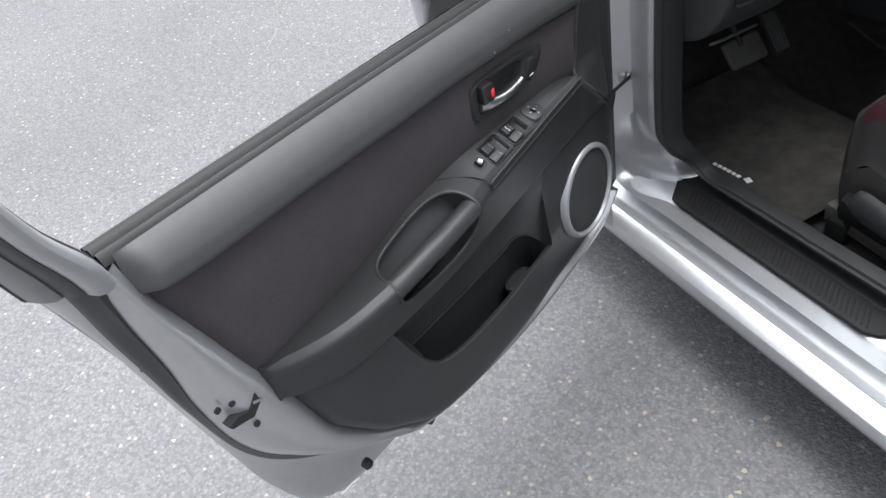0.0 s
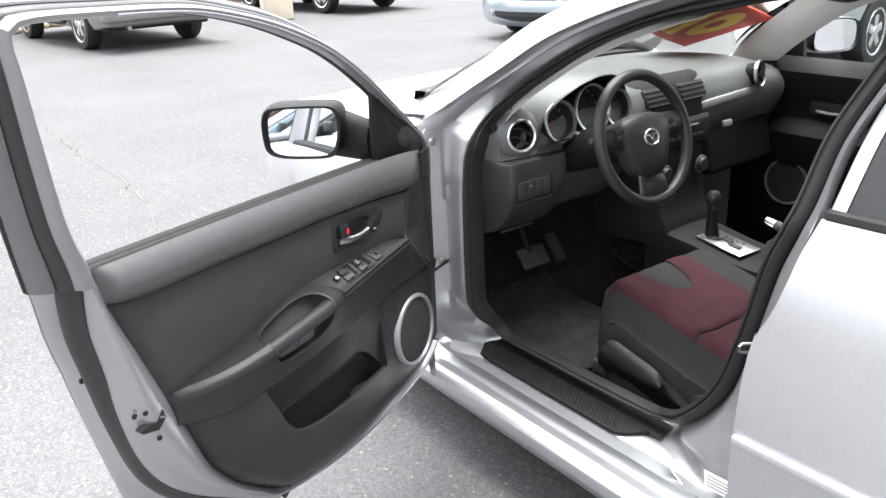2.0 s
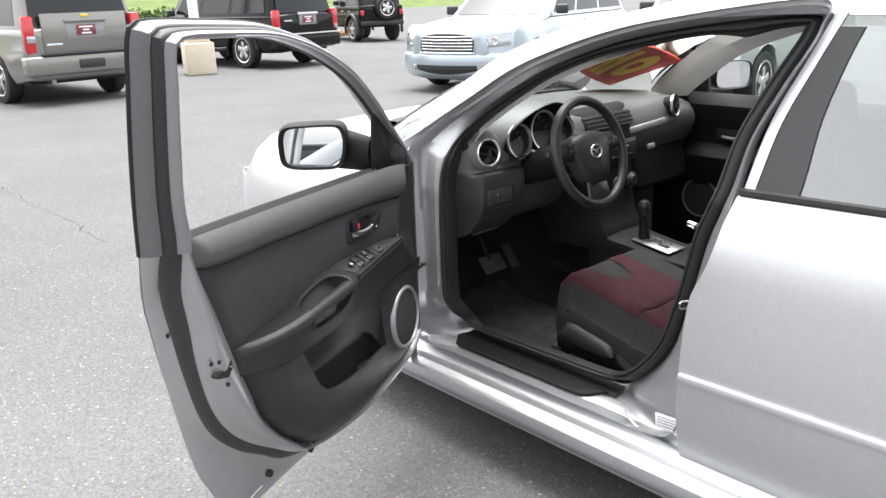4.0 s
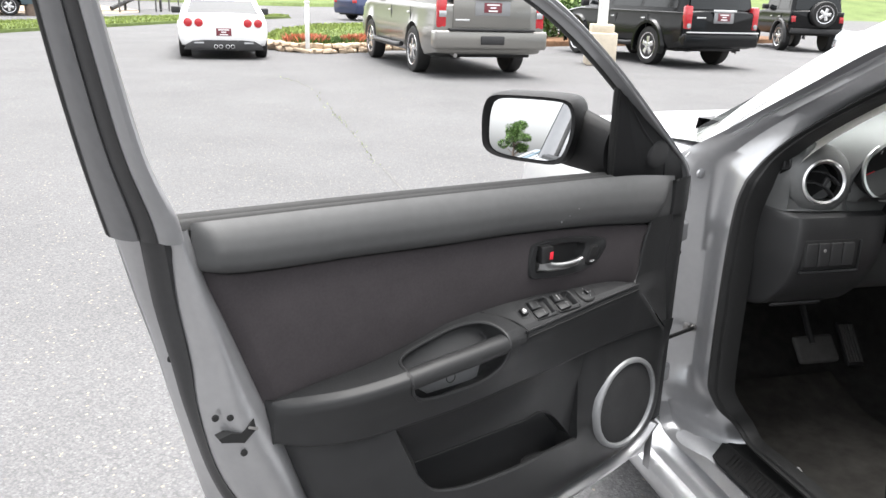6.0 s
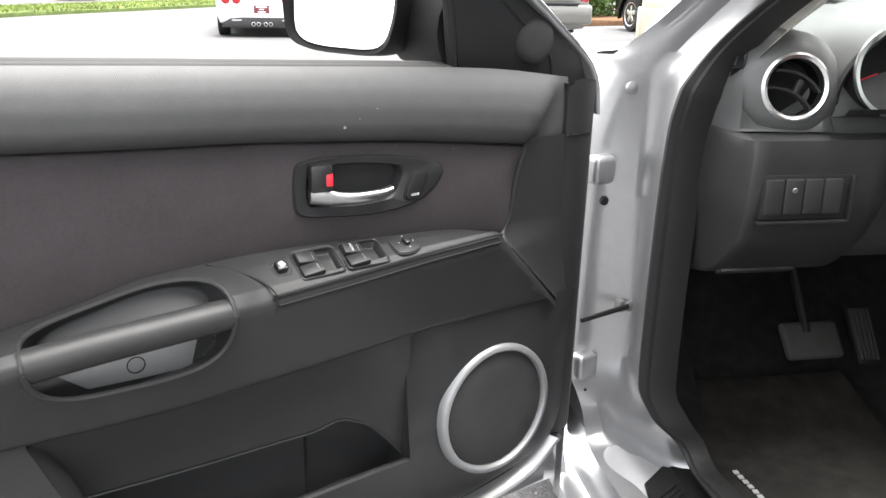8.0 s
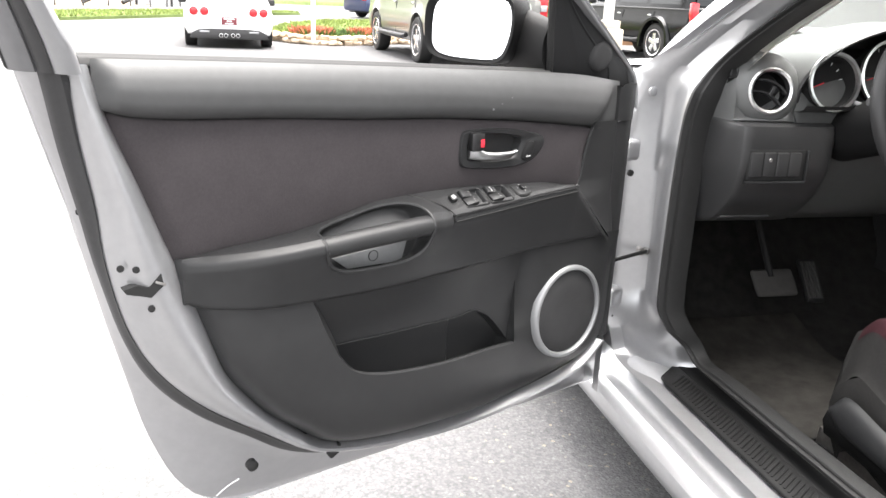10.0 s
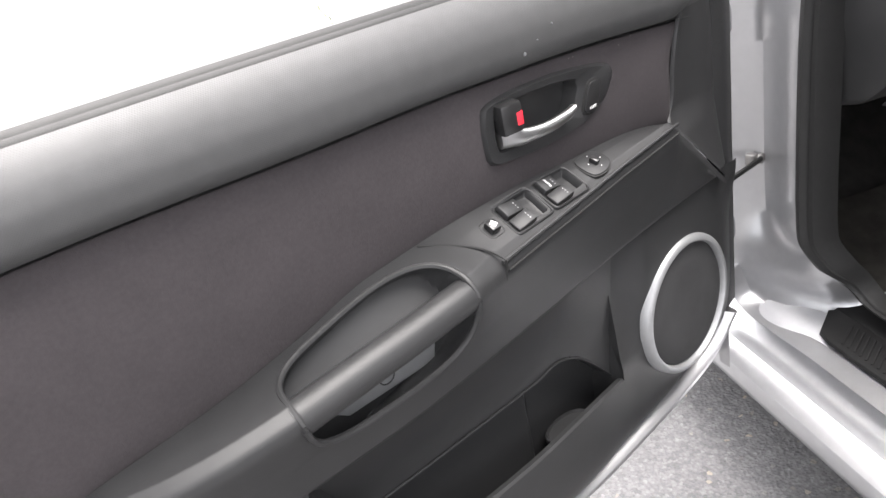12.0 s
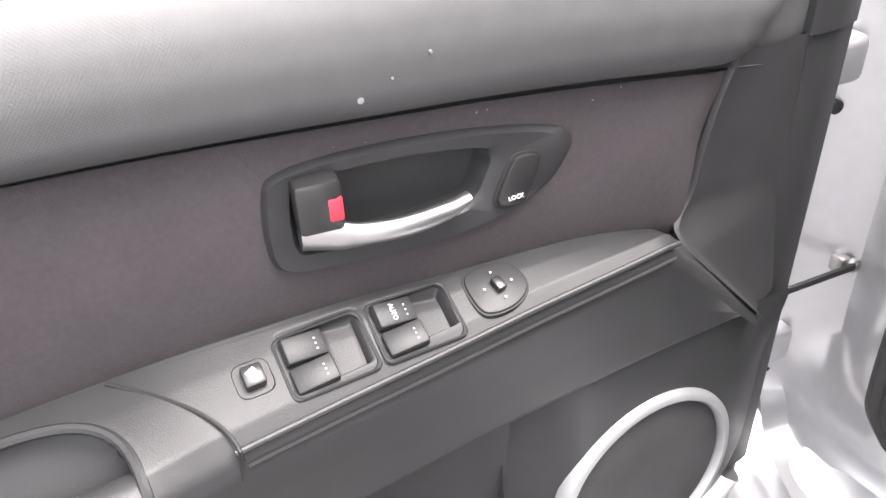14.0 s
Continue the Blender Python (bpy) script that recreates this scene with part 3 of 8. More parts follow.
for u in np.linspace(P0 - 0.004, P1 + 0.002, 60):
    zt, zs = arm_zc(u) + 0.004, max(shelf(u), 0.47)
    deep = 0.108 if u > 0.58 else 0.100
    rows.append([(u, deep, 0.415), (u, deep, zs - 0.03), (u, deep + 0.003, zs - 0.006), (u, 0.126, zs - 0.001), (u, 0.131, zs + 0.002)] + [(u, 0.131 + (arm_nc(u) - 0.010 - 0.131) * t ** 1.6, zs + 0.002 + (zt - zs - 0.002) * t) for t in np.linspace(0.15, 1, 8)])
grid("pocket_back", rows, PLASTIC, door)
tube("pocket_shelf_edge", [(u, 0.1325, shelf(u)) for u in np.linspace(0.447, 0.875, 50)], 0.0016, PLASTIC, door, 6)
grid("pocket_front", [[(P0 - 0.0005 + 0.006 * (1 - t), 0.098 + (low_point(P0, z)[1] - 0.098) * t, z) for t in np.linspace(0, 1, 6)] for z in np.linspace(0.415, 0.70, 14)], PLASTIC, door)
lathe("bottle_cup", [(0.0, 0.0), (0.034, 0.0), (0.037, 0.003), (0.037, 0.010), (0.034, 0.012), (0.031, 0.008), (0.0, 0.007)], pose(0.535, 0.126, 0.470) @ Matrix.Diagonal((1.0, 0.52, 1.0, 1.0)), PLASTIC, door)

# speaker: silver ring and cloth
SPK = pose(0.298, 0.1475, 0.544, -90 + 3, 0, 3)
lathe("speaker_ring", [(0.0895, -0.002), (0.090, 0.006), (0.092, 0.0085), (0.0965, 0.0085), (0.1005, 0.005), (0.102, -0.006)], SPK, SILVERPL, door, 64, "silver plastic speaker ring", True)
lathe("speaker_grille", [(0.089, 0.0), (0.087, 0.002), (0.055, 0.0045), (0.0, 0.005)], SPK, MESHM, door, 48, "black speaker grille")

# interior handle
HB = Matrix(((1, 0, 0, 0), (0, 0, 1, 0), (0, 1, 0, 0), (0, 0, 0, 1)))   # outline in (u, z), thickness along n
bez = spline([(0.593, 0.925), (0.583, 0.938), (0.54, 0.941), (0.47, 0.936), (0.405, 0.924), (0.388, 0.912), (0.391, 0.898), (0.408, 0.880), (0.445, 0.867), (0.50, 0.864), (0.56, 0.869), (0.588, 0.875), (0.595, 0.892)], 240, True)
cav = spline([(0.575, 0.925), (0.565, 0.931), (0.51, 0.930), (0.46, 0.922), (0.448, 0.913), (0.452, 0.900), (0.463, 0.886), (0.50, 0.881), (0.56, 0.884), (0.576, 0.890)], 240, True)
ring = [[(a[0], 0.118, a[1]), (a[0], 0.130, a[1]), (a[0] + 0.12 * (b[0] - a[0]), 0.1345, a[1] + 0.12 * (b[1] - a[1])), (a[0] + 0.8 * (b[0] - a[0]), 0.1335, a[1] + 0.8 * (b[1] - a[1])), (b[0], 0.130, b[1]), (0.512 + 0.9 * (b[0] - 0.512), 0.114, 0.905 + 0.9 * (b[1] - 0.905))] for a, b in ((bez[i], cav[i]) for i in range(240))]
# match both loops by angle
ang = lambda p, c: math.atan2(p[1] - c[1], p[0] - c[0])
cc = (0.512, 0.905)
bez = np.array(sorted(bez.tolist(), key=lambda p: ang(p, cc)))
cav = np.array(sorted(cav.tolist(), key=lambda p: ang(p, cc)))
aa = np.linspace(-math.pi, math.pi, 200, endpoint=False)
byang = lambda L: np.array([[np.interp(w, [ang(p, cc) for p in L], [p[k] for p in L], period=2 * math.pi) for k in (0, 1)] for w in aa])
bz, cv = byang(bez), byang(cav)
rows = []
for a, b in zip(bz, cv):
    mix = lambda t, n: (a[0] + t * (b[0] - a[0]), n, a[1] + t * (b[1] - a[1]))
    rows.append([mix(0, 0.115), mix(0.0, 0.129), mix(0.15, 0.1335), mix(0.85, 0.1325), mix(1.0, 0.129), mix(1.06, 0.112), (cc[0] + 0.5 * (b[0] - cc[0]), 0.1105, cc[1] + 0.5 * (b[1] - cc[1])), (cc[0], 0.110, cc[1])])
bezel = grid("handle_bezel", rows, PLASTIC, door, wrap_i=True, label="black plastic handle surround")
lev = []
for t in np.linspace(0, 1, 22):
    u = 0.576 - t * 0.106
    zc = ip(t, (0, 0.900), (0.12, 0.898), (0.3, 0.8935), (0.6, 0.8915), (0.85, 0.8925), (1, 0.897))
    hh = ip(t, (0, 0.0115), (0.15, 0.011), (0.35, 0.0075), (0.8, 0.0062), (1, 0.0035))
    nn = ip(t, (0, 0.133), (0.2, 0.139), (0.6, 0.144), (1, 0.141))
    lev.append([(u, nn + 0.0055 * math.cos(w), zc + hh * math.sin(w)) for w in np.linspace(0, 2 * math.pi, 14, endpoint=False)])
grid("handle_lever", lev, HANDLE, door, wrap_j=True, caps=True, label="satin chrome handle lever")
box("lock_knob", (0.027, 0.018, 0.033), pose(0.564, 0.138, 0.920, 0, 0, -6), GLOSSY, door, 0.0035, "black lock knob")
box("lock_mark", (0.009, 0.006, 0.0155), pose(0.5560, 0.1452, 0.918, 0, 0, -6), REDPL, door, 0.0015, "red unlocked mark")
lb = spline([(0.443, 0.879), (0.446, 0.886), (0.436, 0.908), (0.428, 0.9115), (0.4175, 0.909), (0.4165, 0.901), (0.424, 0.883), (0.432, 0.877)], 32, True)
prism("button_gap", [(0.4312 + 1.16 * (p[0] - 0.4312), 0.8945 + 1.12 * (p[1] - 0.8945)) for p in lb], 0.128, 0.1340, HB, DARK, door, 0.0005, "dark gap round the lock button")
prism("lock_button", [tuple(p) for p in lb], 0.128, 0.1365, HB, GLOSSY, door, 0.0018, "black lock rocker button")
words("lock_word", "LOCK", 0.0043, pose(0.4335, 0.1369, 0.8835, 90, 0, 180), WHITE, door)

# switches: panel, pits and keys on the sloping top of the armrest
def top_frame(u, v, lift=0.0):
    """A pose on the armrest top: local x runs rearwards, y towards the cabin, z out of the surface."""
    f = lambda u, v: Vector((u, 0.126 + v * (arm_ne(u) - 0.131), arm_back(u) - 0.001 + v * (arm_ze(u) + 0.001 - arm_back(u))))
    p = f(u, v)
    ex = (f(u + 0.01, v) - f(u - 0.01, v)).normalized()
    ey = (f(u, v + 0.1) - f(u, v - 0.1)).normalized()
    ez = ex.cross(ey).normalized()
    ey = ez.cross(ex)
    m = Matrix((ex, ey, ez)).transposed().to_4x4()
    m.translation = p + ez * lift
    return m


def pit(name, m, lx, ly, parent, shut=True):
    """A shallow moulded pit with a raised rim."""
    rnd = lambda k, r: [(sx * (lx / 2 * k - r) + r * math.cos(w), sy * (ly / 2 * k - r) + r * math.sin(w)) for sx, sy, w0 in ((1, 1, 0), (-1, 1, 90), (-1, -1, 180), (1, -1, 270)) for w in [radians(w0 + q) for q in (0, 30, 60, 90)]]
    rows = []
    for k, h in ((1.07, -0.001), (1.05, 0.0004), (1.02, 0.0008), (0.98, 0.0002), (0.95, -0.003)) + (((0.0, -0.001),) if shut else ()):
        rows.append([tuple(m @ Vector((x, y, h))) for x, y in rnd(max(k, 0.3), 0.006)])
    return grid(name, np.array(rows), PLASTIC, parent, wrap_j=True, caps=shut)


for u0, auto in ((0.576, False), (0.515, True)):
    m = top_frame(u0, 0.50, 0.0015)
    pit("switch_pit", m, 0.056, 0.041, door, False)
    for k, (dy, tilt) in enumerate(((-0.0095, -10), (0.0095, 8))):
        box("window_switch", (0.027, 0.0172, 0.008), m @ pose(0.0115, dy, 0.0005, tilt * 0.4, tilt, 0), PLASTIC, door, 0.0018, "black window switch")
        for q in (-0.003, 0.0005, 0.004):
            box("switch_dot", (0.0008, 0.0008, 0.0004), m @ pose(0.0115, dy, 0.0005, tilt * 0.4, tilt, 0) @ pose(-0.007, q, 0.0041), WHITE, door, 0)
    if auto:
        words("auto_word", "AUTO", 0.0042, m @ pose(0.0115, -0.0095, 0.0005, -4, -10, 0) @ pose(0.002, 0, 0.0042, 0, 0, 90), WHITE, door)
m = top_frame(0.622, 0.45, 0.001)
pit("switch_pit", m, 0.022, 0.022, door)
box("lockout_button", (0.013, 0.014, 0.008), m @ pose(0, 0, 0.004), GLOSSY, door, 0.0018, "black window lockout button")
box("button_mark", (0.006, 0.007, 0.0006), m @ pose(0, 0, 0.0083, 0, 0, 25), WHITE, door, 0, "worn white window mark")
m = top_frame(0.453, 0.46, 0.001)
egg = spline([(0.021, -0.012), (0.021, 0.012), (0.012, 0.019), (-0.006, 0.018), (-0.020, 0.009), (-0.022, -0.006), (-0.014, -0.017), (0.010, -0.019)], 40, True)
prism("mirror_switch", [tuple(p) for p in egg], -0.004, 0.0012, m, DARK, door, 0.0005, "dark gap round the mirror switch")
prism("mirror_knob_base", [(x * 0.93, y * 0.93) for x, y in egg], -0.003, 0.0030, m, PLASTIC, door, 0.0014, "rounded black mirror switch")
box("mirror_knob", (0.007, 0.011, 0.006), m @ pose(0, 0, 0.0055, 0, 0, 8), GLOSSY, door, 0.0015, "black mirror adjuster")
for a in (0, 90, 180, 270):
    box("knob_dot", (0.0012, 0.0012, 0.0004), m @ pose(0.0105 * math.cos(radians(a)), 0.0105 * math.sin(radians(a)), 0.0047), WHITE, door, 0)
# seam of the switch panel and arm joint
tube("arm_seam", [(0.700 - 0.058 * math.sin(math.pi / 2 * t), 0.127 + (arm_ne(0.66) - 0.128) * t, arm_back(0.70) + 0.0005 + 0.002 * math.sin(math.pi * t) + (arm_ze(0.642) - arm_back(0.70)) * t) for t in np.linspace(0, 0.95, 16)] + [(0.642, 0.1895, 0.800), (0.645, 0.188, 0.785), (0.652, 0.183, 0.765)], 0.0013, DARK, door, 6)
tube("panel_lip", [(u, arm_ne(u) - 0.002, arm_ze(u) + 0.0005) for u in np.linspace(0.308, 0.645, 30)], 0.0022, PLASTIC, door, 8)

tube("panel_gap", [(u, arm_ne(u) + 0.0006, arm_ze(u) - 0.0105) for u in np.linspace(0.312, 0.640, 30)], 0.0013, DARK, door, 6)

# mirror sail, tweeter
sail = [(0.345, 1.030), (0.395, 1.226), (0.375, 1.205), (0.30, 1.146), (0.20, 1.085), (0.134, 1.040), (0.112, 1.005), (0.112, 0.985), (0.25, 1.000)]
SM = Matrix(((1, 0, 0, 0), (0, 0.20, 1, -0.122), (0, 1, 0, 0), (0, 0, 0, 1)))
prism("mirror_sail", sail, -0.004, 0.010, SM, PLASTIC, door, 0.003, "black mirror corner trim")
tube("sail_bar", [(0.352 + 0.044 * t, 0.09 + 0.037 * t, 1.03 + 0.195 * t) for t in np.linspace(0, 1, 8)], 0.0075, RUBBER, door, 8)
tube("sail_ridge", [tuple(SM @ Vector((u, z, 0.0095))) for u, z in spline([(0.372, 1.192), (0.300, 1.126), (0.242, 1.082), (0.196, 1.046), (0.182, 1.015)], 20)], 0.0026, PLASTIC, door, 6)
tube("frame_joint", [(0.122, 0.0960, 1.048), (0.108, 0.0945, 1.055)], 0.0016, SILVERPL, door, 6)
lathe("tweeter_cover", [(0.032, 0.0), (0.0315, 0.006), (0.028, 0.0105), (0.020, 0.0125), (0.0, 0.0135)], pose(0.225, 0.097, 1.064, -90 - 6, 0, 0), MESHM, door, 32, "round black tweeter cover")

grid("door_front_face", [[(0.096, 0.085, z), (0.090, 0.062, z), (0.060, 0.040, z), (0.035, 0.022, z)] for z in np.linspace(0.27, 0.96, 12)], JAMB, door)
# loose details of the end face: latch slot, holes, drain plugs, screw
prism("latch_slot", [(1.184, 0.750), (1.165, 0.754), (1.148, 0.748), (1.130, 0.766), (1.127, 0.748), (1.146, 0.732), (1.160, 0.737), (1.180, 0.743)], 0.118, 0.1345, HB, DARK, door, 0.0, "dark latch opening")
box("latch_claw", (0.016, 0.006, 0.004), pose(1.132, 0.1335, 0.752, 0, -25, 0), STEEL, door, 0.001, "steel latch claw")
for u, n, z in ((1.183, 0.124, 0.779), (1.163, 0.129, 0.776), (1.146, 0.1315, 0.714)):
    lathe("latch_screw", [(0.0052, -0.002), (0.0052, 0.001), (0.003, 0.0015), (0, 0.001)], pose(u, n, z, -90, 0, 0), DARK, door, 12)
lathe("drain_plug", [(0.005, -0.002), (0.005, 0.0012), (0.0, 0.0018)], pose(1.212, 0.0395, 0.845, -80, 0, 30), RUBBER, door, 14)
lathe("bumper_stop", [(0.010, -0.004), (0.010, 0.008), (0.006, 0.011), (0, 0.011)], pose(0.98, 0.082, 0.372, -90, 0, 0), RUBBER, door, 14, "black rubber door stop")
box("trim_clip", (0.03, 0.012, 0.018), pose(0.838, 0.122, 0.375, 0, 30, 0), DARK, door, 0.004)
# pale scuff on the pad
lathe("pad_scuff", [(0.0022, -0.001), (0.0018, 0.0004), (0.0, 0.0006)], pose(0.534, 0.1448, 0.977, -90, 0, 0), SILVERPL, door, 9, "pale scuff mark")

for u, z, r in ((0.4925, 0.9960, 0.0011), (0.5155, 0.9860, 0.0008)):
    lathe("pad_scuff", [(r, -0.001), (0.8 * r, 0.0004), (0.0, 0.0006)], pose(u, 0.1462, z, -90, 0, 0), SILVERPL, door, 7)
rng = np.random.RandomState(21)
V, F = [], []
for _ in range(26):
    u, z = rng.uniform(0.34, 0.58), pad_bot(0.48) - 0.004 - abs(rng.randn()) * 0.010
    if z < 0.945 and 0.38 < u < 0.60:
        continue
    a, l = rng.rand() * 6.28, 0.0005 + 0.0009 * rng.rand()
    i = len(V)
    dx, dz = l * math.cos(a), l * math.sin(a)
    n = 0.1302
    V += [(u - dx, n, z - dz), (u - 0.3 * dz, n + 0.0004, z + 0.3 * dx), (u + dx, n, z + dz), (u + 0.3 * dz, n + 0.0004, z - 0.3 * dx)]
    F.append((i, i + 1, i + 2, i + 3))
tagged(pydata("lint", V, F, mat("pale_lint", (0.20, 0.185, 0.18), 0.9, 0, 200, 0.2), door, False, "pale lint flecks on the cloth"), kind="stuff")

# outside mirror
MN = Vector((0.90, 0.44, 0.0)).normalized()
mx = Vector((-0.44, 0.90, 0.0))
MF = Matrix((mx, (0, 0, 1), MN)).transposed().to_4x4()
MF.translation = (0.425, -0.068, 1.107)
mo = [(-0.098, -0.02), (-0.098, 0.03), (-0.085, 0.058), (-0.05, 0.066), (0.062, 0.068), (0.095, 0.058), (0.104, 0.02), (0.096, -0.03), (0.072, -0.064), (0.0, -0.068), (-0.06, -0.064), (-0.09, -0.05)]
out = spline(mo, 48, True)
rows = []
for k, d in ((0.84, 0.004), (0.89, 0.016), (0.965, 0.021), (1.0, 0.012), (1.02, -0.01), (1.01, -0.05), (0.90, -0.075)):
    rows.append([tuple(MF @ Vector((x * k, y * k, d))) for x, y in out])
housing = grid("mirror_housing", rows, DEEP, door, wrap_j=True, label="black door mirror housing")
prism("mirror_glass", [(x * 0.86 + 0.003, y * 0.89) for x, y in out], 0.009, 0.011, MF @ pose(0, 0, 0, -6.1, 0, 0), MIRROR, door, 0.0, "clear mirror glass", smooth=False)
rows = [[tuple(MF @ Vector((x * k, y * k, d))) for x, y in out] for k, d in ((1.012, -0.052), (0.93, -0.080), (0.66, -0.108), (0.2, -0.118))]
grid("mirror_cap", rows, PAINT, door, wrap_j=True, caps=True, label="silver painted mirror cap")
arm = []
for t in np.linspace(0, 1, 8):
    cx, cy, cz = 0.338 + 0.004 * t, -0.040 + 0.130 * t, 1.092 - 0.016 * t
    rx, rz = 0.040 - 0.006 * t, 0.066 - 0.014 * t
    arm.append([(cx + rx * math.cos(w), cy, cz + rz * math.sin(w)) for w in np.linspace(0, 2 * math.pi, 16, endpoint=False)])
grid("mirror_arm", arm, DEEP, door, wrap_j=True, caps=True)

# ---- car body round the open doorway ----
tumble = lambda z: 0.04 + 0.36 * max(0.0, z - 1.0)
open_in = [(-0.60, 0.365), (-0.45, 0.366), (-0.365, 0.384), (-0.326, 0.450), (-0.310, 0.53), (-0.306, 0.72), (-0.310, 0.88), (-0.328, 0.98), (-0.385, 1.09), (-0.52, 1.203), (-0.68, 1.295), (-0.90, 1.375),
           (-1.14, 1.422), (-1.41, 1.448), (-1.452, 1.422), (-1.398, 1.29), (-1.352, 1.165), (-1.33, 1.02), (-1.288, 0.90), (-1.260, 0.77), (-1.238, 0.68), (-1.20, 0.565), (-1.14, 0.475), (-1.065, 0.408), (-0.965, 0.373), (-0.8, 0.366)]
open_out = [(-0.60, 0.325), (-0.42, 0.325), (-0.22, 0.325), (-0.185, 0.42), (-0.175, 0.53), (-0.170, 0.72), (-0.160, 0.88), (-0.155, 1.0), (-0.245, 1.105), (-0.39, 1.222), (-0.56, 1.325), (-0.83, 1.420),
            (-1.06, 1.472), (-1.465, 1.492), (-1.492, 1.43), (-1.440, 1.29), (-1.405, 1.165), (-1.385, 1.02), (-1.358, 0.89), (-1.320, 0.77), (-1.313, 0.67), (-1.305, 0.55), (-1.295, 0.44), (-1.24, 0.335), (-1.0, 0.325), (-0.8, 0.325)]
face_out = open_out
open_out = [(yo + (yi - yo) * w, zo + (zi - zo) * w) for (yi, zi), (yo, zo) in zip(open_in, open_out) for w in [0.46 * smooth01((zo - 1.02) / 0.16) * smooth01((yo + 1.44) / 0.10)]]
# the hinge pillar has a face turned to the rear and then a flange that steps out to the seal
hinge_prof = ((-0.030, -0.120), (-0.018, -0.148), (0.020, -0.168), (0.062, -0.184), (0.074, -0.196), (0.077, -0.222), (0.066, -0.262), (0.056, -0.288), (0.060, -0.310))
both = spline([(a[0], a[1], b[0], b[1]) for a, b in zip(open_in, open_out)], 420, True)
rows, srow = [], []
for yi, zi, yo, zo in both:
    front = smooth01((yi + 0.62) / 0.16) * smooth01((1.24 - zi) / 0.30) * smooth01((zi - 0.40) / 0.10)
    row = []
    for k, (t, dx) in enumerate(((0.0, -0.035), (0.0, 0.0), (0.10, 0.006), (0.36, 0.010), (0.46, 0.021), (0.78, 0.035), (0.90, 0.050), (0.97, 0.070), (1.06, 0.09))):
        low = smooth01((0.40 - zo) / 0.06) * smooth01((0.43 - zi) / 0.06)
        y, z = yo + (yi - yo) * t, zo + (zi - zo) * (t + (0.35 * min(t, 1.0) ** 8 - t) * low)
        sill = smooth01((0.40 - z) / 0.05)
        p = np.array((tumble(z) + dx + 0.045 * sill * t, y, z))
        hx, hy = hinge_prof[k]
        hx += (max(hx, 0.036 + 0.004 * k) - hx) * smooth01((zi - 0.84) / 0.26)
        w = min(1.0, k / 6)
        q = np.array((hx + tumble(zi) - 0.04, hy + (yi + 0.310) * w + min(0.0, yo + 0.160) * (1 - w), z))
        row.append(tuple(p + (q - p) * front))
    rows.append(row)
    d = np.array([yi - yo, zi - zo])
    d = d / np.linalg.norm(d)
    slim = 1 - 0.40 * smooth01((zi - 0.98) / 0.08) * smooth01((yi + 1.0) / 0.2)
    c = np.array([yi, zi]) + d * 0.010 * slim
    low = smooth01((0.44 - zi) / 0.06)
    X = tumble(zi) + 0.060 - 0.036 * front + 0.030 * low
    srow.append([(X + a * (1 - 0.30 * low), c[0] + d[0] * b * slim * (1 - 0.4 * low), c[1] + d[1] * b * slim * (1 - 0.4 * low)) for a, b in ((0.004, -0.014), (-0.012, -0.010), (-0.020, -0.002), (-0.021, 0.008), (-0.014, 0.013), (-0.010, 0.016), (-0.014, 0.020), (-0.011, 0.026), (0.004, 0.030), (0.034, 0.028), (0.034, -0.004))])
edge2 = spline([(a[0], a[1], b[0], b[1]) for a, b in zip(face_out, open_out)], 420, True)
grid("pillar_face", [[(tumble(zo) + 0.012, yo + 0.006, zo + 0.008), (tumble(zo), yo, zo), (tumble(zi) - 0.001, yi, zi), (tumble(zi) + 0.012, yi - 0.002, zi - 0.004)] for yo, zo, yi, zi in edge2 if zo > 1.06 and -1.36 < yo < -0.14], PAINT, car, label="silver painted front pillar")
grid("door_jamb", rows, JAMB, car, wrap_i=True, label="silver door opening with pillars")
grid("opening_seal", srow, RUBBER, car, wrap_i=True, wrap_j=True, label="black rubber door seal")
# sill
prof = [(0.10, 0.330), (0.055, 0.328), (0.045, 0.322), (0.020, 0.318), (0.012, 0.300), (-0.004, 0.290), (-0.012, 0.283), (-0.016, 0.268), (-0.036, 0.262), (-0.050, 0.250), (-0.052, 0.225), (-0.035, 0.190), (-0.012, 0.172), (-0.008, 0.158), (0.06, 0.150)]
grid("sill", [[(x, y, z) for x, z in prof] for y in np.linspace(0.05, -1.85, 40)], PAINT, car, label="silver painted sill")
# inner sill wall behind the seat
grid("sill_wall", [[(0.172, y, 0.34), (0.182, y, 0.30), (0.192, y, 0.215)] for y in np.linspace(-1.02, -1.36, 6)], CABIN, car)
# scuff plate with diagonal ribs
sp = prism("scuff_plate", [(0.046, -0.400), (0.052, -0.372), (0.100, -0.335), (0.112, -0.345), (0.112, -0.985), (0.060, -0.945), (0.046, -0.920)], 0.0, 0.007, Matrix(((1, 0, 0, 0), (0, 1, 0, 0), (0.10, 0, 1, 0.326), (0, 0, 0, 1))), DEEP, car, 0.003, "ribbed black sill plate")
rib_bm = bmesh.new()
for y in np.arange(-0.905, -0.40, 0.0125):
    b = box_bm((0.050, 0.0046, 0.0030), pose(0.078, y, 0.3415, 0, -5.7, 32), 0.0006, 1)
    me = bpy.data.meshes.new("rib")
    b.to_mesh(me)
    b.free()
    rib_bm.from_mesh(me)
    bpy.data.meshes.remove(me)
tagged(part("scuff_ribs", rib_bm, DEEP, sp), kind="stuff")
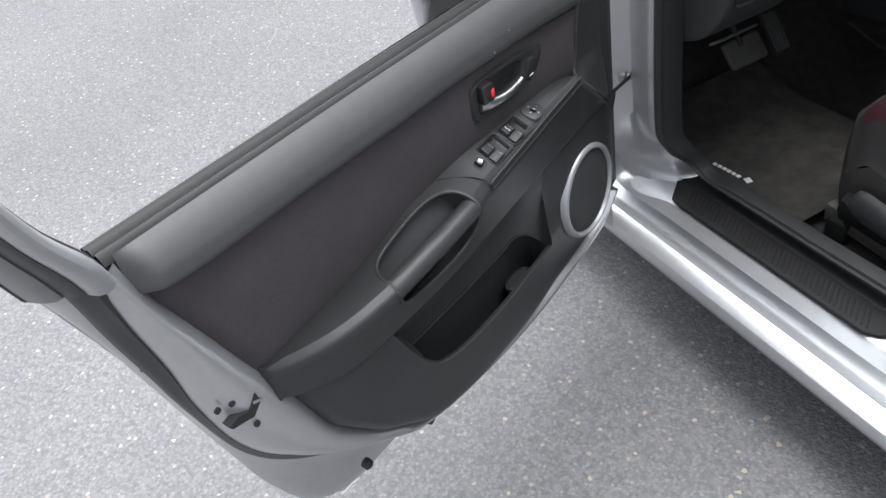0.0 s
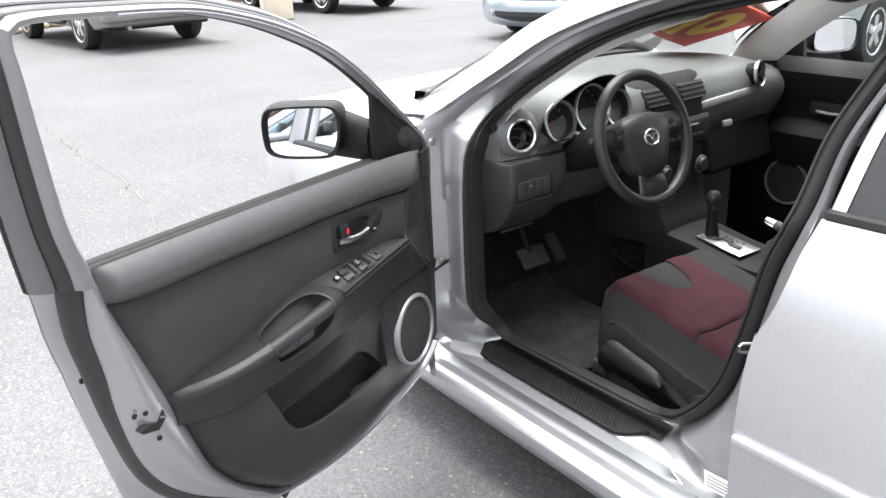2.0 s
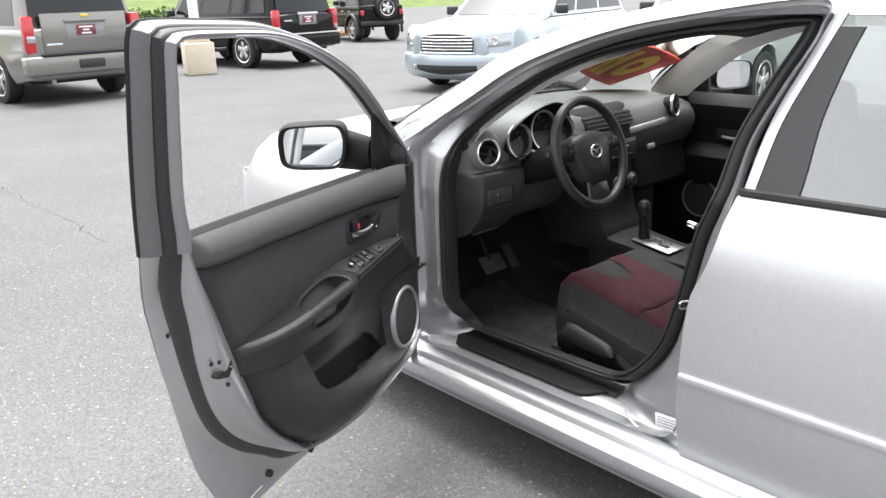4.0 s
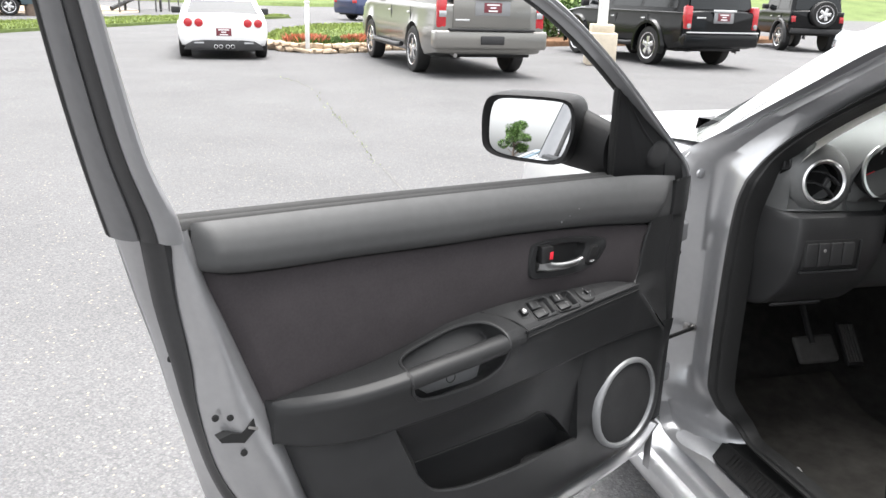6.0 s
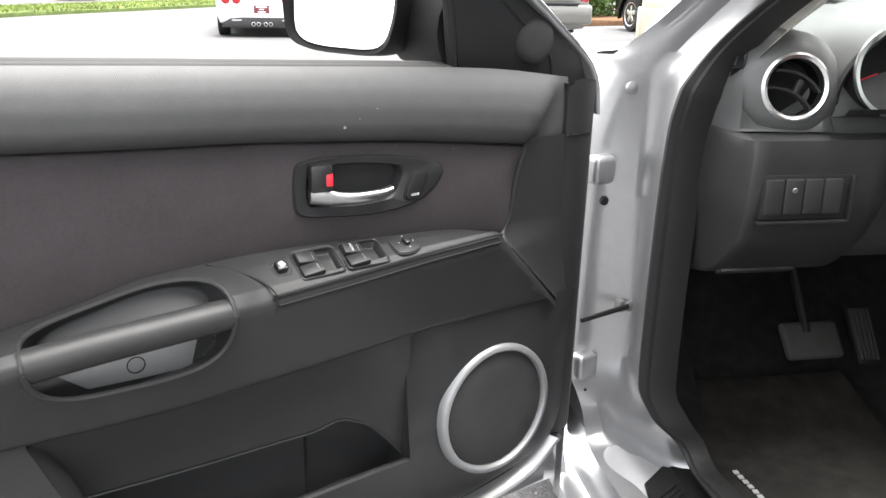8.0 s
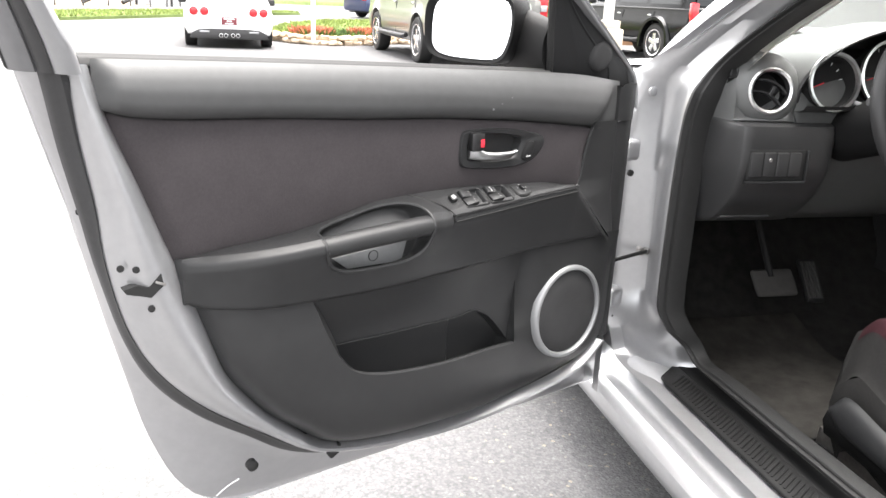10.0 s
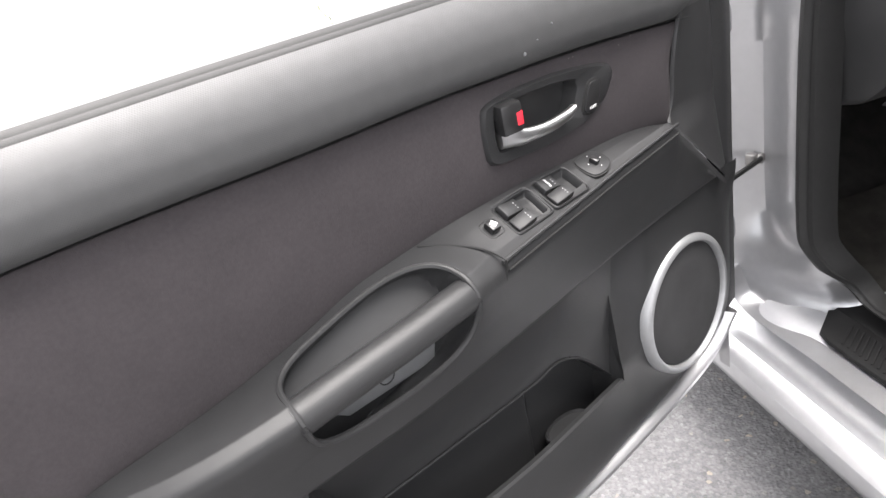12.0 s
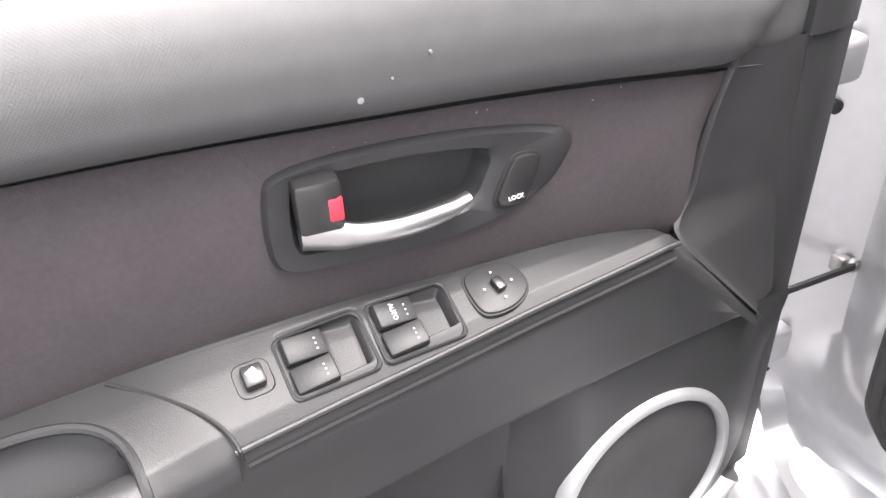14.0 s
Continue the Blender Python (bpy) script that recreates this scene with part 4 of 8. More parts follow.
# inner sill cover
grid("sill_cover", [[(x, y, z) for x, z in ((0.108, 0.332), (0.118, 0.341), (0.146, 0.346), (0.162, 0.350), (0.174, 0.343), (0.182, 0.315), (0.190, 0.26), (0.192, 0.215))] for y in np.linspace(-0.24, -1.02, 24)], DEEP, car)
# door check strap and hinges
box("check_strap", (0.105, 0.006, 0.010), pose(0.016, -0.218, 0.586, 0, -6, 16), DARK, car, 0.003, "dark steel check strap")
box("strap_bracket", (0.014, 0.018, 0.022), pose(0.054, -0.192, 0.589, 0, 0, 20), STEEL, car, 0.003)
lathe("strap_bolt", [(0.009, 0), (0.009, 0.006), (0.005, 0.008), (0, 0.008)], pose(0.066, -0.196, 0.589, 90, 0, 20), STEEL, car, 12)
for z in (0.47, 0.84):
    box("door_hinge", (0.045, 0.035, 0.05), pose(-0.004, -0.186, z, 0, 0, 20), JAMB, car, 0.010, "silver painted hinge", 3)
    lathe("hinge_bolt", [(0.008, 0), (0.008, 0.006), (0.005, 0.008), (0, 0.008)], pose(0.012, -0.170, z - 0.06, 90, 0, 12), DARK, car, 12)
lathe("pillar_plug", [(0.011, -0.003), (0.011, 0.003), (0.007, 0.005), (0, 0.005)], pose(0.040, -0.182, 0.976, 90, 0, 12), JAMB, car, 16)
# latch striker on the rear pillar
box("striker_plate", (0.030, 0.006, 0.044), pose(0.062, -1.272, 0.727, 0, 0, 25), STEEL, car, 0.002)
tube("striker_loop", [(0.050, -1.275, 0.716), (0.034, -1.262, 0.716), (0.026, -1.260, 0.720), (0.026, -1.260, 0.732), (0.034, -1.262, 0.736), (0.050, -1.275, 0.736)], 0.0034, STEEL, car, 8, label="bright steel door striker")
# stickers on the rear pillar foot
for y, z, w, h in ((-1.238, 0.366, 0.072, 0.044),):
    st = box("sticker", (w, 0.0016, h), pose(0.0335 + 0.015 * (z > 0.4), y, z, 0, 6, 86), WHITE, car, 0.0005, "small white printed sticker")
    for k in range(4 if h > 0.03 else 2):
        box("sticker_bar", (w * 0.8, 0.0008, 0.0028), pose(0.0325 + 0.015 * (z > 0.4), y, z + h * (0.3 - 0.2 * k), 0, 6, 86), STEEL, st, 0)

tube("pillar_crease", [(0.036, -1.100, 0.352), (0.030, -1.125, 0.330), (0.022, -1.16, 0.318), (0.012, -1.30, 0.315)], 0.004, JAMB, car, 8)
tube("door_scratch", [(1.0 + 0.03 * t, 0.074 - 0.03 * t, 0.345 - 0.03 * t - 0.01 * t * t) for t in np.linspace(0, 1, 8)], 0.0012, WHITE, door, 6, label="short white scratch")

# rear door and quarter panel
side_x = lambda z: ip(z, (0.24, 0.030), (0.33, 0.000), (0.50, -0.034), (0.60, -0.042), (0.85, -0.034), (0.97, -0.012), (1.045, 0.030))
front_y = lambda z: ip(z, (0.24, -1.300), (0.43, -1.297), (0.55, -1.306), (0.70, -1.313), (0.78, -1.322), (0.88, -1.360), (1.02, -1.388), (1.2, -1.415), (1.36, -1.468), (1.48, -1.512))
rows = []
for v in np.linspace(0, 1, 30):
    row = []
    for z in np.linspace(0.25, 1.045, 26):
        y0 = front_y(z)
        y = y0 + (-2.42 - y0) * v
        if v == 0:
            row.append((side_x(z), y, z))
        else:
            row.append((side_x(z), y, z + 0.02 * v * smooth01((z - 0.8) / 0.2)))
    rows.append(row)
rows.insert(0, [(x + 0.03, y + 0.002, z) for x, y, z in rows[0]])
rear_door = grid("rear_door", rows, PAINT, car, label="closed silver rear door")
grid("side_molding", [[(side_x(z) - d, y, z - 0.012 * (y + 1.31)) for z, d in ((0.548, -0.002), (0.550, 0.010), (0.562, 0.014), (0.572, 0.010), (0.575, -0.002))] for y in np.linspace(-1.312, -2.35, 20)], PAINT, rear_door, label="silver body side moulding")
# upper rear door: belt, window frame, pillar trim, tinted glass
grid("belt_strip", [[(0.030 + a, y, 1.047 + 0.018 * (-1.39 - y) + b) for a, b in ((0.0, -0.004), (-0.008, 0.004), (-0.006, 0.014), (0.01, 0.016))] for y in np.linspace(-1.40, -2.30, 16)], RUBBER, rear_door)
wf = lambda z, o: tumble(z) - 0.008 + o
grid("pillar_trim", [[(wf(z, o), front_y(z) - 0.030 - t * (0.105 - 0.05 * smooth01((z - 1.05) / 0.4)), z) for t, o in ((0, 0.006), (0.02, 0.0), (0.98, 0.0), (1, 0.008))] for z in np.linspace(1.055, 1.43, 14)], GLOSSY, rear_door, label="satin black window pillar trim")
grid("window_frame_front", [[(wf(z, o), front_y(z) - t * 0.030, z) for t, o in ((0, 0.025), (0, 0.004), (0.1, -0.002), (0.98, -0.002), (1, 0.006))] for z in np.linspace(1.035, 1.475, 16)], PAINT, rear_door)
rwin_top = lambda y: ip(-y, (1.47, 1.432), (1.7, 1.432), (1.95, 1.395), (2.15, 1.30), (2.36, 1.11))
grid("rear_glass", [[(wf(z, 0.006), y, z) for z in np.linspace(1.05, rwin_top(y), 8)] for y in np.linspace(-1.50, -2.34, 24)], TINT, rear_door, label="tinted rear door window")
# roof rail above both doors, and the roof
roof_pts = []
rail_z = lambda y: ip(-y, (0.42, 1.235), (0.56, 1.325), (0.83, 1.420), (1.06, 1.472), (1.45, 1.490), (1.8, 1.485), (2.1, 1.44), (2.35, 1.36))
for y in np.linspace(-0.80, -2.30, 26):
    z0 = rail_z(y)
    x0 = tumble(z0)
    row = []
    for t in np.linspace(0, 1, 25):
        x = x0 + (1.74 - 2 * x0) * t
        c = 1 - (2 * t - 1) ** 2
        row.append((x, y, z0 - 0.004 + 0.055 * c ** 0.7 - (0.03 if t in (0, 1) else 0)))
    roof_pts.append(row)
grid("roof", roof_pts, PAINT, car, label="silver roof")
grid("headliner", [[(x, y, z - 0.05) for x, y, z in r[1:-1]] for r in roof_pts], LINER, car)
# front pillar outer face towards the windscreen
ap = [(-0.14, 0.995), (-0.235, 1.105), (-0.39, 1.222), (-0.56, 1.325), (-0.83, 1.420), (-0.95, 1.45)]
ap = spline(ap, 24)
mirror_x = lambda P: [(1.74 - x, y, z) for x, y, z in P]
for side in (0, 1):
    rows = []
    for y, z in ap:
        x = tumble(z)
        row = [(x + 0.03, y - 0.03, z - 0.03), (x, y, z), (x + 0.006, y + 0.030, z + 0.016), (x + 0.035, y + 0.055, z + 0.018), (x + 0.065, y + 0.055, z + 0.012)]
        rows.append(mirror_x(row) if side else row)
    grid("windscreen_pillar", rows, PAINT, car)
    rows = []
    for y, z in ap:
        x = tumble(z) + 0.07
        row = [(x + 0.0, y + 0.05, z - 0.002), (x + 0.035, y + 0.04, z - 0.004), (x + 0.05, y - 0.03, z - 0.035), (x + 0.015, y - 0.10, z - 0.065)]
        rows.append(mirror_x(row) if side else row)
    grid("pillar_liner", rows, LINER, car, label="light grey pillar lining")
# light lining between the door seal and the windscreen
rows = []
for yi, zi, yo, zo in both:
    if zi > 0.985 and -0.93 < yi < -0.30:
        a = np.array((tumble(zi) + 0.062, yi - 0.034, zi - 0.026))
        b = np.array((tumble(zo) + 0.120, yo + 0.005, zo - 0.030))
        rows.append([tuple(a + (b - a) * t + np.array((0.006, -0.012, -0.004)) * math.sin(math.pi * t)) for t in np.linspace(0, 1, 7)])
grid("pillar_lining", rows, LINER, car, label="light grey front pillar lining")
# windscreen
ws = []
for s in np.linspace(0, 1, 12):
    row = []
    for t in np.linspace(-1, 1, 17):
        yb, zb, wb = -0.08 + 0.32 * (1 - abs(t) ** 5), 1.060 - 0.04 * t ** 6, 0.79
        yt, zt, wt = -0.86 + 0.10 * (1 - t * t), 1.452, 0.64
        
        bow = 0.03 * math.sin(math.pi * s)
        row.append((0.87 + t * (wb + (wt - wb) * s), yb + (yt - yb) * s + bow * 0.5, zb + (zt - zb) * s + bow))
    ws.append(row)
windscreen = grid("windscreen", ws, GLASS, car, label="clear windscreen")
windscreen.visible_shadow = False
# price numbers painted on the windscreen, read from behind
STICKRED = mat("red_poster_paint", (0.46, 0.065, 0.05), 0.6, 0, 30, 0.15)
YEL = mat("yellow_poster_paint", (0.66, 0.44, 0.05), 0.6, 0, 30, 0.12)


def ws_pose(t, s, lift=0.0):
    """A pose on the windscreen: x across, y up along the glass, z to the outside."""
    f = lambda t, s: Vector((0.87 + t * (0.79 - 0.15 * s), (-0.08 + 0.32 * (1 - abs(t) ** 5)) * (1 - s) + (-0.86 + 0.10 * (1 - t * t)) * s + 0.015 * math.sin(math.pi * s), (1.060 - 0.04 * t ** 6) * (1 - s) + 1.452 * s + 0.03 * math.sin(math.pi * s)))
    ex = (f(t + 0.02, s) - f(t - 0.02, s)).normalized()
    ey = (f(t, s + 0.02) - f(t, s - 0.02)).normalized()
    ez = ex.cross(ey).normalized()
    ey = ez.cross(ex)
    m = Matrix((ex, ey, ez)).transposed().to_4x4()
    m.translation = f(t, s) + ez * lift
    return m


def on_ws(a, b, lift):
    """A point of the painted price patch: a across, b from its top down."""
    lerp = lambda p, q, k: p + (q - p) * k
    t = lerp(lerp(0.45, 0.37, b), lerp(0.97, 0.84, b), a)
    s = lerp(lerp(0.50, 0.28, b), lerp(0.35, 0.06, b), a) + 0.05 * math.sin(math.pi * a) * (1 - b)
    return tuple(ws_pose(t, s, lift).translation)


price = grid("price_paint", [[on_ws(a, b, 0.004) for b in np.linspace(0, 1, 10)] for a in np.linspace(0, 1, 14)], STICKRED, car, label="red price patch with yellow strokes on the windscreen")
for a0, a1, w in ((0.07, 0.19, 0.068), (0.27, 0.39, 0.072), (0.47, 0.56, 0.068)):
    grid("price_stroke", [[on_ws(a0 + (a1 - a0) * v + h, 0.12 + 0.76 * v, 0.007) for h in (-w, w)] for v in np.linspace(0, 1, 9)], YEL, price, label="yellow painted stroke")
grid("price_stroke", [[on_ws(0.38 + 0.17 * v, 0.40 + h, 0.0075) for h in (-0.06, 0.06)] for v in np.linspace(0, 1, 6)], YEL, price)
grid("price_stroke", [[on_ws(0.78 + k * 0.11 * math.cos(w), 0.44 + k * 0.30 * math.sin(w), 0.007) for k in (0.42, 1.12)] for w in np.linspace(0, 2 * math.pi, 28)], YEL, price)


# hood, front wings and nose
def clip_section(y):
    """Half section of the front body from the sill up to the middle of the hood."""
    n = smooth01((y - 0.6) / 0.75)
    w = 0.885 - 0.20 * n ** 2
    zh = 1.040 - 0.07 * max(0, y) - 0.20 * n ** 2
    ze = zh - 0.060 + 0.0 * n
    return [(w - 0.06, 0.20), (w - 0.01, 0.30), (w + 0.015, 0.50), (w + 0.018, 0.62), (w + 0.005, 0.75), (w - 0.022, ze - 0.06), (w - 0.06, ze), (w - 0.13, ze + 0.045), (w * 0.72, zh - 0.015), (w * 0.45, zh), (0.0, zh + 0.008)]


for side in (-1, 1):
    rows = []
    for y in np.linspace(-0.135, 1.30, 34):
        row = []
        for k, (w, z) in enumerate(clip_section(y)):
            if z < 0.64 and abs(y - 0.52) < 0.34:
                zz = 0.30 + math.sqrt(max(0.0, 0.34 ** 2 - (y - 0.52) ** 2))
                z = max(z, min(zz, 0.64))
            row.append((0.87 + side * w, y, z))
        rows.append(row)
    grid("front_body", rows, PAINT, car, label="silver hood and front wing")
grid("cowl", [[(0.87 + t * 0.80, 0.02 + 0.22 * (1 - t * t) + d, z) for d, z in ((-0.03, 1.040), (0.01, 1.047), (0.06, 1.047), (0.12, 1.043), (0.13, 1.01))] for t in np.linspace(-0.74, 0.74, 23)], RUBBER, car, label="black cowl below the windscreen")
for x0, x1 in ((0.45, 1.00), (0.95, 1.45)):
    tube("wiper", [(x0 + (x1 - x0) * t, 0.24 - 0.16 * abs(x0 + (x1 - x0) * t - 0.87) ** 2 - 0.01, 1.056 + 0.006 * math.sin(3 * t)) for t in np.linspace(0, 1, 10)], 0.006, RUBBER, car, 8, label="black wiper")
rows = [[(0.87 + t * 0.69 * (1 - 0.25 * abs(t) * k), 1.30 + 0.10 * k * (1 - t * t), z) for t in np.linspace(-1, 1, 15)] for z, k in ((0.20, 0.6), (0.35, 1.0), (0.50, 1.1), (0.62, 1.0), (0.70, 0.5), (0.725, 0.1))]
grid("front_bumper", rows, PAINT, car)


def wheel(parent, m, r=0.32, w=0.21, spokes=5, rim=None, name="wheel"):
    """Tyre with tread edge, dished rim with spokes; axis along local z, outer face at +z."""
    wh = lathe(name, [(r * 0.66, -w / 2), (r * 0.93, -w / 2), (r, -w / 2 + 0.03), (r, w / 2 - 0.03), (r * 0.95, w / 2 - 0.005), (r * 0.80, w / 2 + 0.004), (r * 0.68, w / 2 - 0.006), (r * 0.66, w / 2 - 0.03)], m, RUBBER, parent, 36, "black tyre")
    rim = rim or CHROME
    lathe("rim", [(r * 0.69, w / 2 - 0.008), (r * 0.675, w / 2 + 0.002), (r * 0.64, w / 2 - 0.004), (r * 0.60, w / 2 - 0.07), (0.0, w / 2 - 0.085)], m, DARK, wh, 36)
    lathe("rim_edge", [(r * 0.70, w / 2 - 0.01), (r * 0.69, w / 2 + 0.006), (r * 0.63, w / 2 + 0.0), (r * 0.62, w / 2 - 0.03)], m, rim, wh, 36, "", True)
    for k in range(spokes):
        a = 2 * math.pi * k / spokes
        bm = bmesh.new()
        sec = []
        for t, hw, d in ((0.08, 0.17, 0.0), (0.3, 0.17, 0.002), (0.66, 0.25, -0.006)):
            c = (r * t * math.cos(a), r * t * math.sin(a))
            px, py = -math.sin(a) * r * hw, math.cos(a) * r * hw
            sec.append([bm.verts.new((c[0] + q * px, c[1] + q * py, w / 2 - 0.006 + d - (0.012 if abs(q) > 0.8 else 0))) for q in (-1, -0.6, 0.6, 1)])
        for i in range(2):
            for j in range(3):
                bm.faces.new((sec[i][j], sec[i + 1][j], sec[i + 1][j + 1], sec[i][j + 1]))
        bmesh.ops.transform(bm, matrix=m, verts=bm.verts)
        bmesh.ops.recalc_face_normals(bm, faces=bm.faces)
        part("spoke", bm, rim, wh)
    lathe("hub", [(r * 0.16, w / 2 - 0.02), (r * 0.15, w / 2 + 0.004), (0, w / 2 + 0.008)], m, rim, wh, 16)
    return wh


for y in (0.52, -2.12):
    wheel(car, Matrix.Translation((0.105, y, 0.315)) @ pose(0, 0, 0, 0, -90, 0), 0.315, 0.20)
    wheel(car, Matrix.Translation((1.635, y, 0.315)) @ pose(0, 0, 0, 0, 90, 0), 0.315, 0.20)
# quarter panel, tail and far side
rows = []
for v in np.linspace(0, 1, 16):
    y = -2.42 - 0.72 * v
    row = []
    for z in np.linspace(0.25, 1.06, 20):
        zz = z
        if z < 0.64 and abs(y + 2.12) < 0.34:
            zz = max(z, min(0.315 + math.sqrt(0.34 ** 2 - (y + 2.12) ** 2), 0.64))
        row.append((side_x(min(z, 1.04)) + 0.12 * v * v, y, zz))
    rows.append(row)
quarter = rows
for side in (0, 1):
    rr = [mirror_x(r) if side else r for r in quarter]
    grid("quarter_panel", rr, PAINT, car, label="silver rear quarter panel")
far = [[(1.74 - side_x(z), y, z) for z in np.linspace(0.25, 1.045, 16)] for y in np.linspace(-0.135, -2.42, 30)]
grid("far_side", far, PAINT, car, label="silver far side doors")
grid("tail", [[(0.87 + t * (0.79 - 0.0), -3.13 - 0.06 * (1 - t * t), z) for t in np.linspace(-1, 1, 13)] for z in (0.25, 0.4, 0.6, 0.85, 1.0, 1.06)], PAINT, car)
grid("trunk_lid", [[(0.87 + t * w, y, z + 0.02 * (1 - t * t)) for t in np.linspace(-1, 1, 13)] for y, z, w in ((-3.15, 1.05, 0.79), (-2.9, 1.08, 0.82), (-2.66, 1.09, 0.84))], PAINT, car)
grid("back_window", [[(0.87 + t * w, y, z + 0.03 * (1 - t * t)) for t in np.linspace(-1, 1, 13)] for y, z, w in ((-2.66, 1.09, 0.80), (-2.48, 1.28, 0.72), (-2.30, 1.41, 0.66))], TINT, car)
for side in (0, 1):
    rr = [[(tumble(z), y, z) for z in np.linspace(1.04, max(1.06, rail_z(y) - 0.005) if y > -2.34 else 1.09, 5)] for y in np.linspace(-2.30, -2.62, 6)]
    grid("rear_pillar", [mirror_x(r) if side else r for r in rr], PAINT, car)
far_gl = [[(1.74 - tumble(z), y, z) for z in np.linspace(1.045, min(rail_z(y) - 0.03, 1.45), 8)] for y in np.linspace(-0.55, -1.38, 16)]
fg = grid("far_window", far_gl, GLASS, car, label="clear passenger window")
fg.visible_shadow = False
fg2 = grid("far_rear_window", [[(1.74 - tumble(z), y, z) for z in np.linspace(1.05, rwin_top(y), 6)] for y in np.linspace(-1.47, -2.30, 14)], TINT, car)
grid("far_rail", [mirror_x([(tumble(rail_z(y)), y, rail_z(y) + 0.0), (tumble(rail_z(y)) + 0.02, y, rail_z(y) - 0.03), (tumble(rail_z(y)) + 0.05, y, rail_z(y) - 0.03)]) for y in np.linspace(-0.42, -2.3, 24)], JAMB, car)
grid("far_pillar", [mirror_x([(tumble(z) + 0.002, front_y(z) + 0.09, z), (tumble(z) + 0.05, front_y(z) + 0.08, z), (tumble(z) + 0.05, front_y(z) - 0.12, z), (tumble(z) + 0.002, front_y(z) - 0.13, z)]) for z in np.linspace(0.35, 1.45, 10)], LINER, car)
# underbody so that no light comes from below
box("underbody", (1.62, 4.2, 0.03), pose(0.87, -0.95, 0.185), DARK, car, 0.01)
grid("cabin_floor", [[(x, y, z) for x in np.linspace(0.20, 1.54, 6)] for y, z in ((0.35, 0.66), (0.22, 0.50), (0.08, 0.30), (-0.08, 0.222), (-0.6, 0.215), (-1.2, 0.225), (-1.3, 0.40), (-2.0, 0.42), (-2.3, 0.9))], CARPET, car, label="black carpeted cabin floor")
grid("firewall", [[(x, y, z) for x in (0.1, 1.64)] for y, z in ((0.33, 0.3), (0.34, 0.93))], DARK, car)
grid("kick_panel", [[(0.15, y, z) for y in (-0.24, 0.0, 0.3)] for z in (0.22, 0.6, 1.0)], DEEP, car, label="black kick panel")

# ---- cabin ----
# dashboard body: one section swept across the car, its ends turning back to the pillars
dash_prof = [(0.16, 1.060), (-0.02, 1.080), (-0.20, 1.090), (-0.33, 1.082), (-0.395, 1.062), (-0.425, 1.020), (-0.432, 0.965), (-0.420, 0.915), (-0.39, 0.86), (-0.34, 0.78), (-0.27, 0.70), (-0.10, 0.64)]
dp = spline(dash_prof, 30)
rows = []
for x in np.r_[np.linspace(0.095, 0.14, 6), np.linspace(0.16, 1.58, 40), np.linspace(1.60, 1.645, 6)]:
    k = smooth01((abs(x - 0.87) / 0.775 - 0.80) / 0.20)
    drop = 0.055 * smooth01((abs(x - 0.87) / 0.775 - 0.55) / 0.45)
    rows.append([(x, y + 0.17 * k * smooth01(-y / 0.4), z - drop * smooth01((z - 0.9) / 0.15)) for y, z in dp])
dash = grid("dashboard", rows, DASHTOP, car, label="dark grey moulded dashboard")
# instrument hood: a long arch over three gauges
arch = lambda w, rx, rz: (0.425 + rx * math.cos(w), 1.005 + 0.012 * math.cos(w) + rz * math.sin(w) * (1.0 + 0.06 * math.cos(w)))
rows = []
for s in np.linspace(0, 1, 14):
    y = -0.06 - 0.412 * s
    k = 0.42 + 0.58 * smooth01(s * 1.1)
    row = []
    for w in np.linspace(-0.5, math.pi + 0.5, 40):
        x, z = arch(w, 0.190 + 0.03 * (1 - s), 0.145 * k)
        row.append((x, y + 0.045 * math.cos(w) ** 2 * s, z + 0.045 * (1 - s)))
    rows.append(row)
grid("instrument_hood", rows, DASHTOP, car, label="dark grey instrument hood")
rim = []
for k, y in ((1.0, -0.472), (0.985, -0.479), (0.95, -0.475), (0.93, -0.44), (0.90, -0.36)):
    rim.append([(arch(w, 0.190 * k, 0.145 * k)[0], y + 0.045 * math.cos(w) ** 2, arch(w, 0.190 * k, 0.145 * k)[1]) for w in np.linspace(-0.05, math.pi + 0.05, 34)])
grid("hood_rim", rim, CABIN, car)
grid("gauge_shelf", [[(x, y, z) for x in np.linspace(0.235, 0.635, 5)] for y, z in ((-0.470, 0.985), (-0.462, 0.975), (-0.42, 0.965))], CABIN, car)
box("gauge_back", (0.30, 0.01, 0.10), pose(0.425, -0.400, 1.000, -8, 0, 0), DARK, car, 0.002)
for x, r, z in ((0.308, 0.058, 1.032), (0.440, 0.070, 1.050), (0.552, 0.054, 1.036)):
    m = pose(x, -0.446, z, 80, 0, 0)
    gt = lathe("gauge_tube", [(r, -0.004), (r + 0.004, 0.004), (r + 0.003, 0.008), (r - 0.003, 0.007), (r - 0.005, 0.0)], m, CHROME, car, 44, "bright gauge ring", True)
    lathe("gauge_face", [(r - 0.004, 0.003), (r - 0.007, -0.036), (0.0, -0.036)], m, DARK, gt, 32, "", True)
    for a in np.linspace(-130, 130, 11):
        box("gauge_tick", (0.0015, 0.007, 0.001), m @ pose(0, 0, -0.0345, 0, 0, a) @ pose(0, r * 0.78, 0), WHITE, gt, 0)
    box("gauge_needle", (0.002, r * 0.7, 0.001), m @ pose(0, 0, -0.033, 0, 0, 110) @ pose(0, r * 0.3, 0), REDPL, gt, 0)
tube("trip_stem", [(0.362, -0.45, 0.990), (0.364, -0.475, 0.987)], 0.007, SILVERPL, car, 10)


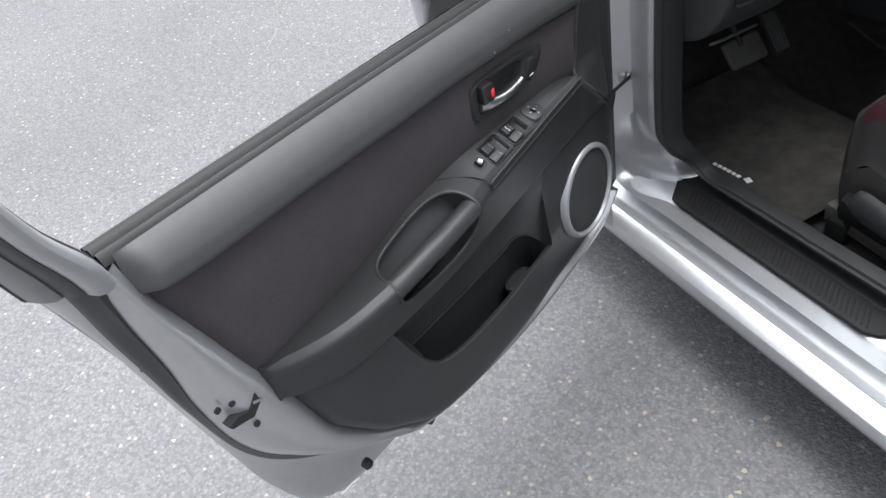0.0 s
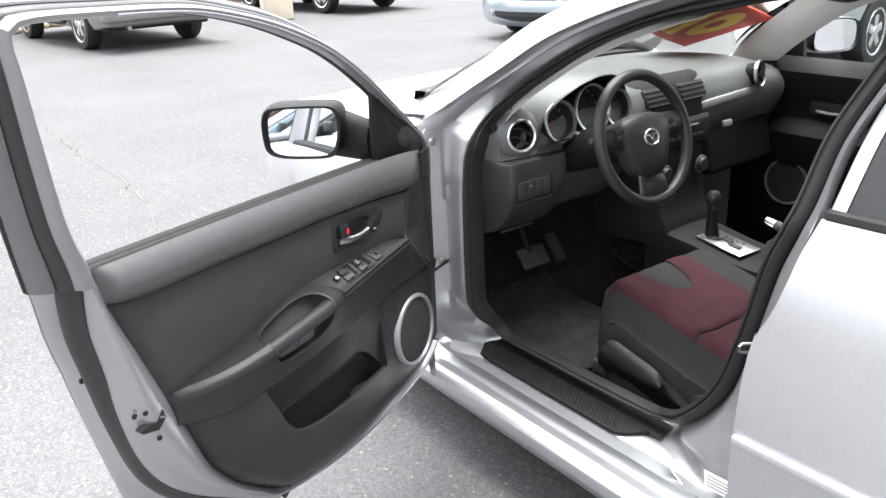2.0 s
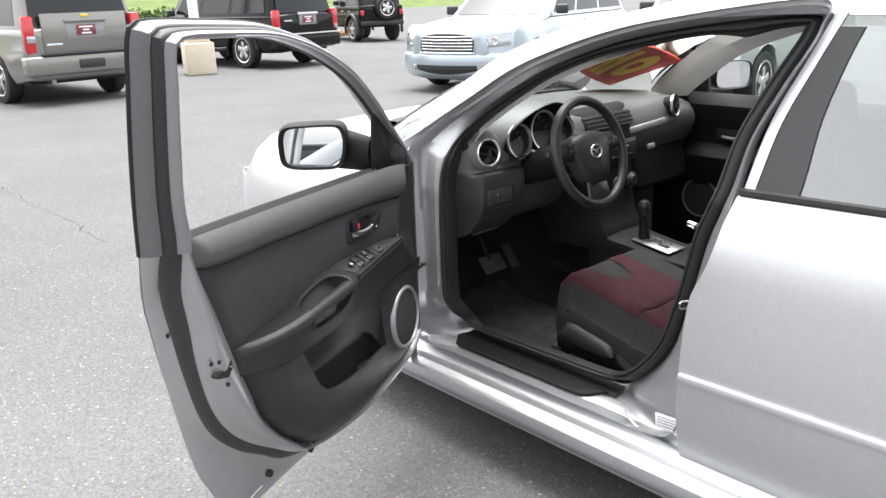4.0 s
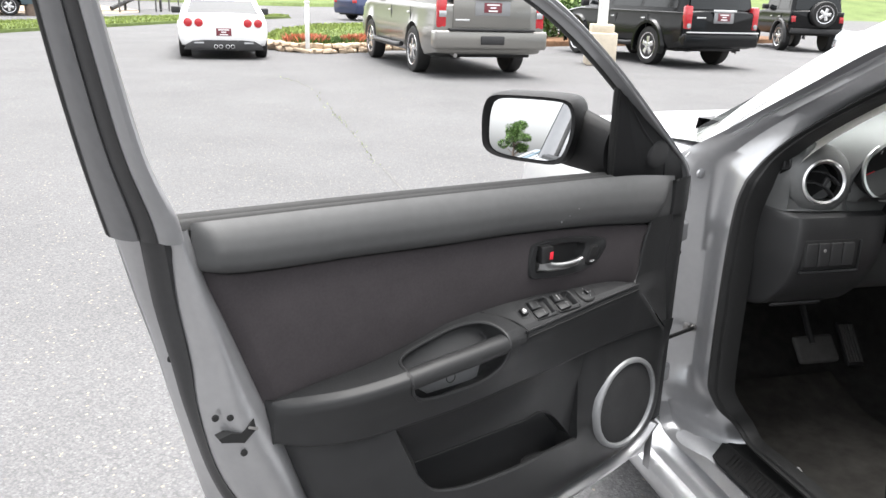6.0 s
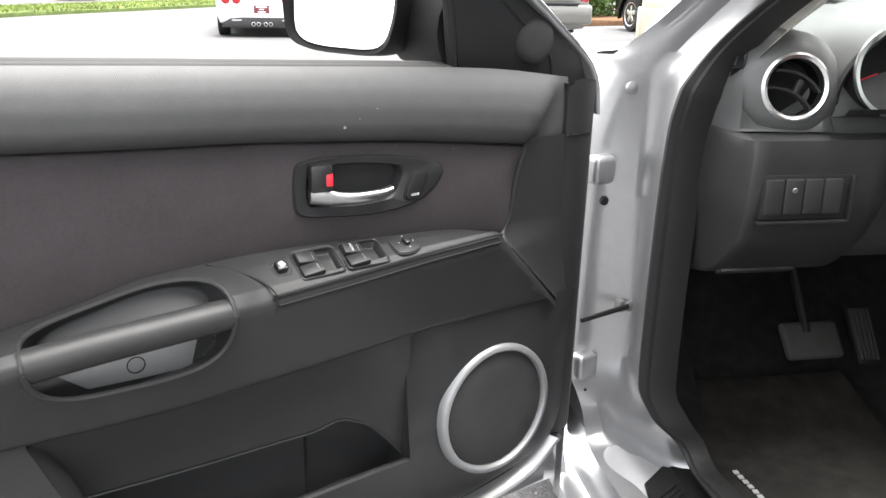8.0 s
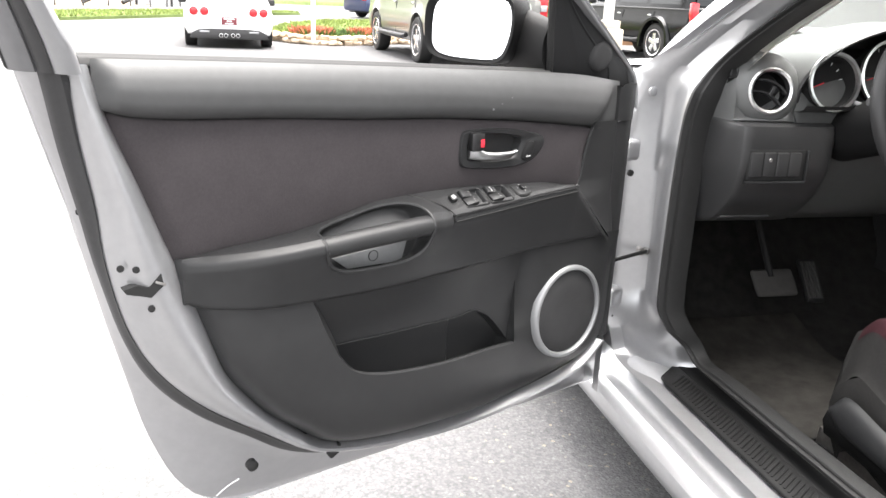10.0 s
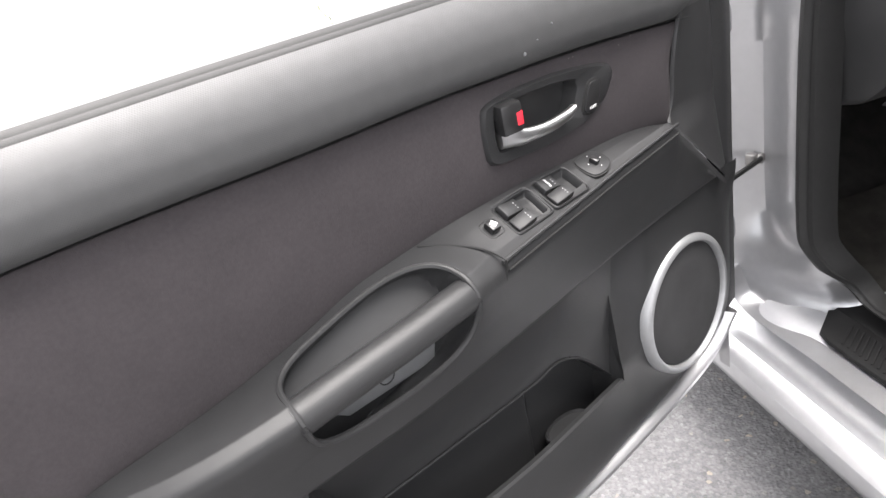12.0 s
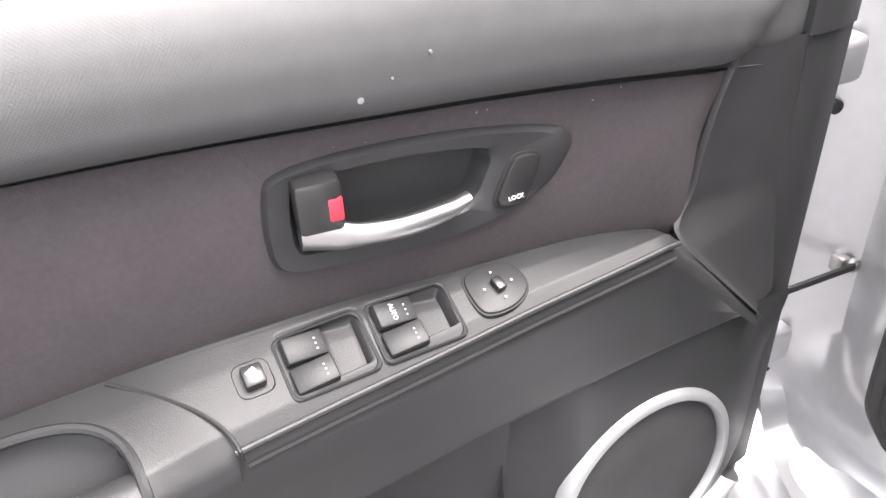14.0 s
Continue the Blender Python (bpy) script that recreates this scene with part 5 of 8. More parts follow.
def round_vent(x, y, z, rz, tilt):
    m = pose(x, y, z, tilt, 0, rz)
    v = lathe("round_vent", [(0.047, -0.006), (0.048, 0.004), (0.0445, 0.007), (0.040, 0.004), (0.039, -0.012)], m, CHROME, car, 44, "bright round vent ring", True)
    lathe("vent_well", [(0.041, 0.0), (0.038, -0.04), (0.0, -0.045)], m, DEEP, v, 32, "", True)
    for q in (-0.013, 0.013):
        L = 0.96 * math.sqrt(0.0385 ** 2 - q * q)
        top = [[tuple(m @ pose(0, 0, 0, 0, 0, -24) @ Vector((L * s, q + 0.010 * (1 - s * s) - 0.006 + e, d))) for e, d in ((0, 0.002), (0.0035, 0.003), (0.005, -0.016), (0.001, -0.016))] for s in np.linspace(-1, 1, 12)]
        grid("vent_slat", top, PLASTIC, v, wrap_j=True, caps=True)
    box("vent_tab", (0.009, 0.022, 0.008), m @ pose(0.004, 0.0, 0.0, 0, 0, -24), PLASTIC, v, 0.002)
    return v


round_vent(0.177, -0.425, 1.009, -10, 82)
round_vent(1.318, -0.436, 1.040, 14, 82)
# pod round the driver vent and side demister
lathe("vent_pod", [(0.092, -0.10), (0.080, -0.03), (0.066, -0.008), (0.054, 0.001), (0.0475, 0.003), (0.046, -0.01)], pose(0.177, -0.425, 1.009, 82, 0, -10), DASHTOP, car, 44, "", True)
DM = pose(0.134, -0.388, 1.040, 48, -6, -20)
prism("side_demister", [(-0.034, -0.014), (-0.028, 0.012), (0.0, 0.017), (0.032, 0.010), (0.036, -0.004), (0.0, -0.012)], -0.012, 0.006, DM, DEEP, car, 0.003, "dark side window vent")
for k in range(5):
    box("demister_slat", (0.0030, 0.022, 0.006), DM @ pose(-0.026 + 0.013 * k, 0.001, 0.006, 0, 0, -18), PLASTIC, car, 0.0008)
# lower dash panel with switches; its door-side end sweeps back to the pillar
sec = spline([(-0.425, 0.945), (-0.446, 0.943), (-0.456, 0.935), (-0.460, 0.90), (-0.458, 0.85), (-0.446, 0.815), (-0.42, 0.770), (-0.36, 0.715), (-0.28, 0.69)], 26)
rows = []
for x, dy in ((0.112, 0.004), (0.118, 0.0), (0.14, 0.0), (0.20, 0.0), (0.30, 0.0), (0.325, 0.002), (0.336, 0.012), (0.342, 0.05), (0.344, 0.14)):
    rows.append([(x + 0.010 * smooth01((0.86 - z) / 0.10) * (x < 0.12), y + dy, z) for y, z in sec])
knee = grid("knee_panel", rows, CABIN, car, label="black knee panel")
rows = []
for y, z in sec:
    c = np.array((0.1125 + 0.010 * smooth01((0.86 - z) / 0.10), y + 0.003, z))
    rows.append([tuple(c + np.array((0.0, 0.0005, 0.0))), tuple(c + np.array((-0.003, 0.006, 0.0))), tuple(c + np.array((-0.010, 0.022, 0.0))), tuple(c + np.array((-0.016, 0.06, 0.0))), tuple(c + np.array((-0.022, 0.14, 0.0))), tuple(c + np.array((-0.024, 0.26, 0.0)))])
grid("knee_panel_end", rows, CABIN, car, label="black end cover of the dashboard")
rows = []
for z, o in ((0.948, -0.002), (0.951, 0.0), (0.98, 0.0), (1.01, 0.004), (1.035, 0.016), (1.052, 0.040), (1.060, 0.080)):
    rows.append([(x, y + o + 0.07 * (math.hypot(x - 0.177, z - 1.009) < 0.056), z - 0.010 * k) for k, (x, y) in zip((1.4, 1.2, 0.8, 0.3, 0, 0, 0, 0), ((0.078, -0.18), (0.086, -0.28), (0.097, -0.365), (0.112, -0.408), (0.135, -0.424), (0.18, -0.430), (0.225, -0.432), (0.245, -0.425)))])
grid("dash_end", rows, DASHTOP, car, label="dark grey end of the dashboard round the vent")
box("switch_recess", (0.136, 0.012, 0.066), pose(0.196, -0.4575, 0.860, -3, 0, 0), DARK, knee, 0.004)
box("recess_rim", (0.144, 0.010, 0.006), pose(0.197, -0.4635, 0.824, -3, 0, 0), PLASTIC, knee, 0.002)
box("recess_side", (0.006, 0.010, 0.066), pose(0.267, -0.4625, 0.858, -3, 0, 0), PLASTIC, knee, 0.002)
for k in range(4):
    box("dash_button", (0.0285, 0.012, 0.050), pose(0.145 + 0.0302 * k, -0.4625, 0.862, -3, 0, 0), CABIN, knee, 0.0025, "black dash switch")
lathe("dimmer_mark", [(0.004, 0.0), (0.003, 0.001), (0, 0.001)], pose(0.175, -0.4690, 0.872, 87, 0, 0), STEEL, knee, 12)
box("hood_release", (0.12, 0.02, 0.006), pose(0.160, -0.425, 0.738, -30, 0, 0), PLASTIC, knee, 0.004)
# steering column, wheel, stalk
SW = pose(0.390, -0.690, 1.010, 72, 0, 0)
lathe("steering_column", [(0.050, -0.02), (0.050, -0.08), (0.058, -0.18), (0.06, -0.30)], SW, DEEP, car, 28)
steering = tube("steering_wheel", [tuple(SW @ Vector((0.174 * math.cos(a), 0.174 * math.sin(a), 0))) for a in np.linspace(0, 2 * math.pi, 64, endpoint=False)], 0.0160, LEATHER, car, 16, True, "black leather-wrapped steering wheel")
hubp = spline([(-0.096, 0.030), (-0.070, 0.058), (0.0, 0.070), (0.070, 0.058), (0.096, 0.030), (0.086, -0.020), (0.062, -0.078), (0.034, -0.100), (0.0, -0.104), (-0.034, -0.100), (-0.062, -0.078), (-0.086, -0.020)], 48, True)
rows = [[tuple(SW @ Vector((x * k, y * k, h))) for x, y in hubp] for k, h in ((1.0, -0.035), (1.03, -0.01), (1.0, 0.006), (0.93, 0.014), (0.6, 0.022), (0.05, 0.024))]
grid("airbag_cover", rows, PLASTIC, steering, wrap_j=True, caps=True, label="black steering wheel centre pad")
for a, b in (((-0.07, 0.02), (-0.165, 0.025)), ((0.07, 0.02), (0.165, 0.025))):
    p0, p1 = Vector((*a, -0.005)), Vector((*b, -0.004))
    grid("spoke", [[tuple(SW @ (p0.lerp(p1, t) + Vector((0, (0.040 - 0.010 * t) * math.cos(w), 0.011 * math.sin(w))))) for w in np.linspace(0, 2 * math.pi, 12, endpoint=False)] for t in np.linspace(0, 1, 5)], GLOSSY, steering, wrap_j=True, caps=True)
    s = -1 if a[0] < 0 else 1
    for k in range(2):
        for j in range(2):
            box("wheel_button", (0.017, 0.013, 0.006), SW @ pose(s * (0.092 + 0.020 * j), 0.034 - 0.018 * k, 0.011), PLASTIC, steering, 0.0015)
for s in (-1, 1):
    grid("lower_spoke", [[tuple(SW @ (Vector((s * 0.030, -0.075, -0.004)).lerp(Vector((s * 0.045, -0.168, -0.004)), t) + Vector((0.016 * math.cos(w), 0, 0.008 * math.sin(w))))) for w in np.linspace(0, 2 * math.pi, 10, endpoint=False)] for t in np.linspace(0, 1, 4)], GLOSSY, steering, wrap_j=True, caps=True)
prism("wheel_insert", [(-0.040, 0.0), (0.040, 0.0), (0.052, -0.058), (-0.052, -0.058)], -0.006, 0.006, SW @ pose(0.0, -0.104, 0.0), GLOSSY, steering, 0.003, "black lower spoke insert")
tube("wheel_badge", [tuple(SW @ Vector((0.027 * math.cos(a), 0.021 * math.sin(a), 0.0245))) for a in np.linspace(0, 2 * math.pi, 28, endpoint=False)], 0.0028, CHROME, steering, 8, True, "chrome oval badge")
tube("badge_bar", [tuple(SW @ Vector((x, y, 0.0245))) for x, y in ((-0.022, 0.008), (-0.008, 0.006), (0.0, -0.006), (0.008, 0.006), (0.022, 0.008))], 0.0022, CHROME, steering, 6)
tube("light_stalk", [(0.36, -0.60, 0.985), (0.30, -0.615, 1.005), (0.252, -0.62, 1.015)], [0.006, 0.006, 0.008], CABIN, car, 10)
tube("wiper_stalk", [(0.45, -0.60, 0.985), (0.52, -0.615, 1.0), (0.56, -0.62, 1.005)], [0.006, 0.006, 0.008], CABIN, car, 10)
# centre stack
rows = []
for t in np.linspace(0, 1, 14):
    x = 0.685 + 0.35 * t
    e = smooth01(min(t, 1 - t) / 0.15)
    rows.append([(x, y + 0.26 * (1 - e) ** 2 * smooth01((1.08 - z) / 0.08), z) for y, z in spline([(-0.34, 1.082), (-0.398, 1.066), (-0.432, 1.022), (-0.446, 0.95), (-0.456, 0.86), (-0.462, 0.76), (-0.472, 0.70), (-0.49, 0.65), (-0.52, 0.60), (-0.52, 0.55)], 22)])
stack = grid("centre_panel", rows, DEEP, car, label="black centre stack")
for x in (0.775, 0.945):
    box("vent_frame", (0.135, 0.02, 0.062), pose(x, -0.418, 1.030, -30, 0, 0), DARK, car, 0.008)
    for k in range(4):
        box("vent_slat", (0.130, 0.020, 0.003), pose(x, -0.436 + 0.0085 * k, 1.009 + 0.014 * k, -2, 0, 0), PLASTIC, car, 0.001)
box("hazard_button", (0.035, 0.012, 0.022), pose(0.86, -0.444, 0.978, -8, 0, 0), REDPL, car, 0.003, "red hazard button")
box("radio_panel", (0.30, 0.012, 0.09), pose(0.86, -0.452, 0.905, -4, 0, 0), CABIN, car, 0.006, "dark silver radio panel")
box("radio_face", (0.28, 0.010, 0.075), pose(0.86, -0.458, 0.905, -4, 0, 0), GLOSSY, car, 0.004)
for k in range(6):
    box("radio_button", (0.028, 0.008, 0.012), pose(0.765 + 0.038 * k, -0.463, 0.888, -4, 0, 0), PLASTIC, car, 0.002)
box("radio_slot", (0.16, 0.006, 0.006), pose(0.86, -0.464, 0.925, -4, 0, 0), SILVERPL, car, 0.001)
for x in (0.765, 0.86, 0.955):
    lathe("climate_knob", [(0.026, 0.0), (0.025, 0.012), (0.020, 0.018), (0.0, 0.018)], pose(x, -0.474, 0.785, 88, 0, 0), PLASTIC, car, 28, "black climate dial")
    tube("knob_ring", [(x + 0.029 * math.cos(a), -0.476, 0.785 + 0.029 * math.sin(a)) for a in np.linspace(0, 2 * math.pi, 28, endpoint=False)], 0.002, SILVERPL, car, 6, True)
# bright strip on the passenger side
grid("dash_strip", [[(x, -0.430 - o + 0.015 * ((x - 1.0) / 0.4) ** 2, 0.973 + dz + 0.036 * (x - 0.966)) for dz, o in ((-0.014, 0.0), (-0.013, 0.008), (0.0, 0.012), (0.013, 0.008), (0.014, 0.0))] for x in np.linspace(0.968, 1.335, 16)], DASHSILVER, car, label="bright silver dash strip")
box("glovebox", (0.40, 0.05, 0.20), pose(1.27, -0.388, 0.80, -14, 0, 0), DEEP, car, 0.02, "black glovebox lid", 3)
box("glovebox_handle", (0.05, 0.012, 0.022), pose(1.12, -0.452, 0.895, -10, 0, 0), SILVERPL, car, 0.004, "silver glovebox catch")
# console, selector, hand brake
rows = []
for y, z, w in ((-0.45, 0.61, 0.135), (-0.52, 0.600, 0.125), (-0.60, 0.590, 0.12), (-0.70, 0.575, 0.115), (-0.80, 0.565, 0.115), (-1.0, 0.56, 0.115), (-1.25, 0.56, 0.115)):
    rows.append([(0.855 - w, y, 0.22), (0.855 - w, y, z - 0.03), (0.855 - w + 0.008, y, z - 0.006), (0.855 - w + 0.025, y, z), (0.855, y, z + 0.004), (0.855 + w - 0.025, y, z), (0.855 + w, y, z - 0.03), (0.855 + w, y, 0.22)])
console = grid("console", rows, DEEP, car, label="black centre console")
plate = box("selector_plate", (0.105, 0.175, 0.006), pose(0.83, -0.690, 0.588, 6, 0, -4), CHROME, car, 0.002, "bright selector plate")
tube("selector_gate", [(0.815, -0.63, 0.600), (0.815, -0.66, 0.597), (0.835, -0.665, 0.597), (0.835, -0.70, 0.594), (0.818, -0.705, 0.593), (0.818, -0.745, 0.589)], 0.008, DARK, car, 6, flat=0.4)
for k in range(5):
    box("gate_mark", (0.007, 0.007, 0.001), pose(0.858, -0.64 - 0.022 * k, 0.5975 - 0.0023 * k, 6, 0, 0), DARK, car, 0)
tube("selector_lever", [(0.828, -0.630, 0.59), (0.832, -0.620, 0.66), (0.834, -0.618, 0.70)], [0.024, 0.016, 0.010], DEEP, car, 12)
lathe("selector_knob", [(0.012, -0.03), (0.020, -0.015), (0.024, 0.004), (0.022, 0.020), (0.014, 0.030), (0, 0.032)], pose(0.834, -0.620, 0.715), GLOSSY, car, 24, "black selector knob")
tube("hand_brake", [(0.935, -1.02, 0.585), (0.925, -0.92, 0.622), (0.905, -0.80, 0.662)], [0.018, 0.017, 0.015], VINYL, car, 14, label="black hand brake grip")
tube("brake_button", [(0.905, -0.80, 0.662), (0.901, -0.778, 0.669), (0.900, -0.770, 0.672)], [0.0125, 0.012, 0.009], CHROME, car, 12, label="bright hand brake button")
# pedals
box("brake_pedal", (0.125, 0.018, 0.078), pose(0.490, -0.140, 0.470, -42, 0, 0), PEDAL, car, 0.010, "worn black brake pedal", 3)
tube("pedal_arm", [(0.480, -0.135, 0.485), (0.48, -0.04, 0.62), (0.48, 0.0, 0.72)], 0.009, DARK, car, 8)
box("accelerator", (0.05, 0.016, 0.13), pose(0.635, -0.100, 0.455, -42, 0, -6), RUBBER, car, 0.006, "ribbed black accelerator pedal")
for k in range(5):
    box("pedal_rib", (0.006, 0.006, 0.11), pose(0.635, -0.100, 0.455, -42, 0, -6) @ pose(-0.018 + 0.009 * k, -0.010, 0), PEDAL, car, 0.001)
box("foot_rest", (0.09, 0.02, 0.22), pose(0.265, -0.03, 0.34, -42, 0, 0), CARPET, car, 0.008)


# seats
def car_seat(name, label, ox, oy, flip=1):
    """Bolstered cushion, reclined back and side base; x across, y forward."""
    root = None

    def surf(u, v, lift=0.0):
        """A point of the cushion: u across -1..1, v 0 front .. 1 back."""
        edge = smooth01((abs(u) - 0.45) / 0.35)
        z = 0.578 + 0.014 * edge - 0.092 * v - 0.060 * smooth01((0.14 - v) / 0.14) ** 2 - 0.105 * smooth01((abs(u) - 0.70) / 0.30) ** 1.8 - 0.007 * math.exp(-((v - 0.682) / 0.018) ** 2)
        y = -0.582 - 0.53 * v - 0.070 * abs(u) ** 3 * (1 - v) ** 2 + 0.02 * smooth01((0.15 - v) / 0.15)
        return (ox + (0.272 - 0.024 * (1 - v) ** 2) * u, oy + y, z + lift)

    def cushion(us, vs, material, nm, lift=0.0, par=None, lab=""):
        return grid(nm, [[surf(u, v, lift) for v in vs] for u in us], material, par, label=lab)
    us, vs = np.linspace(-1, 1, 110), np.linspace(0, 1, 70)
    root = cushion(us, vs, SEAT, name, 0, car, label)
    # sides and front down to the base
    skirt = []
    ring = [(u, 1.0 - k) for u, k in [(-1, q) for q in np.linspace(0, 1, 20)]] + [(u, 0.0) for u in np.linspace(-1, 1, 24)] + [(1, v) for v in np.linspace(0, 1, 20)]
    for u, v in ring:
        x, y, z = surf(u, v)
        y -= oy
        skirt.append([(x, oy + y, z), (x + 0.006 * u, oy + y + 0.005 * (v == 0), z - 0.04), (x, oy + y, z - 0.10), (x - 0.02 * u, oy + y - 0.02 * (v == 0), z - 0.17)])
    grid("cushion_side", skirt, SEAT, root)
    # red panels either side of a dark tongue
    def panel(u0f, u1f, v0, v1):
        rows = []
        for v in np.linspace(v0, v1, 34):
            row = []
            for t in np.linspace(0, 1, 40):
                u = u0f(v) + (u1f(v) - u0f(v)) * t
                row.append(surf(u, v, 0.0045))
            rows.append(row)
        grid("red_panel", rows, SEATRED, root, label="dark red cloth seat panel")
    tongue = lambda v: 0.29 * math.sqrt(max(0.0, 1 - (v / 0.36) ** 2)) if v < 0.36 else 0.0
    far_edge = lambda v: 0.50 - 0.16 * v
    panel(lambda v: -0.84, lambda v: -tongue(v) - 0.10, 0.03, 0.36)
    panel(lambda v: tongue(v) - 0.10, far_edge, 0.03, 0.36)
    panel(lambda v: -0.84, far_edge, 0.36, 0.675)
    panel(lambda v: -0.84, far_edge, 0.69, 0.98)
    # backrest
    rows = []
    for t in np.linspace(0, 1, 20):
        row = []
        for a in np.linspace(0, 2 * math.pi, 28, endpoint=False):
            w = 0.25 + 0.02 * math.sin(math.pi * t) - 0.08 * t ** 3
            cx, cy = math.cos(a), math.sin(a)
            x = ox + w * (abs(cx) ** 0.6) * (1 if cx > 0 else -1)
            th = 0.065 - 0.02 * t
            row.append((x, oy - 1.10 - 0.24 * t + th * (abs(cy) ** 0.7) * (1 if cy > 0 else -1) + 0.03 * abs(cx) ** 3 * (cy > 0), 0.47 + 0.60 * t))
        rows.append(row)
    grid("backrest", rows, SEAT, root, wrap_j=True, caps=True, label="charcoal cloth backrest")
    box("headrest", (0.26, 0.10, 0.18), pose(ox, oy - 1.37, 1.17, -12, 0, 0), SEAT, root, 0.045, "", 4)
    # rails and side cover
    rows = []
    for y in np.linspace(-0.66, -1.14, 20):
        t = (-0.66 - y) / 0.48
        zt = 0.400 - 0.015 * t - 0.04 * math.exp(-((t - 0.72) / 0.16) ** 2)
        zb = 0.335 - 0.02 * t + 0.0
        rows.append([(ox + flip * (-0.262), oy + y, zt), (ox + flip * (-0.285), oy + y, zt - 0.012), (ox + flip * (-0.292), oy + y, 0.5 * (zt + zb)), (ox + flip * (-0.282), oy + y, zb), (ox + flip * (-0.255), oy + y, zb - 0.02)])
    grid("seat_side_cover", rows, DEEP, root, label="black plastic seat side cover")
    lv = []
    for t in np.linspace(0, 1, 16):
        y, z = -0.69 - 0.215 * t, 0.412 - 0.030 * t
        hh = (0.044 - 0.018 * t) * math.sqrt(max(0.02, 1 - (2 * t - 1) ** 6))
        lv.append([(ox + flip * (-0.290 - 0.022 * math.sin(w) if math.sin(w) > 0 else -0.290), oy + y, z + hh * math.cos(w)) for w in np.linspace(0, 2 * math.pi, 12, endpoint=False)])
    grid("height_lever", lv, PLASTIC, root, wrap_j=True, caps=True, label="black seat height lever")
    lathe("recliner_dial", [(0.040, 0.0), (0.038, 0.010), (0.030, 0.014), (0, 0.014)], Matrix.Translation((ox + flip * (-0.288), oy - 1.03, 0.365)) @ pose(0, 0, 0, 0, -90 * flip, 0), PLASTIC, root, 28)
    for s in (-1, 1):
        box("seat_rail", (0.035, 0.56, 0.05), pose(ox + s * 0.21, oy - 0.86, 0.26, 4, 0, 0), STEEL, root, 0.006, "steel seat rail")
        box("rail_foot", (0.045, 0.06, 0.06), pose(ox + s * 0.21, oy - 0.62, 0.24), DARK, root, 0.008)
    box("seat_frame", (0.44, 0.44, 0.10), pose(ox, oy - 0.88, 0.36), DARK, root, 0.02)
    return root


car_seat("driver_seat", "charcoal driver seat with dark red cloth panels", 0.555, 0.0)
car_seat("passenger_seat", "charcoal passenger seat with dark red cloth panels", 1.24, -0.10, -1)
rows = [[(x, y, z + 0.02 * math.sin(math.pi * (x - 0.2) / 1.34)) for x in np.linspace(0.2, 1.54, 12)] for y, z in ((-1.60, 0.40), (-1.64, 0.52), (-1.75, 0.54), (-2.10, 0.50), (-2.18, 0.56), (-2.36, 1.02), (-2.45, 1.06), (-2.50, 0.98))]
grid("rear_bench", rows, SEAT, car, label="charcoal rear bench")
# passenger door inside
rows = []
for y in np.linspace(-0.22, -1.34, 26):
    rows.append([(1.56 - dx, y, z) for z, dx in ((0.28, 0.0), (0.34, 0.03), (0.60, 0.035), (0.66, 0.04), (0.72, 0.075), (0.80, 0.085), (0.83, 0.06), (0.85, 0.02), (0.93, 0.018), (0.955, 0.035), (1.02, 0.03), (1.05, -0.02), (1.06, -0.08))])
grid("far_door_trim", rows, DEEP, car, label="black passenger door trim")
lathe("far_speaker_ring", [(0.082, -0.002), (0.083, 0.008), (0.088, 0.009), (0.092, 0.0)], pose(1.520, -0.47, 0.600, 0, -90, 0), SILVERPL, car, 44, "silver speaker ring", True)
lathe("far_speaker", [(0.083, 0.0), (0.05, 0.004), (0, 0.005)], pose(1.520, -0.47, 0.600, 0, -90, 0), MESHM, car, 32)
box("far_handle_cup", (0.01, 0.16, 0.05), pose(1.538, -0.60, 0.895), DARK, car, 0.004)
tube("far_handle", [(1.532, -0.66, 0.885), (1.525, -0.60, 0.883), (1.528, -0.55, 0.886)], 0.007, CHROME, car, 8, label="chrome passenger door handle")
prism("far_sail", [(-0.12, 1.03), (-0.40, 1.03), (-0.385, 1.215), (-0.20, 1.07)], 0.0, 0.02, Matrix(((0, 0, -1, 1.68), (1, 0, 0, 0), (0, 1, 0, 0), (0, 0, 0, 1))) , PLASTIC, car, 0.004)
fm = pose(1.80, -0.44, 1.125, 88, 0, -22)
rows = [[tuple(fm @ Vector((x * k, y * k, d))) for x, y in spline([(-0.10, -0.05), (-0.10, 0.04), (-0.06, 0.065), (0.06, 0.065), (0.10, 0.04), (0.09, -0.05), (0.0, -0.065)], 30, True)] for k, d in ((0.88, 0.0), (0.95, 0.01), (1.0, 0.0), (1.0, -0.05), (0.7, -0.10), (0.1, -0.11))]
grid("far_mirror_housing", rows, GLOSSY, car, wrap_j=True, caps=False, label="black passenger door mirror")
prism("far_mirror_glass", [(x * 0.88, y * 0.88) for x, y in spline([(-0.10, -0.05), (-0.10, 0.04), (-0.06, 0.065), (0.06, 0.065), (0.10, 0.04), (0.09, -0.05), (0.0, -0.065)], 30, True)], 0.0, 0.003, fm, MIRROR, car, 0.0, smooth=False)
# inside mirror
box("inside_mirror", (0.25, 0.03, 0.065), pose(0.93, -0.56, 1.350, -8, 0, 14), GLOSSY, car, 0.012, "black inside rear-view mirror", 3)
tube("mirror_stem", [(0.92, -0.54, 1.36), (0.90, -0.49, 1.40)], 0.008, DARK, car, 8)
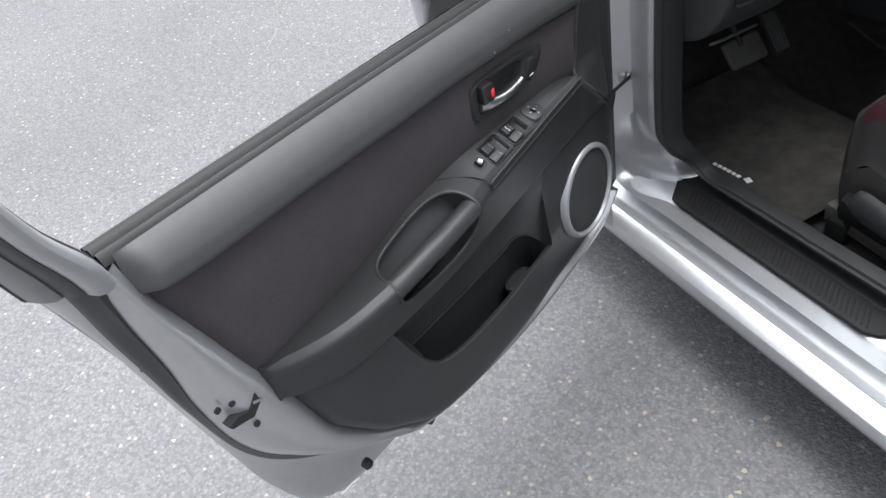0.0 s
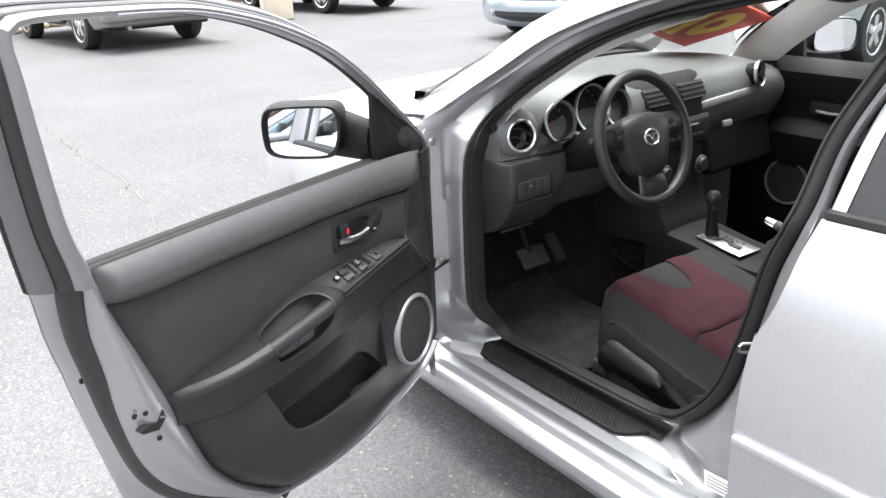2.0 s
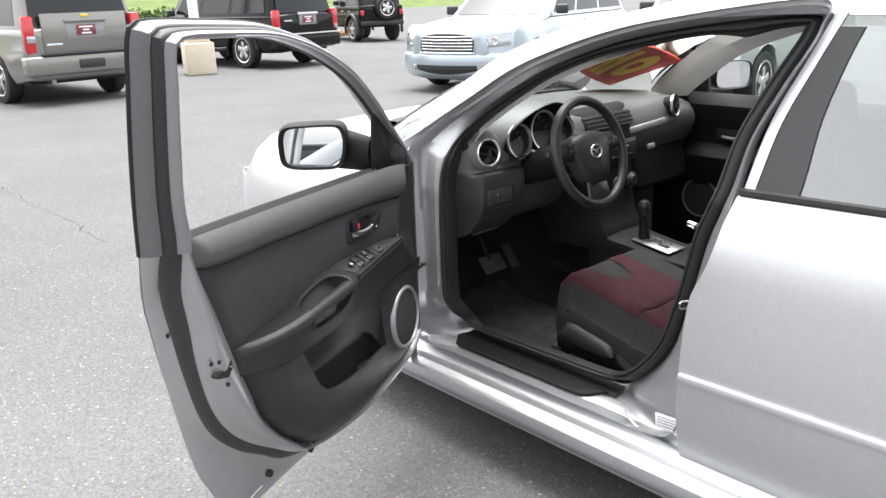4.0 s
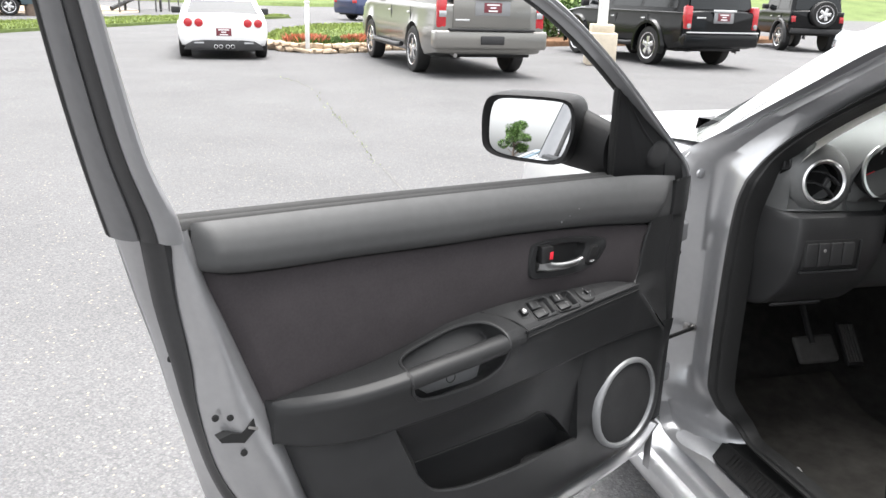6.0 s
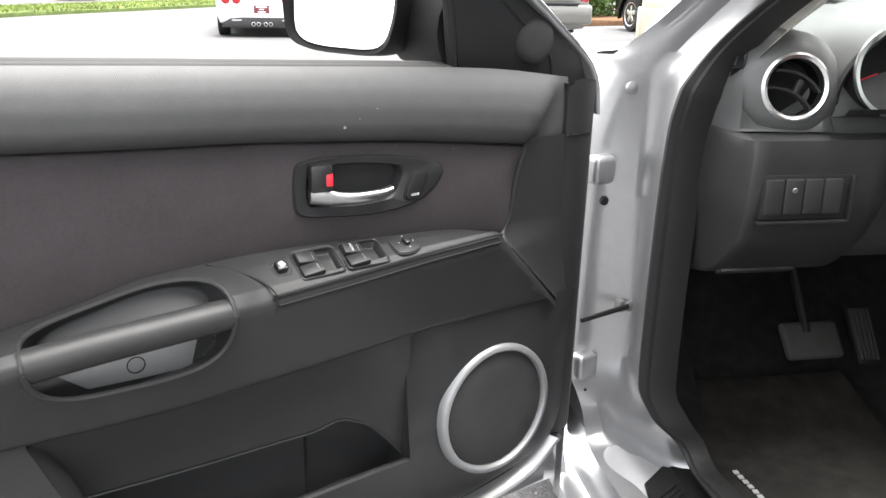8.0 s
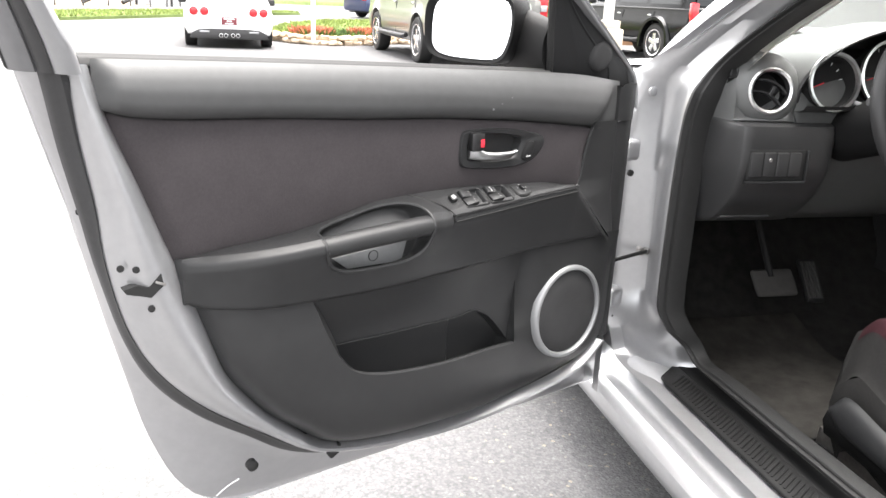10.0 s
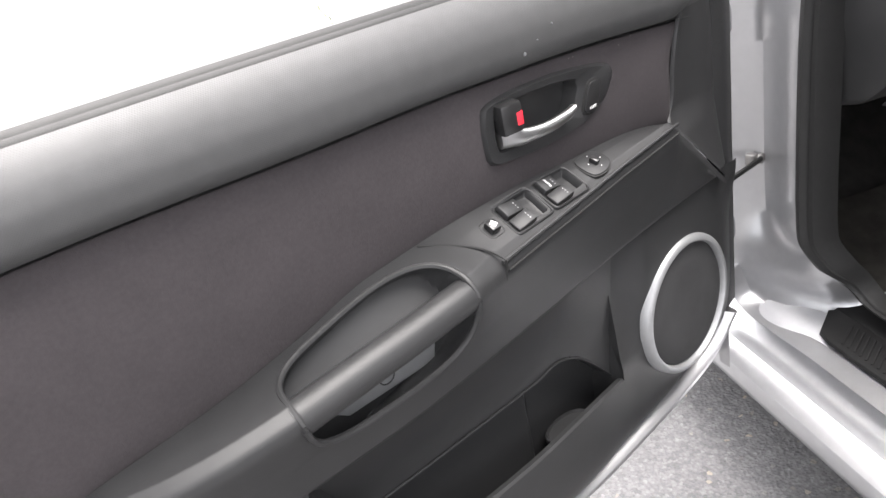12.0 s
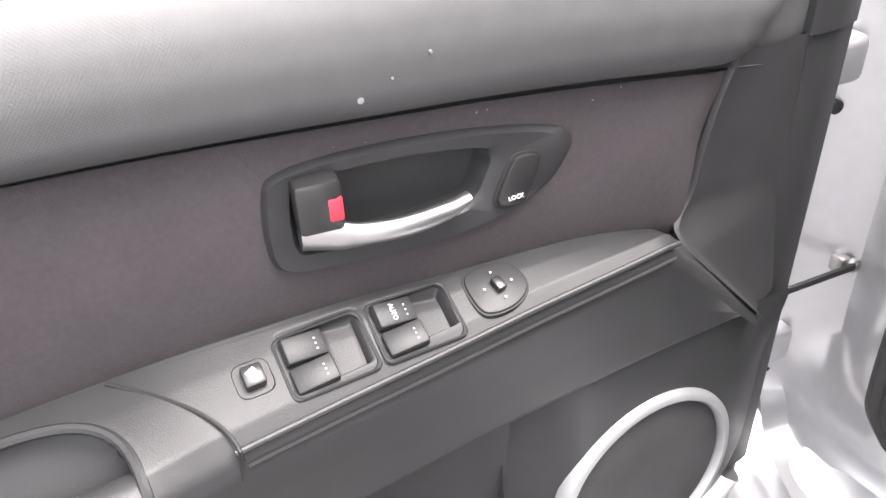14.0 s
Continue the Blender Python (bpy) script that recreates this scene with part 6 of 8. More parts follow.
# floor mats are loose
def mat_sheet(name, x0, x1, y0, y1, label):
    rows = []
    for y in np.linspace(y0, y1, 16):
        rows.append([(x, y, 0.246 + 0.003 * math.sin(9 * x + 5 * y) + 0.055 * smooth01((y + 0.16) / 0.22) ) for x in np.linspace(x0, x1, 16)])
    rows2 = [[(x, y, z + 0.010) for x, y, z in r] for r in rows]
    loop = [[r[0]] + q + [r[-1]] for r, q in zip(rows, rows2)]
    g = grid(name, loop, MATPILE, None)
    tagged(g, label, "floor mat")
    return g


fmat = mat_sheet("floor_mat", 0.235, 0.70, -0.56, 0.02, "worn black carpet mat on the driver side floor")
mat_sheet("floor_mat", 1.06, 1.46, -0.62, 0.0, "black carpet mat on the passenger side floor")
# faded badge strokes woven in the mat, drawn as plain bars
for k in range(6):
    part("mat_bar", box_bm((0.011, 0.010, 0.002), pose(0.292 + 0.0012 * k, -0.262 - 0.0155 * k, 0.2615, 0, 0, 84 + 5 * (k % 2)), 0.0), WHITE, fmat, "faded white woven mark")
part("mat_bar", box_bm((0.020, 0.016, 0.002), pose(0.303, -0.368, 0.2615, 0, 0, 74), 0.0), WHITE, fmat)

# ---- ground ----
ASPH = mat("grey_weathered_asphalt", (0.117, 0.116, 0.118), 0.95, 0, 0.8, 0.16, spec=0.08)
nt = ASPH.node_tree
b = nt.nodes["Principled BSDF"]
tc = nt.nodes.new("ShaderNodeTexCoord")
vor = nt.nodes.new("ShaderNodeTexVoronoi")
vor.inputs["Scale"].default_value = 150
nt.links.new(tc.outputs["Object"], vor.inputs["Vector"])
r = nt.nodes.new("ShaderNodeMapRange")
r.inputs["To Min"].default_value, r.inputs["To Max"].default_value = 0.965, 1.28
sep = nt.nodes.new("ShaderNodeSeparateColor")
nt.links.new(vor.outputs["Color"], sep.inputs[0])
pw = nt.nodes.new("ShaderNodeMath")
pw.operation = "POWER"
pw.inputs[1].default_value = 11.0
nt.links.new(sep.outputs[0], pw.inputs[0])
nt.links.new(pw.outputs[0], r.inputs["Value"])
mul2 = nt.nodes.new("ShaderNodeVectorMath")
mul2.operation = "SCALE"
src = b.inputs["Base Color"].links[0].from_socket
nt.links.new(src, mul2.inputs[0])
nt.links.new(r.outputs["Result"], mul2.inputs["Scale"])
# coarse pebbles in a darker binder, some of them tan
peb = nt.nodes.new("ShaderNodeTexVoronoi")
peb.inputs["Scale"].default_value = 120
nt.links.new(tc.outputs["Object"], peb.inputs["Vector"])
ps = nt.nodes.new("ShaderNodeSeparateColor")
nt.links.new(peb.outputs["Color"], ps.inputs[0])
pr = nt.nodes.new("ShaderNodeMapRange")
pr.inputs["From Min"].default_value, pr.inputs["From Max"].default_value = 0.0, 1.0
pr.inputs["To Min"].default_value, pr.inputs["To Max"].default_value = 0.83, 1.17
nt.links.new(ps.outputs[1], pr.inputs["Value"])
pd = nt.nodes.new("ShaderNodeMapRange")
pd.inputs["From Min"].default_value, pd.inputs["From Max"].default_value = 0.25, 0.7
pd.inputs["To Min"].default_value, pd.inputs["To Max"].default_value = 1.04, 0.90
nt.links.new(peb.outputs["Distance"], pd.inputs["Value"])
pm = nt.nodes.new("ShaderNodeMath")
pm.operation = "MULTIPLY"
nt.links.new(pr.outputs["Result"], pm.inputs[0])
nt.links.new(pd.outputs["Result"], pm.inputs[1])
mul3 = nt.nodes.new("ShaderNodeVectorMath")
mul3.operation = "SCALE"
nt.links.new(mul2.outputs["Vector"], mul3.inputs[0])
nt.links.new(pm.outputs[0], mul3.inputs["Scale"])
tanf = nt.nodes.new("ShaderNodeMapRange")
tanf.inputs["From Min"].default_value, tanf.inputs["From Max"].default_value = 0.985, 0.997
nt.links.new(ps.outputs[2], tanf.inputs["Value"])
tan = nt.nodes.new("ShaderNodeMix")
tan.data_type = "RGBA"
nt.links.new(tanf.outputs["Result"], tan.inputs["Factor"])
nt.links.new(mul3.outputs["Vector"], tan.inputs["A"])
tan.inputs["B"].default_value = (0.25, 0.215, 0.18, 1)
nt.links.new(tan.outputs["Result"], b.inputs["Base Color"])
bp = nt.nodes.new("ShaderNodeBump")
bp.inputs["Strength"].default_value, bp.inputs["Distance"].default_value = 0.5, 0.004
nt.links.new(vor.outputs["Distance"], bp.inputs["Height"])
nt.links.new(bp.outputs["Normal"], b.inputs["Normal"])
g = pydata("ground", [(-400, -400, 0), (400, -400, 0), (400, 400, 0), (-400, 400, 0)], [(0, 1, 2, 3)], ASPH, None, False)
tagged(g, "grey weathered asphalt of a car lot", "ground", kind="structure")

# ---- other vehicles on the lot ----
DGLASS = mat("dark_vehicle_glass", (0.012, 0.014, 0.015), 0.05, 0, 20, 0.05, spec=0.35)
LAMPRED = mat("red_lamp_lens", (0.42, 0.015, 0.022), 0.15, 0, 40, 0.1, coat=0.6)
LAMPWHITE = mat("clear_lamp_lens", (0.40, 0.41, 0.42), 0.10, 0.5, 60, 0.1, coat=0.6)
AMBER = mat("amber_lamp_lens", (0.85, 0.30, 0.03), 0.15, 0, 40, 0.1, coat=0.5)
TRIMBLK = mat("black_exterior_plastic", (0.02, 0.02, 0.021), 0.5, 0, 50, 0.15, 0.2)
PLATE = mat("maroon_dealer_plate", (0.16, 0.03, 0.04), 0.4, 0, 60, 0.1)
ALLOY = mat("bright_alloy", (0.66, 0.66, 0.67), 0.25, 0.9, 60, 0.08)


def car_paint(name, color, metal=0.5):
    return mat(name, color, 0.28, metal, 500, 0.05, coat=0.8)


def vehicle(label, paint, m, L, W, wb, ro, zb, belt, roof, ygr, tyre=0.36, hood=None, category="car", nose=0.14, tail=0.06, boxy=0.0, flare=None, bed=None):
    """A vehicle with origin under its rear axle, y forwards.
    L length, W width, wb wheelbase, ro rear overhang, zb sill height, belt (front, rear) heights, roof height,
    ygr: greenhouse as y of windscreen foot, windscreen top, rear top, rear foot."""
    v = tagged(new("parked_car" if category == "car" else category.replace(" ", "_")), label, category)
    v.matrix_basis = m
    hw = W / 2
    y0, y1 = -ro, L - ro
    hood = hood or belt[0] - 0.02
    sta = np.linspace(0, 1, 61)
    body = []
    for t in sta:
        y = y0 + (y1 - y0) * t
        endf, endr = smooth01((y - (y1 - 0.9)) / 0.9), smooth01((y0 + 0.7 - y) / 0.7)
        w = hw * (1 - nose * endf ** 2.2 - tail * endr ** 2.2)
        top = np.interp(y, [y0, ygr[3] - 0.05, ygr[0] + 0.05, y1], [belt[1] - 0.02, belt[1], belt[0], hood - 0.12])
        low = zb + 0.05 * endf + 0.07 * endr
        row = []
        prof = [(0.0, low - 0.02), (0.80, low - 0.02), (0.93, low), (0.985, low + 0.12), (1.0, low + 0.45 * (top - low)), (0.99, low + 0.62 * (top - low)), (0.965, top - 0.10), (0.935 + 0.04 * boxy, top - 0.03), (0.86 + 0.1 * boxy, top), (0.5, top + 0.025), (0.0, top + 0.035)]
        for k, z in prof:
            if 0 < k and z < tyre * 2 + 0.1:
                for yw in (0.0, wb):
                    d = abs(y - yw)
                    R = tyre + 0.075
                    if d < R and k > 0.75:
                        z = max(z, min(tyre + math.sqrt(R * R - d * d), tyre * 2 + 0.08))
            row.append((w * k, y, z))
        full = [(-x, yy, z) for x, yy, z in row[::-1]][:-1] + row
        body.append(full)
    # rounded ends
    for side, yy, s in ((0, y0, -1), (-1, y1, 1)):
        base = np.array(body[side])
        c = base.mean(axis=0)
        caps = []
        for k, d in ((0.97, 0.035), (0.88, 0.06), (0.3, 0.075), (0.0, 0.075)):
            p = c + (base - c) * k
            p[:, 1] = yy + s * d
            caps.append(p.tolist())
        body = (caps[::-1] + body) if side == 0 else (body + caps)
    grid("body", body, paint, v, wrap_j=True)
    box("underside", (W * 0.86, L * 0.9, 0.12), pose(0, (y0 + y1) / 2, zb + 0.04), DARK, v, 0.02)
    # greenhouse
    def gh(z):
        b = np.interp(0.5, [0, 1], belt)
        return np.clip((z - min(belt)) / (roof - min(belt)), 0, 1)
    secs = []
    for s in np.linspace(0, 1, 9):
        yf, yr = ygr[0] + (ygr[1] - ygr[0]) * s, ygr[3] + (ygr[2] - ygr[3]) * s
        zf, zr = belt[0] + (roof - 0.02 - belt[0]) * s, belt[1] + (roof - 0.03 - belt[1]) * s
        w = hw * (0.93 - (0.17 - 0.08 * boxy) * s)
        r = 0.10
        secs.append([(x * w, yr + (yf - yr) * t + dy, zr + (zf - zr) * t - 0.01) for x, t, dy in ((-1, 0.03, 0), (-0.93, 0.0, 0.02), (-0.5, 0.0, -0.03), (0, 0.0, -0.05), (0.5, 0.0, -0.03), (0.93, 0.0, 0.02), (1, 0.03, 0), (1, 0.35, 0), (1, 0.65, 0), (1, 0.97, 0), (0.93, 1.0, -0.02), (0.5, 1.0, 0.04), (0, 1.0, 0.06), (-0.5, 1.0, 0.04), (-0.93, 1.0, -0.02), (-1, 0.97, 0), (-1, 0.65, 0), (-1, 0.35, 0))])
    last = np.array(secs[-1])
    c = last.mean(axis=0)
    for k, dz in ((0.93, 0.02), (0.7, 0.038), (0.0, 0.05)):
        p = c + (last - c) * k
        p[:, 2] = last[:, 2] * k + (roof - 0.025) * (1 - k) + dz
        secs.append(p.tolist())
    grid("cabin", secs, paint, v, wrap_j=True)
    # glass panels a few millimetres proud
    q = lambda s: (hw * (0.93 - (0.17 - 0.08 * boxy) * s), ygr[0] + (ygr[1] - ygr[0]) * s, ygr[3] + (ygr[2] - ygr[3]) * s, belt[0] + (roof - 0.02 - belt[0]) * s - 0.01, belt[1] + (roof - 0.03 - belt[1]) * s - 0.01)
    for sgn in (-1, 1):
        span = [(0.06, 0.36), (0.39, 0.66), (0.69, 0.93)] if (ygr[0] - ygr[3]) > 2.9 else [(0.10, 0.47), (0.50, 0.90)]
        for t0, t1 in span:
            rows = []
            for s in np.linspace(0.10, 0.86, 5):
                w, yf, yr, zf, zr = q(s)
                rows.append([(sgn * (w + 0.006), yr + (yf - yr) * t, zr + (zf - zr) * t) for t in np.linspace(t0, t1, 4)])
            grid("side_window", rows, DGLASS, v)
    for front in (0, 1):
        rows = []
        for s in np.linspace(0.08, 0.90, 6):
            w, yf, yr, zf, zr = q(s)
            yy, zz = (yf, zf) if front else (yr, zr)
            sg = 1 if front else -1
            rows.append([(x * w, yy + sg * (0.012 + 0.055 * (1 - (abs(x) / 0.9) ** 2)), zz) for x in np.linspace(-0.86, 0.86, 9)])
        grid("windscreen" if front else "back_window", rows, DGLASS, v)
    # wheels and arches
    for yw in (0.0, wb):
        for sgn in (-1, 1):
            wheel(v, Matrix.Translation((sgn * (hw - 0.13), yw, tyre)) @ pose(0, 0, 0, 0, 90 * sgn, 0), tyre, 0.24, 5, ALLOY)
            if flare:
                rows = []
                for a in np.linspace(-0.25, math.pi + 0.25, 20):
                    R = tyre + 0.07
                    rows.append([(sgn * (hw - 0.03), yw + (R - 0.01) * math.cos(a), tyre + (R - 0.01) * math.sin(a)), (sgn * (hw + 0.045), yw + R * math.cos(a), tyre + R * math.sin(a)), (sgn * (hw + 0.045), yw + (R + 0.06) * math.cos(a), tyre + (R + 0.06) * math.sin(a)), (sgn * (hw - 0.03), yw + (R + 0.10) * math.cos(a), tyre + (R + 0.10) * math.sin(a))])
                grid("wheel_flare", rows, flare, v)
    # door seams and handles, door mirrors
    for sgn in (-1, 1):
        for t in (0.30, 0.60):
            yy = ygr[3] + (ygr[0] - ygr[3]) * t
            box("door_handle", (0.025, 0.14, 0.03), pose(sgn * (hw * 0.985), yy + 0.12, 0.5 * (belt[0] + belt[1]) - 0.17), ALLOY, v, 0.008)
            box("door_seam", (0.012, 0.008, (belt[0] - zb) * 0.75), pose(sgn * (hw * 0.985), yy - 0.02, zb + 0.52 * (belt[0] - zb)), DARK, v, 0.001)
        box("door_mirror", (0.20, 0.10, 0.15), pose(sgn * (hw + 0.06), ygr[0] - 0.35, belt[0] + 0.10), TRIMBLK, v, 0.03, "", 3)
    return v


def plate_on(v, y, z, m=None):
    p = box("number_plate", (0.31, 0.012, 0.155), (m or Matrix()) @ pose(0, y, z), PLATE, v, 0.004, "maroon dealer plate with pale bars")
    for dz, w in ((0.045, 0.22), (0.0, 0.10), (-0.05, 0.16)):
        box("plate_bar", (w, 0.016, 0.022), (m or Matrix()) @ pose(0, y - 0.001, z + dz), WHITE, p, 0)
    return p


GREY = car_paint("grey_brown_metallic", (0.20, 0.195, 0.18))
BLACK = mat("gloss_black_paint", (0.005, 0.0055, 0.006), 0.16, 0, 300, 0.05, coat=0.05, spec=0.25)
WHITEP = car_paint("gloss_white_paint", (0.80, 0.80, 0.80), 0.0)
PALE = car_paint("pale_silver_blue_metallic", (0.40, 0.455, 0.50))
SAGE = car_paint("pale_grey_green_metallic", (0.40, 0.43, 0.42))
NAVY = car_paint("navy_blue_metallic", (0.03, 0.045, 0.11))
STEELB = car_paint("slate_blue_metallic", (0.10, 0.15, 0.18))
REDP = car_paint("red_paint", (0.45, 0.03, 0.03), 0.1)

# grey-brown full-size SUV seen from behind
suv = vehicle("grey-brown metallic full-size SUV parked with its tail to the lot", GREY, pose(2.97, 12.32, 0, 0, 0, 5), 5.13, 2.0, 2.95, 1.12, 0.34, (1.18, 1.16), 1.93, (3.05, 2.45, -0.95, -1.08), 0.39, 1.12, "suv", 0.10, 0.03, 0.9)
for s in (-1, 1):
    tl = box("tail_lamp", (0.17, 0.12, 0.56), pose(s * 0.855, -1.12, 1.08, 0, 0, s * 6), LAMPRED, suv, 0.03, "tall red tail lamp")
    box("reverse_lamp", (0.12, 0.02, 0.10), pose(s * 0.85, -1.185, 1.02, 0, 0, s * 6), LAMPWHITE, tl, 0.006)
rb = box("rear_bumper", (1.98, 0.26, 0.30), pose(0, -1.13, 0.62), GREY, suv, 0.05, "", 3)
box("bumper_recess", (0.42, 0.05, 0.14), pose(0, -1.255, 0.62), TRIMBLK, suv, 0.02, "dark bumper recess")
box("bumper_step", (1.5, 0.20, 0.03), pose(0, -1.17, 0.785), TRIMBLK, suv, 0.01)
box("tailgate_panel", (1.36, 0.03, 0.62), pose(0, -1.192, 1.08), GREY, suv, 0.012)
box("gate_recess", (0.62, 0.02, 0.24), pose(0, -1.203, 1.12), SILVERPL, suv, 0.015)
box("gate_handle", (0.66, 0.05, 0.05), pose(0, -1.22, 1.27), GREY, suv, 0.012)
box("gold_badge", (0.12, 0.02, 0.04), pose(0, -1.215, 1.345), YEL, suv, 0.008, "small gold badge shape")
box("badge_bars", (0.24, 0.012, 0.03), pose(-0.52, -1.21, 0.93), CHROME, suv, 0.002)
plate_on(suv, -1.214, 1.13)
for s in (-1, 1):
    tube("side_step", [(s * 1.02, 0.55, 0.44), (s * 1.05, 0.7, 0.42), (s * 1.05, 2.3, 0.42), (s * 1.02, 2.45, 0.44)], 0.045, TRIMBLK, suv, 10)
tube("exhaust", [(-0.55, -0.6, 0.40), (-0.58, -1.05, 0.38), (-0.60, -1.15, 0.37)], 0.035, STEEL, suv, 10)
box("axle", (1.5, 0.14, 0.14), pose(0, 0, 0.38), TRIMBLK, suv, 0.05)
box("tow_frame", (1.1, 0.12, 0.12), pose(0, -0.95, 0.42), TRIMBLK, suv, 0.02)

# black SUV
dsuv = vehicle("gloss black SUV with red tail lamps parked beside a light post", BLACK, pose(8.55, 14.45, 0, 0, 0, 7), 5.10, 1.93, 3.03, 1.10, 0.36, (1.12, 1.14), 1.88, (2.95, 2.25, -0.90, -1.06), 0.40, 1.10, "suv", 0.12, 0.03, 0.7, flare=BLACK)
for s in (-1, 1):
    tl = box("tail_lamp", (0.17, 0.14, 0.46), pose(s * 0.835, -1.10, 1.02, 0, 0, s * 8), LAMPRED, dsuv, 0.04, "red tail lamp")
    lathe("reverse_lamp", [(0.05, 0), (0.045, 0.02), (0, 0.025)], pose(s * 0.835, -1.172, 0.86, 90, 0, 0), LAMPWHITE, tl, 16)
box("rear_bumper", (1.86, 0.26, 0.28), pose(0, -1.10, 0.58), BLACK, dsuv, 0.05, "", 3)
box("bumper_strip", (1.80, 0.05, 0.03), pose(0, -1.225, 0.735), CHROME, dsuv, 0.008, "bright bumper strip")
box("chrome_bar", (0.58, 0.03, 0.05), pose(0, -1.195, 1.16), CHROME, dsuv, 0.01)
box("gate_recess", (0.50, 0.02, 0.22), pose(0, -1.182, 1.03), SILVERPL, dsuv, 0.02)
plate_on(dsuv, -1.193, 1.04)
box("badge_bars", (0.22, 0.012, 0.03), pose(-0.55, -1.175, 1.02), CHROME, dsuv, 0.002)
tube("tow_bar", [(-0.5, -0.7, 0.36), (-0.4, -1.05, 0.40), (0.4, -1.05, 0.40), (0.5, -0.7, 0.36)], 0.04, TRIMBLK, dsuv, 8)
box("axle", (1.5, 0.14, 0.14), pose(0, 0, 0.37), TRIMBLK, dsuv, 0.05)
for s in (-1, 1):
    tube("side_step", [(s * 0.98, 0.55, 0.44), (s * 1.02, 0.7, 0.42), (s * 1.02, 2.3, 0.42), (s * 0.98, 2.45, 0.44)], 0.04, TRIMBLK, dsuv, 10)

# white low sports car from behind
vet = vehicle("gloss white low sports car with four round red lamps", WHITEP, pose(-1.22, 14.85, 0, 0, 0, 2) @ Matrix.Scale(0.90, 4), 4.43, 1.84, 2.69, 0.72, 0.22, (0.82, 0.90), 1.24, (1.75, 0.85, 0.25, -0.55), 0.33, 0.80, "car", 0.20, 0.03, 0.2)
for x in (-0.70, -0.49, 0.49, 0.70):
    lathe("tail_lamp", [(0.085, -0.05), (0.085, 0.015), (0.07, 0.022), (0.0, 0.018)], pose(x, -0.785, 0.74, 90, 0, 0), LAMPRED, vet, 24, "round red tail lamp")
prism("diffuser", [(-0.80, 0.20), (-0.76, 0.30), (-0.62, 0.375), (-0.40, 0.395), (0.40, 0.395), (0.62, 0.375), (0.76, 0.30), (0.80, 0.20), (0.55, 0.19), (-0.55, 0.19)], 0.66, 0.792, Matrix(((1, 0, 0, 0), (0, 0, -1, 0), (0, 1, 0, 0), (0, 0, 0, 1))), TRIMBLK, vet, 0.01, "black rear diffuser")
for x in (-0.17, -0.07, 0.07, 0.17):
    lathe("exhaust_tip", [(0.040, -0.06), (0.042, 0.02), (0.034, 0.022), (0.03, -0.04)], pose(x, -0.81, 0.265, 90, 0, 0), CHROME, vet, 16, "", True)
for s in (-1, 1):
    box("reverse_lamp", (0.20, 0.03, 0.04), pose(s * 0.50, -0.790, 0.335), LAMPWHITE, vet, 0.012)
box("boot_slot", (0.9, 0.03, 0.015), pose(0, -0.72, 0.905), TRIMBLK, vet, 0.004)
tube("badge", [(-0.06, -0.80, 0.80), (0.0, -0.80, 0.785), (0.06, -0.80, 0.80)], 0.008, CHROME, vet, 6)
plate_on(vet, -0.79, 0.555)

# black open off-roader with a spare wheel on its tailgate
jeep = vehicle("black boxy off-roader with a spare wheel on its tailgate", BLACK, pose(15.7, 19.8, 0, 0, 0, -14), 3.7, 1.62, 2.37, 0.65, 0.48, (1.15, 1.15), 1.78, (1.45, 1.15, -0.45, -0.60), 0.39, 1.08, "off roader", 0.06, 0.0, 1.0, flare=TRIMBLK)
wheel(jeep, Matrix.Translation((0.10, -0.82, 1.08)) @ pose(0, 0, 0, 90, 0, 0), 0.37, 0.22, 5, ALLOY, "spare_wheel")
box("rear_bumper", (1.5, 0.16, 0.14), pose(0, -0.72, 0.60), TRIMBLK, jeep, 0.02)
for s in (-1, 1):
    box("tail_lamp", (0.12, 0.06, 0.17), pose(s * 0.70, -0.70, 0.93), LAMPRED, jeep, 0.015, "red tail lamp")


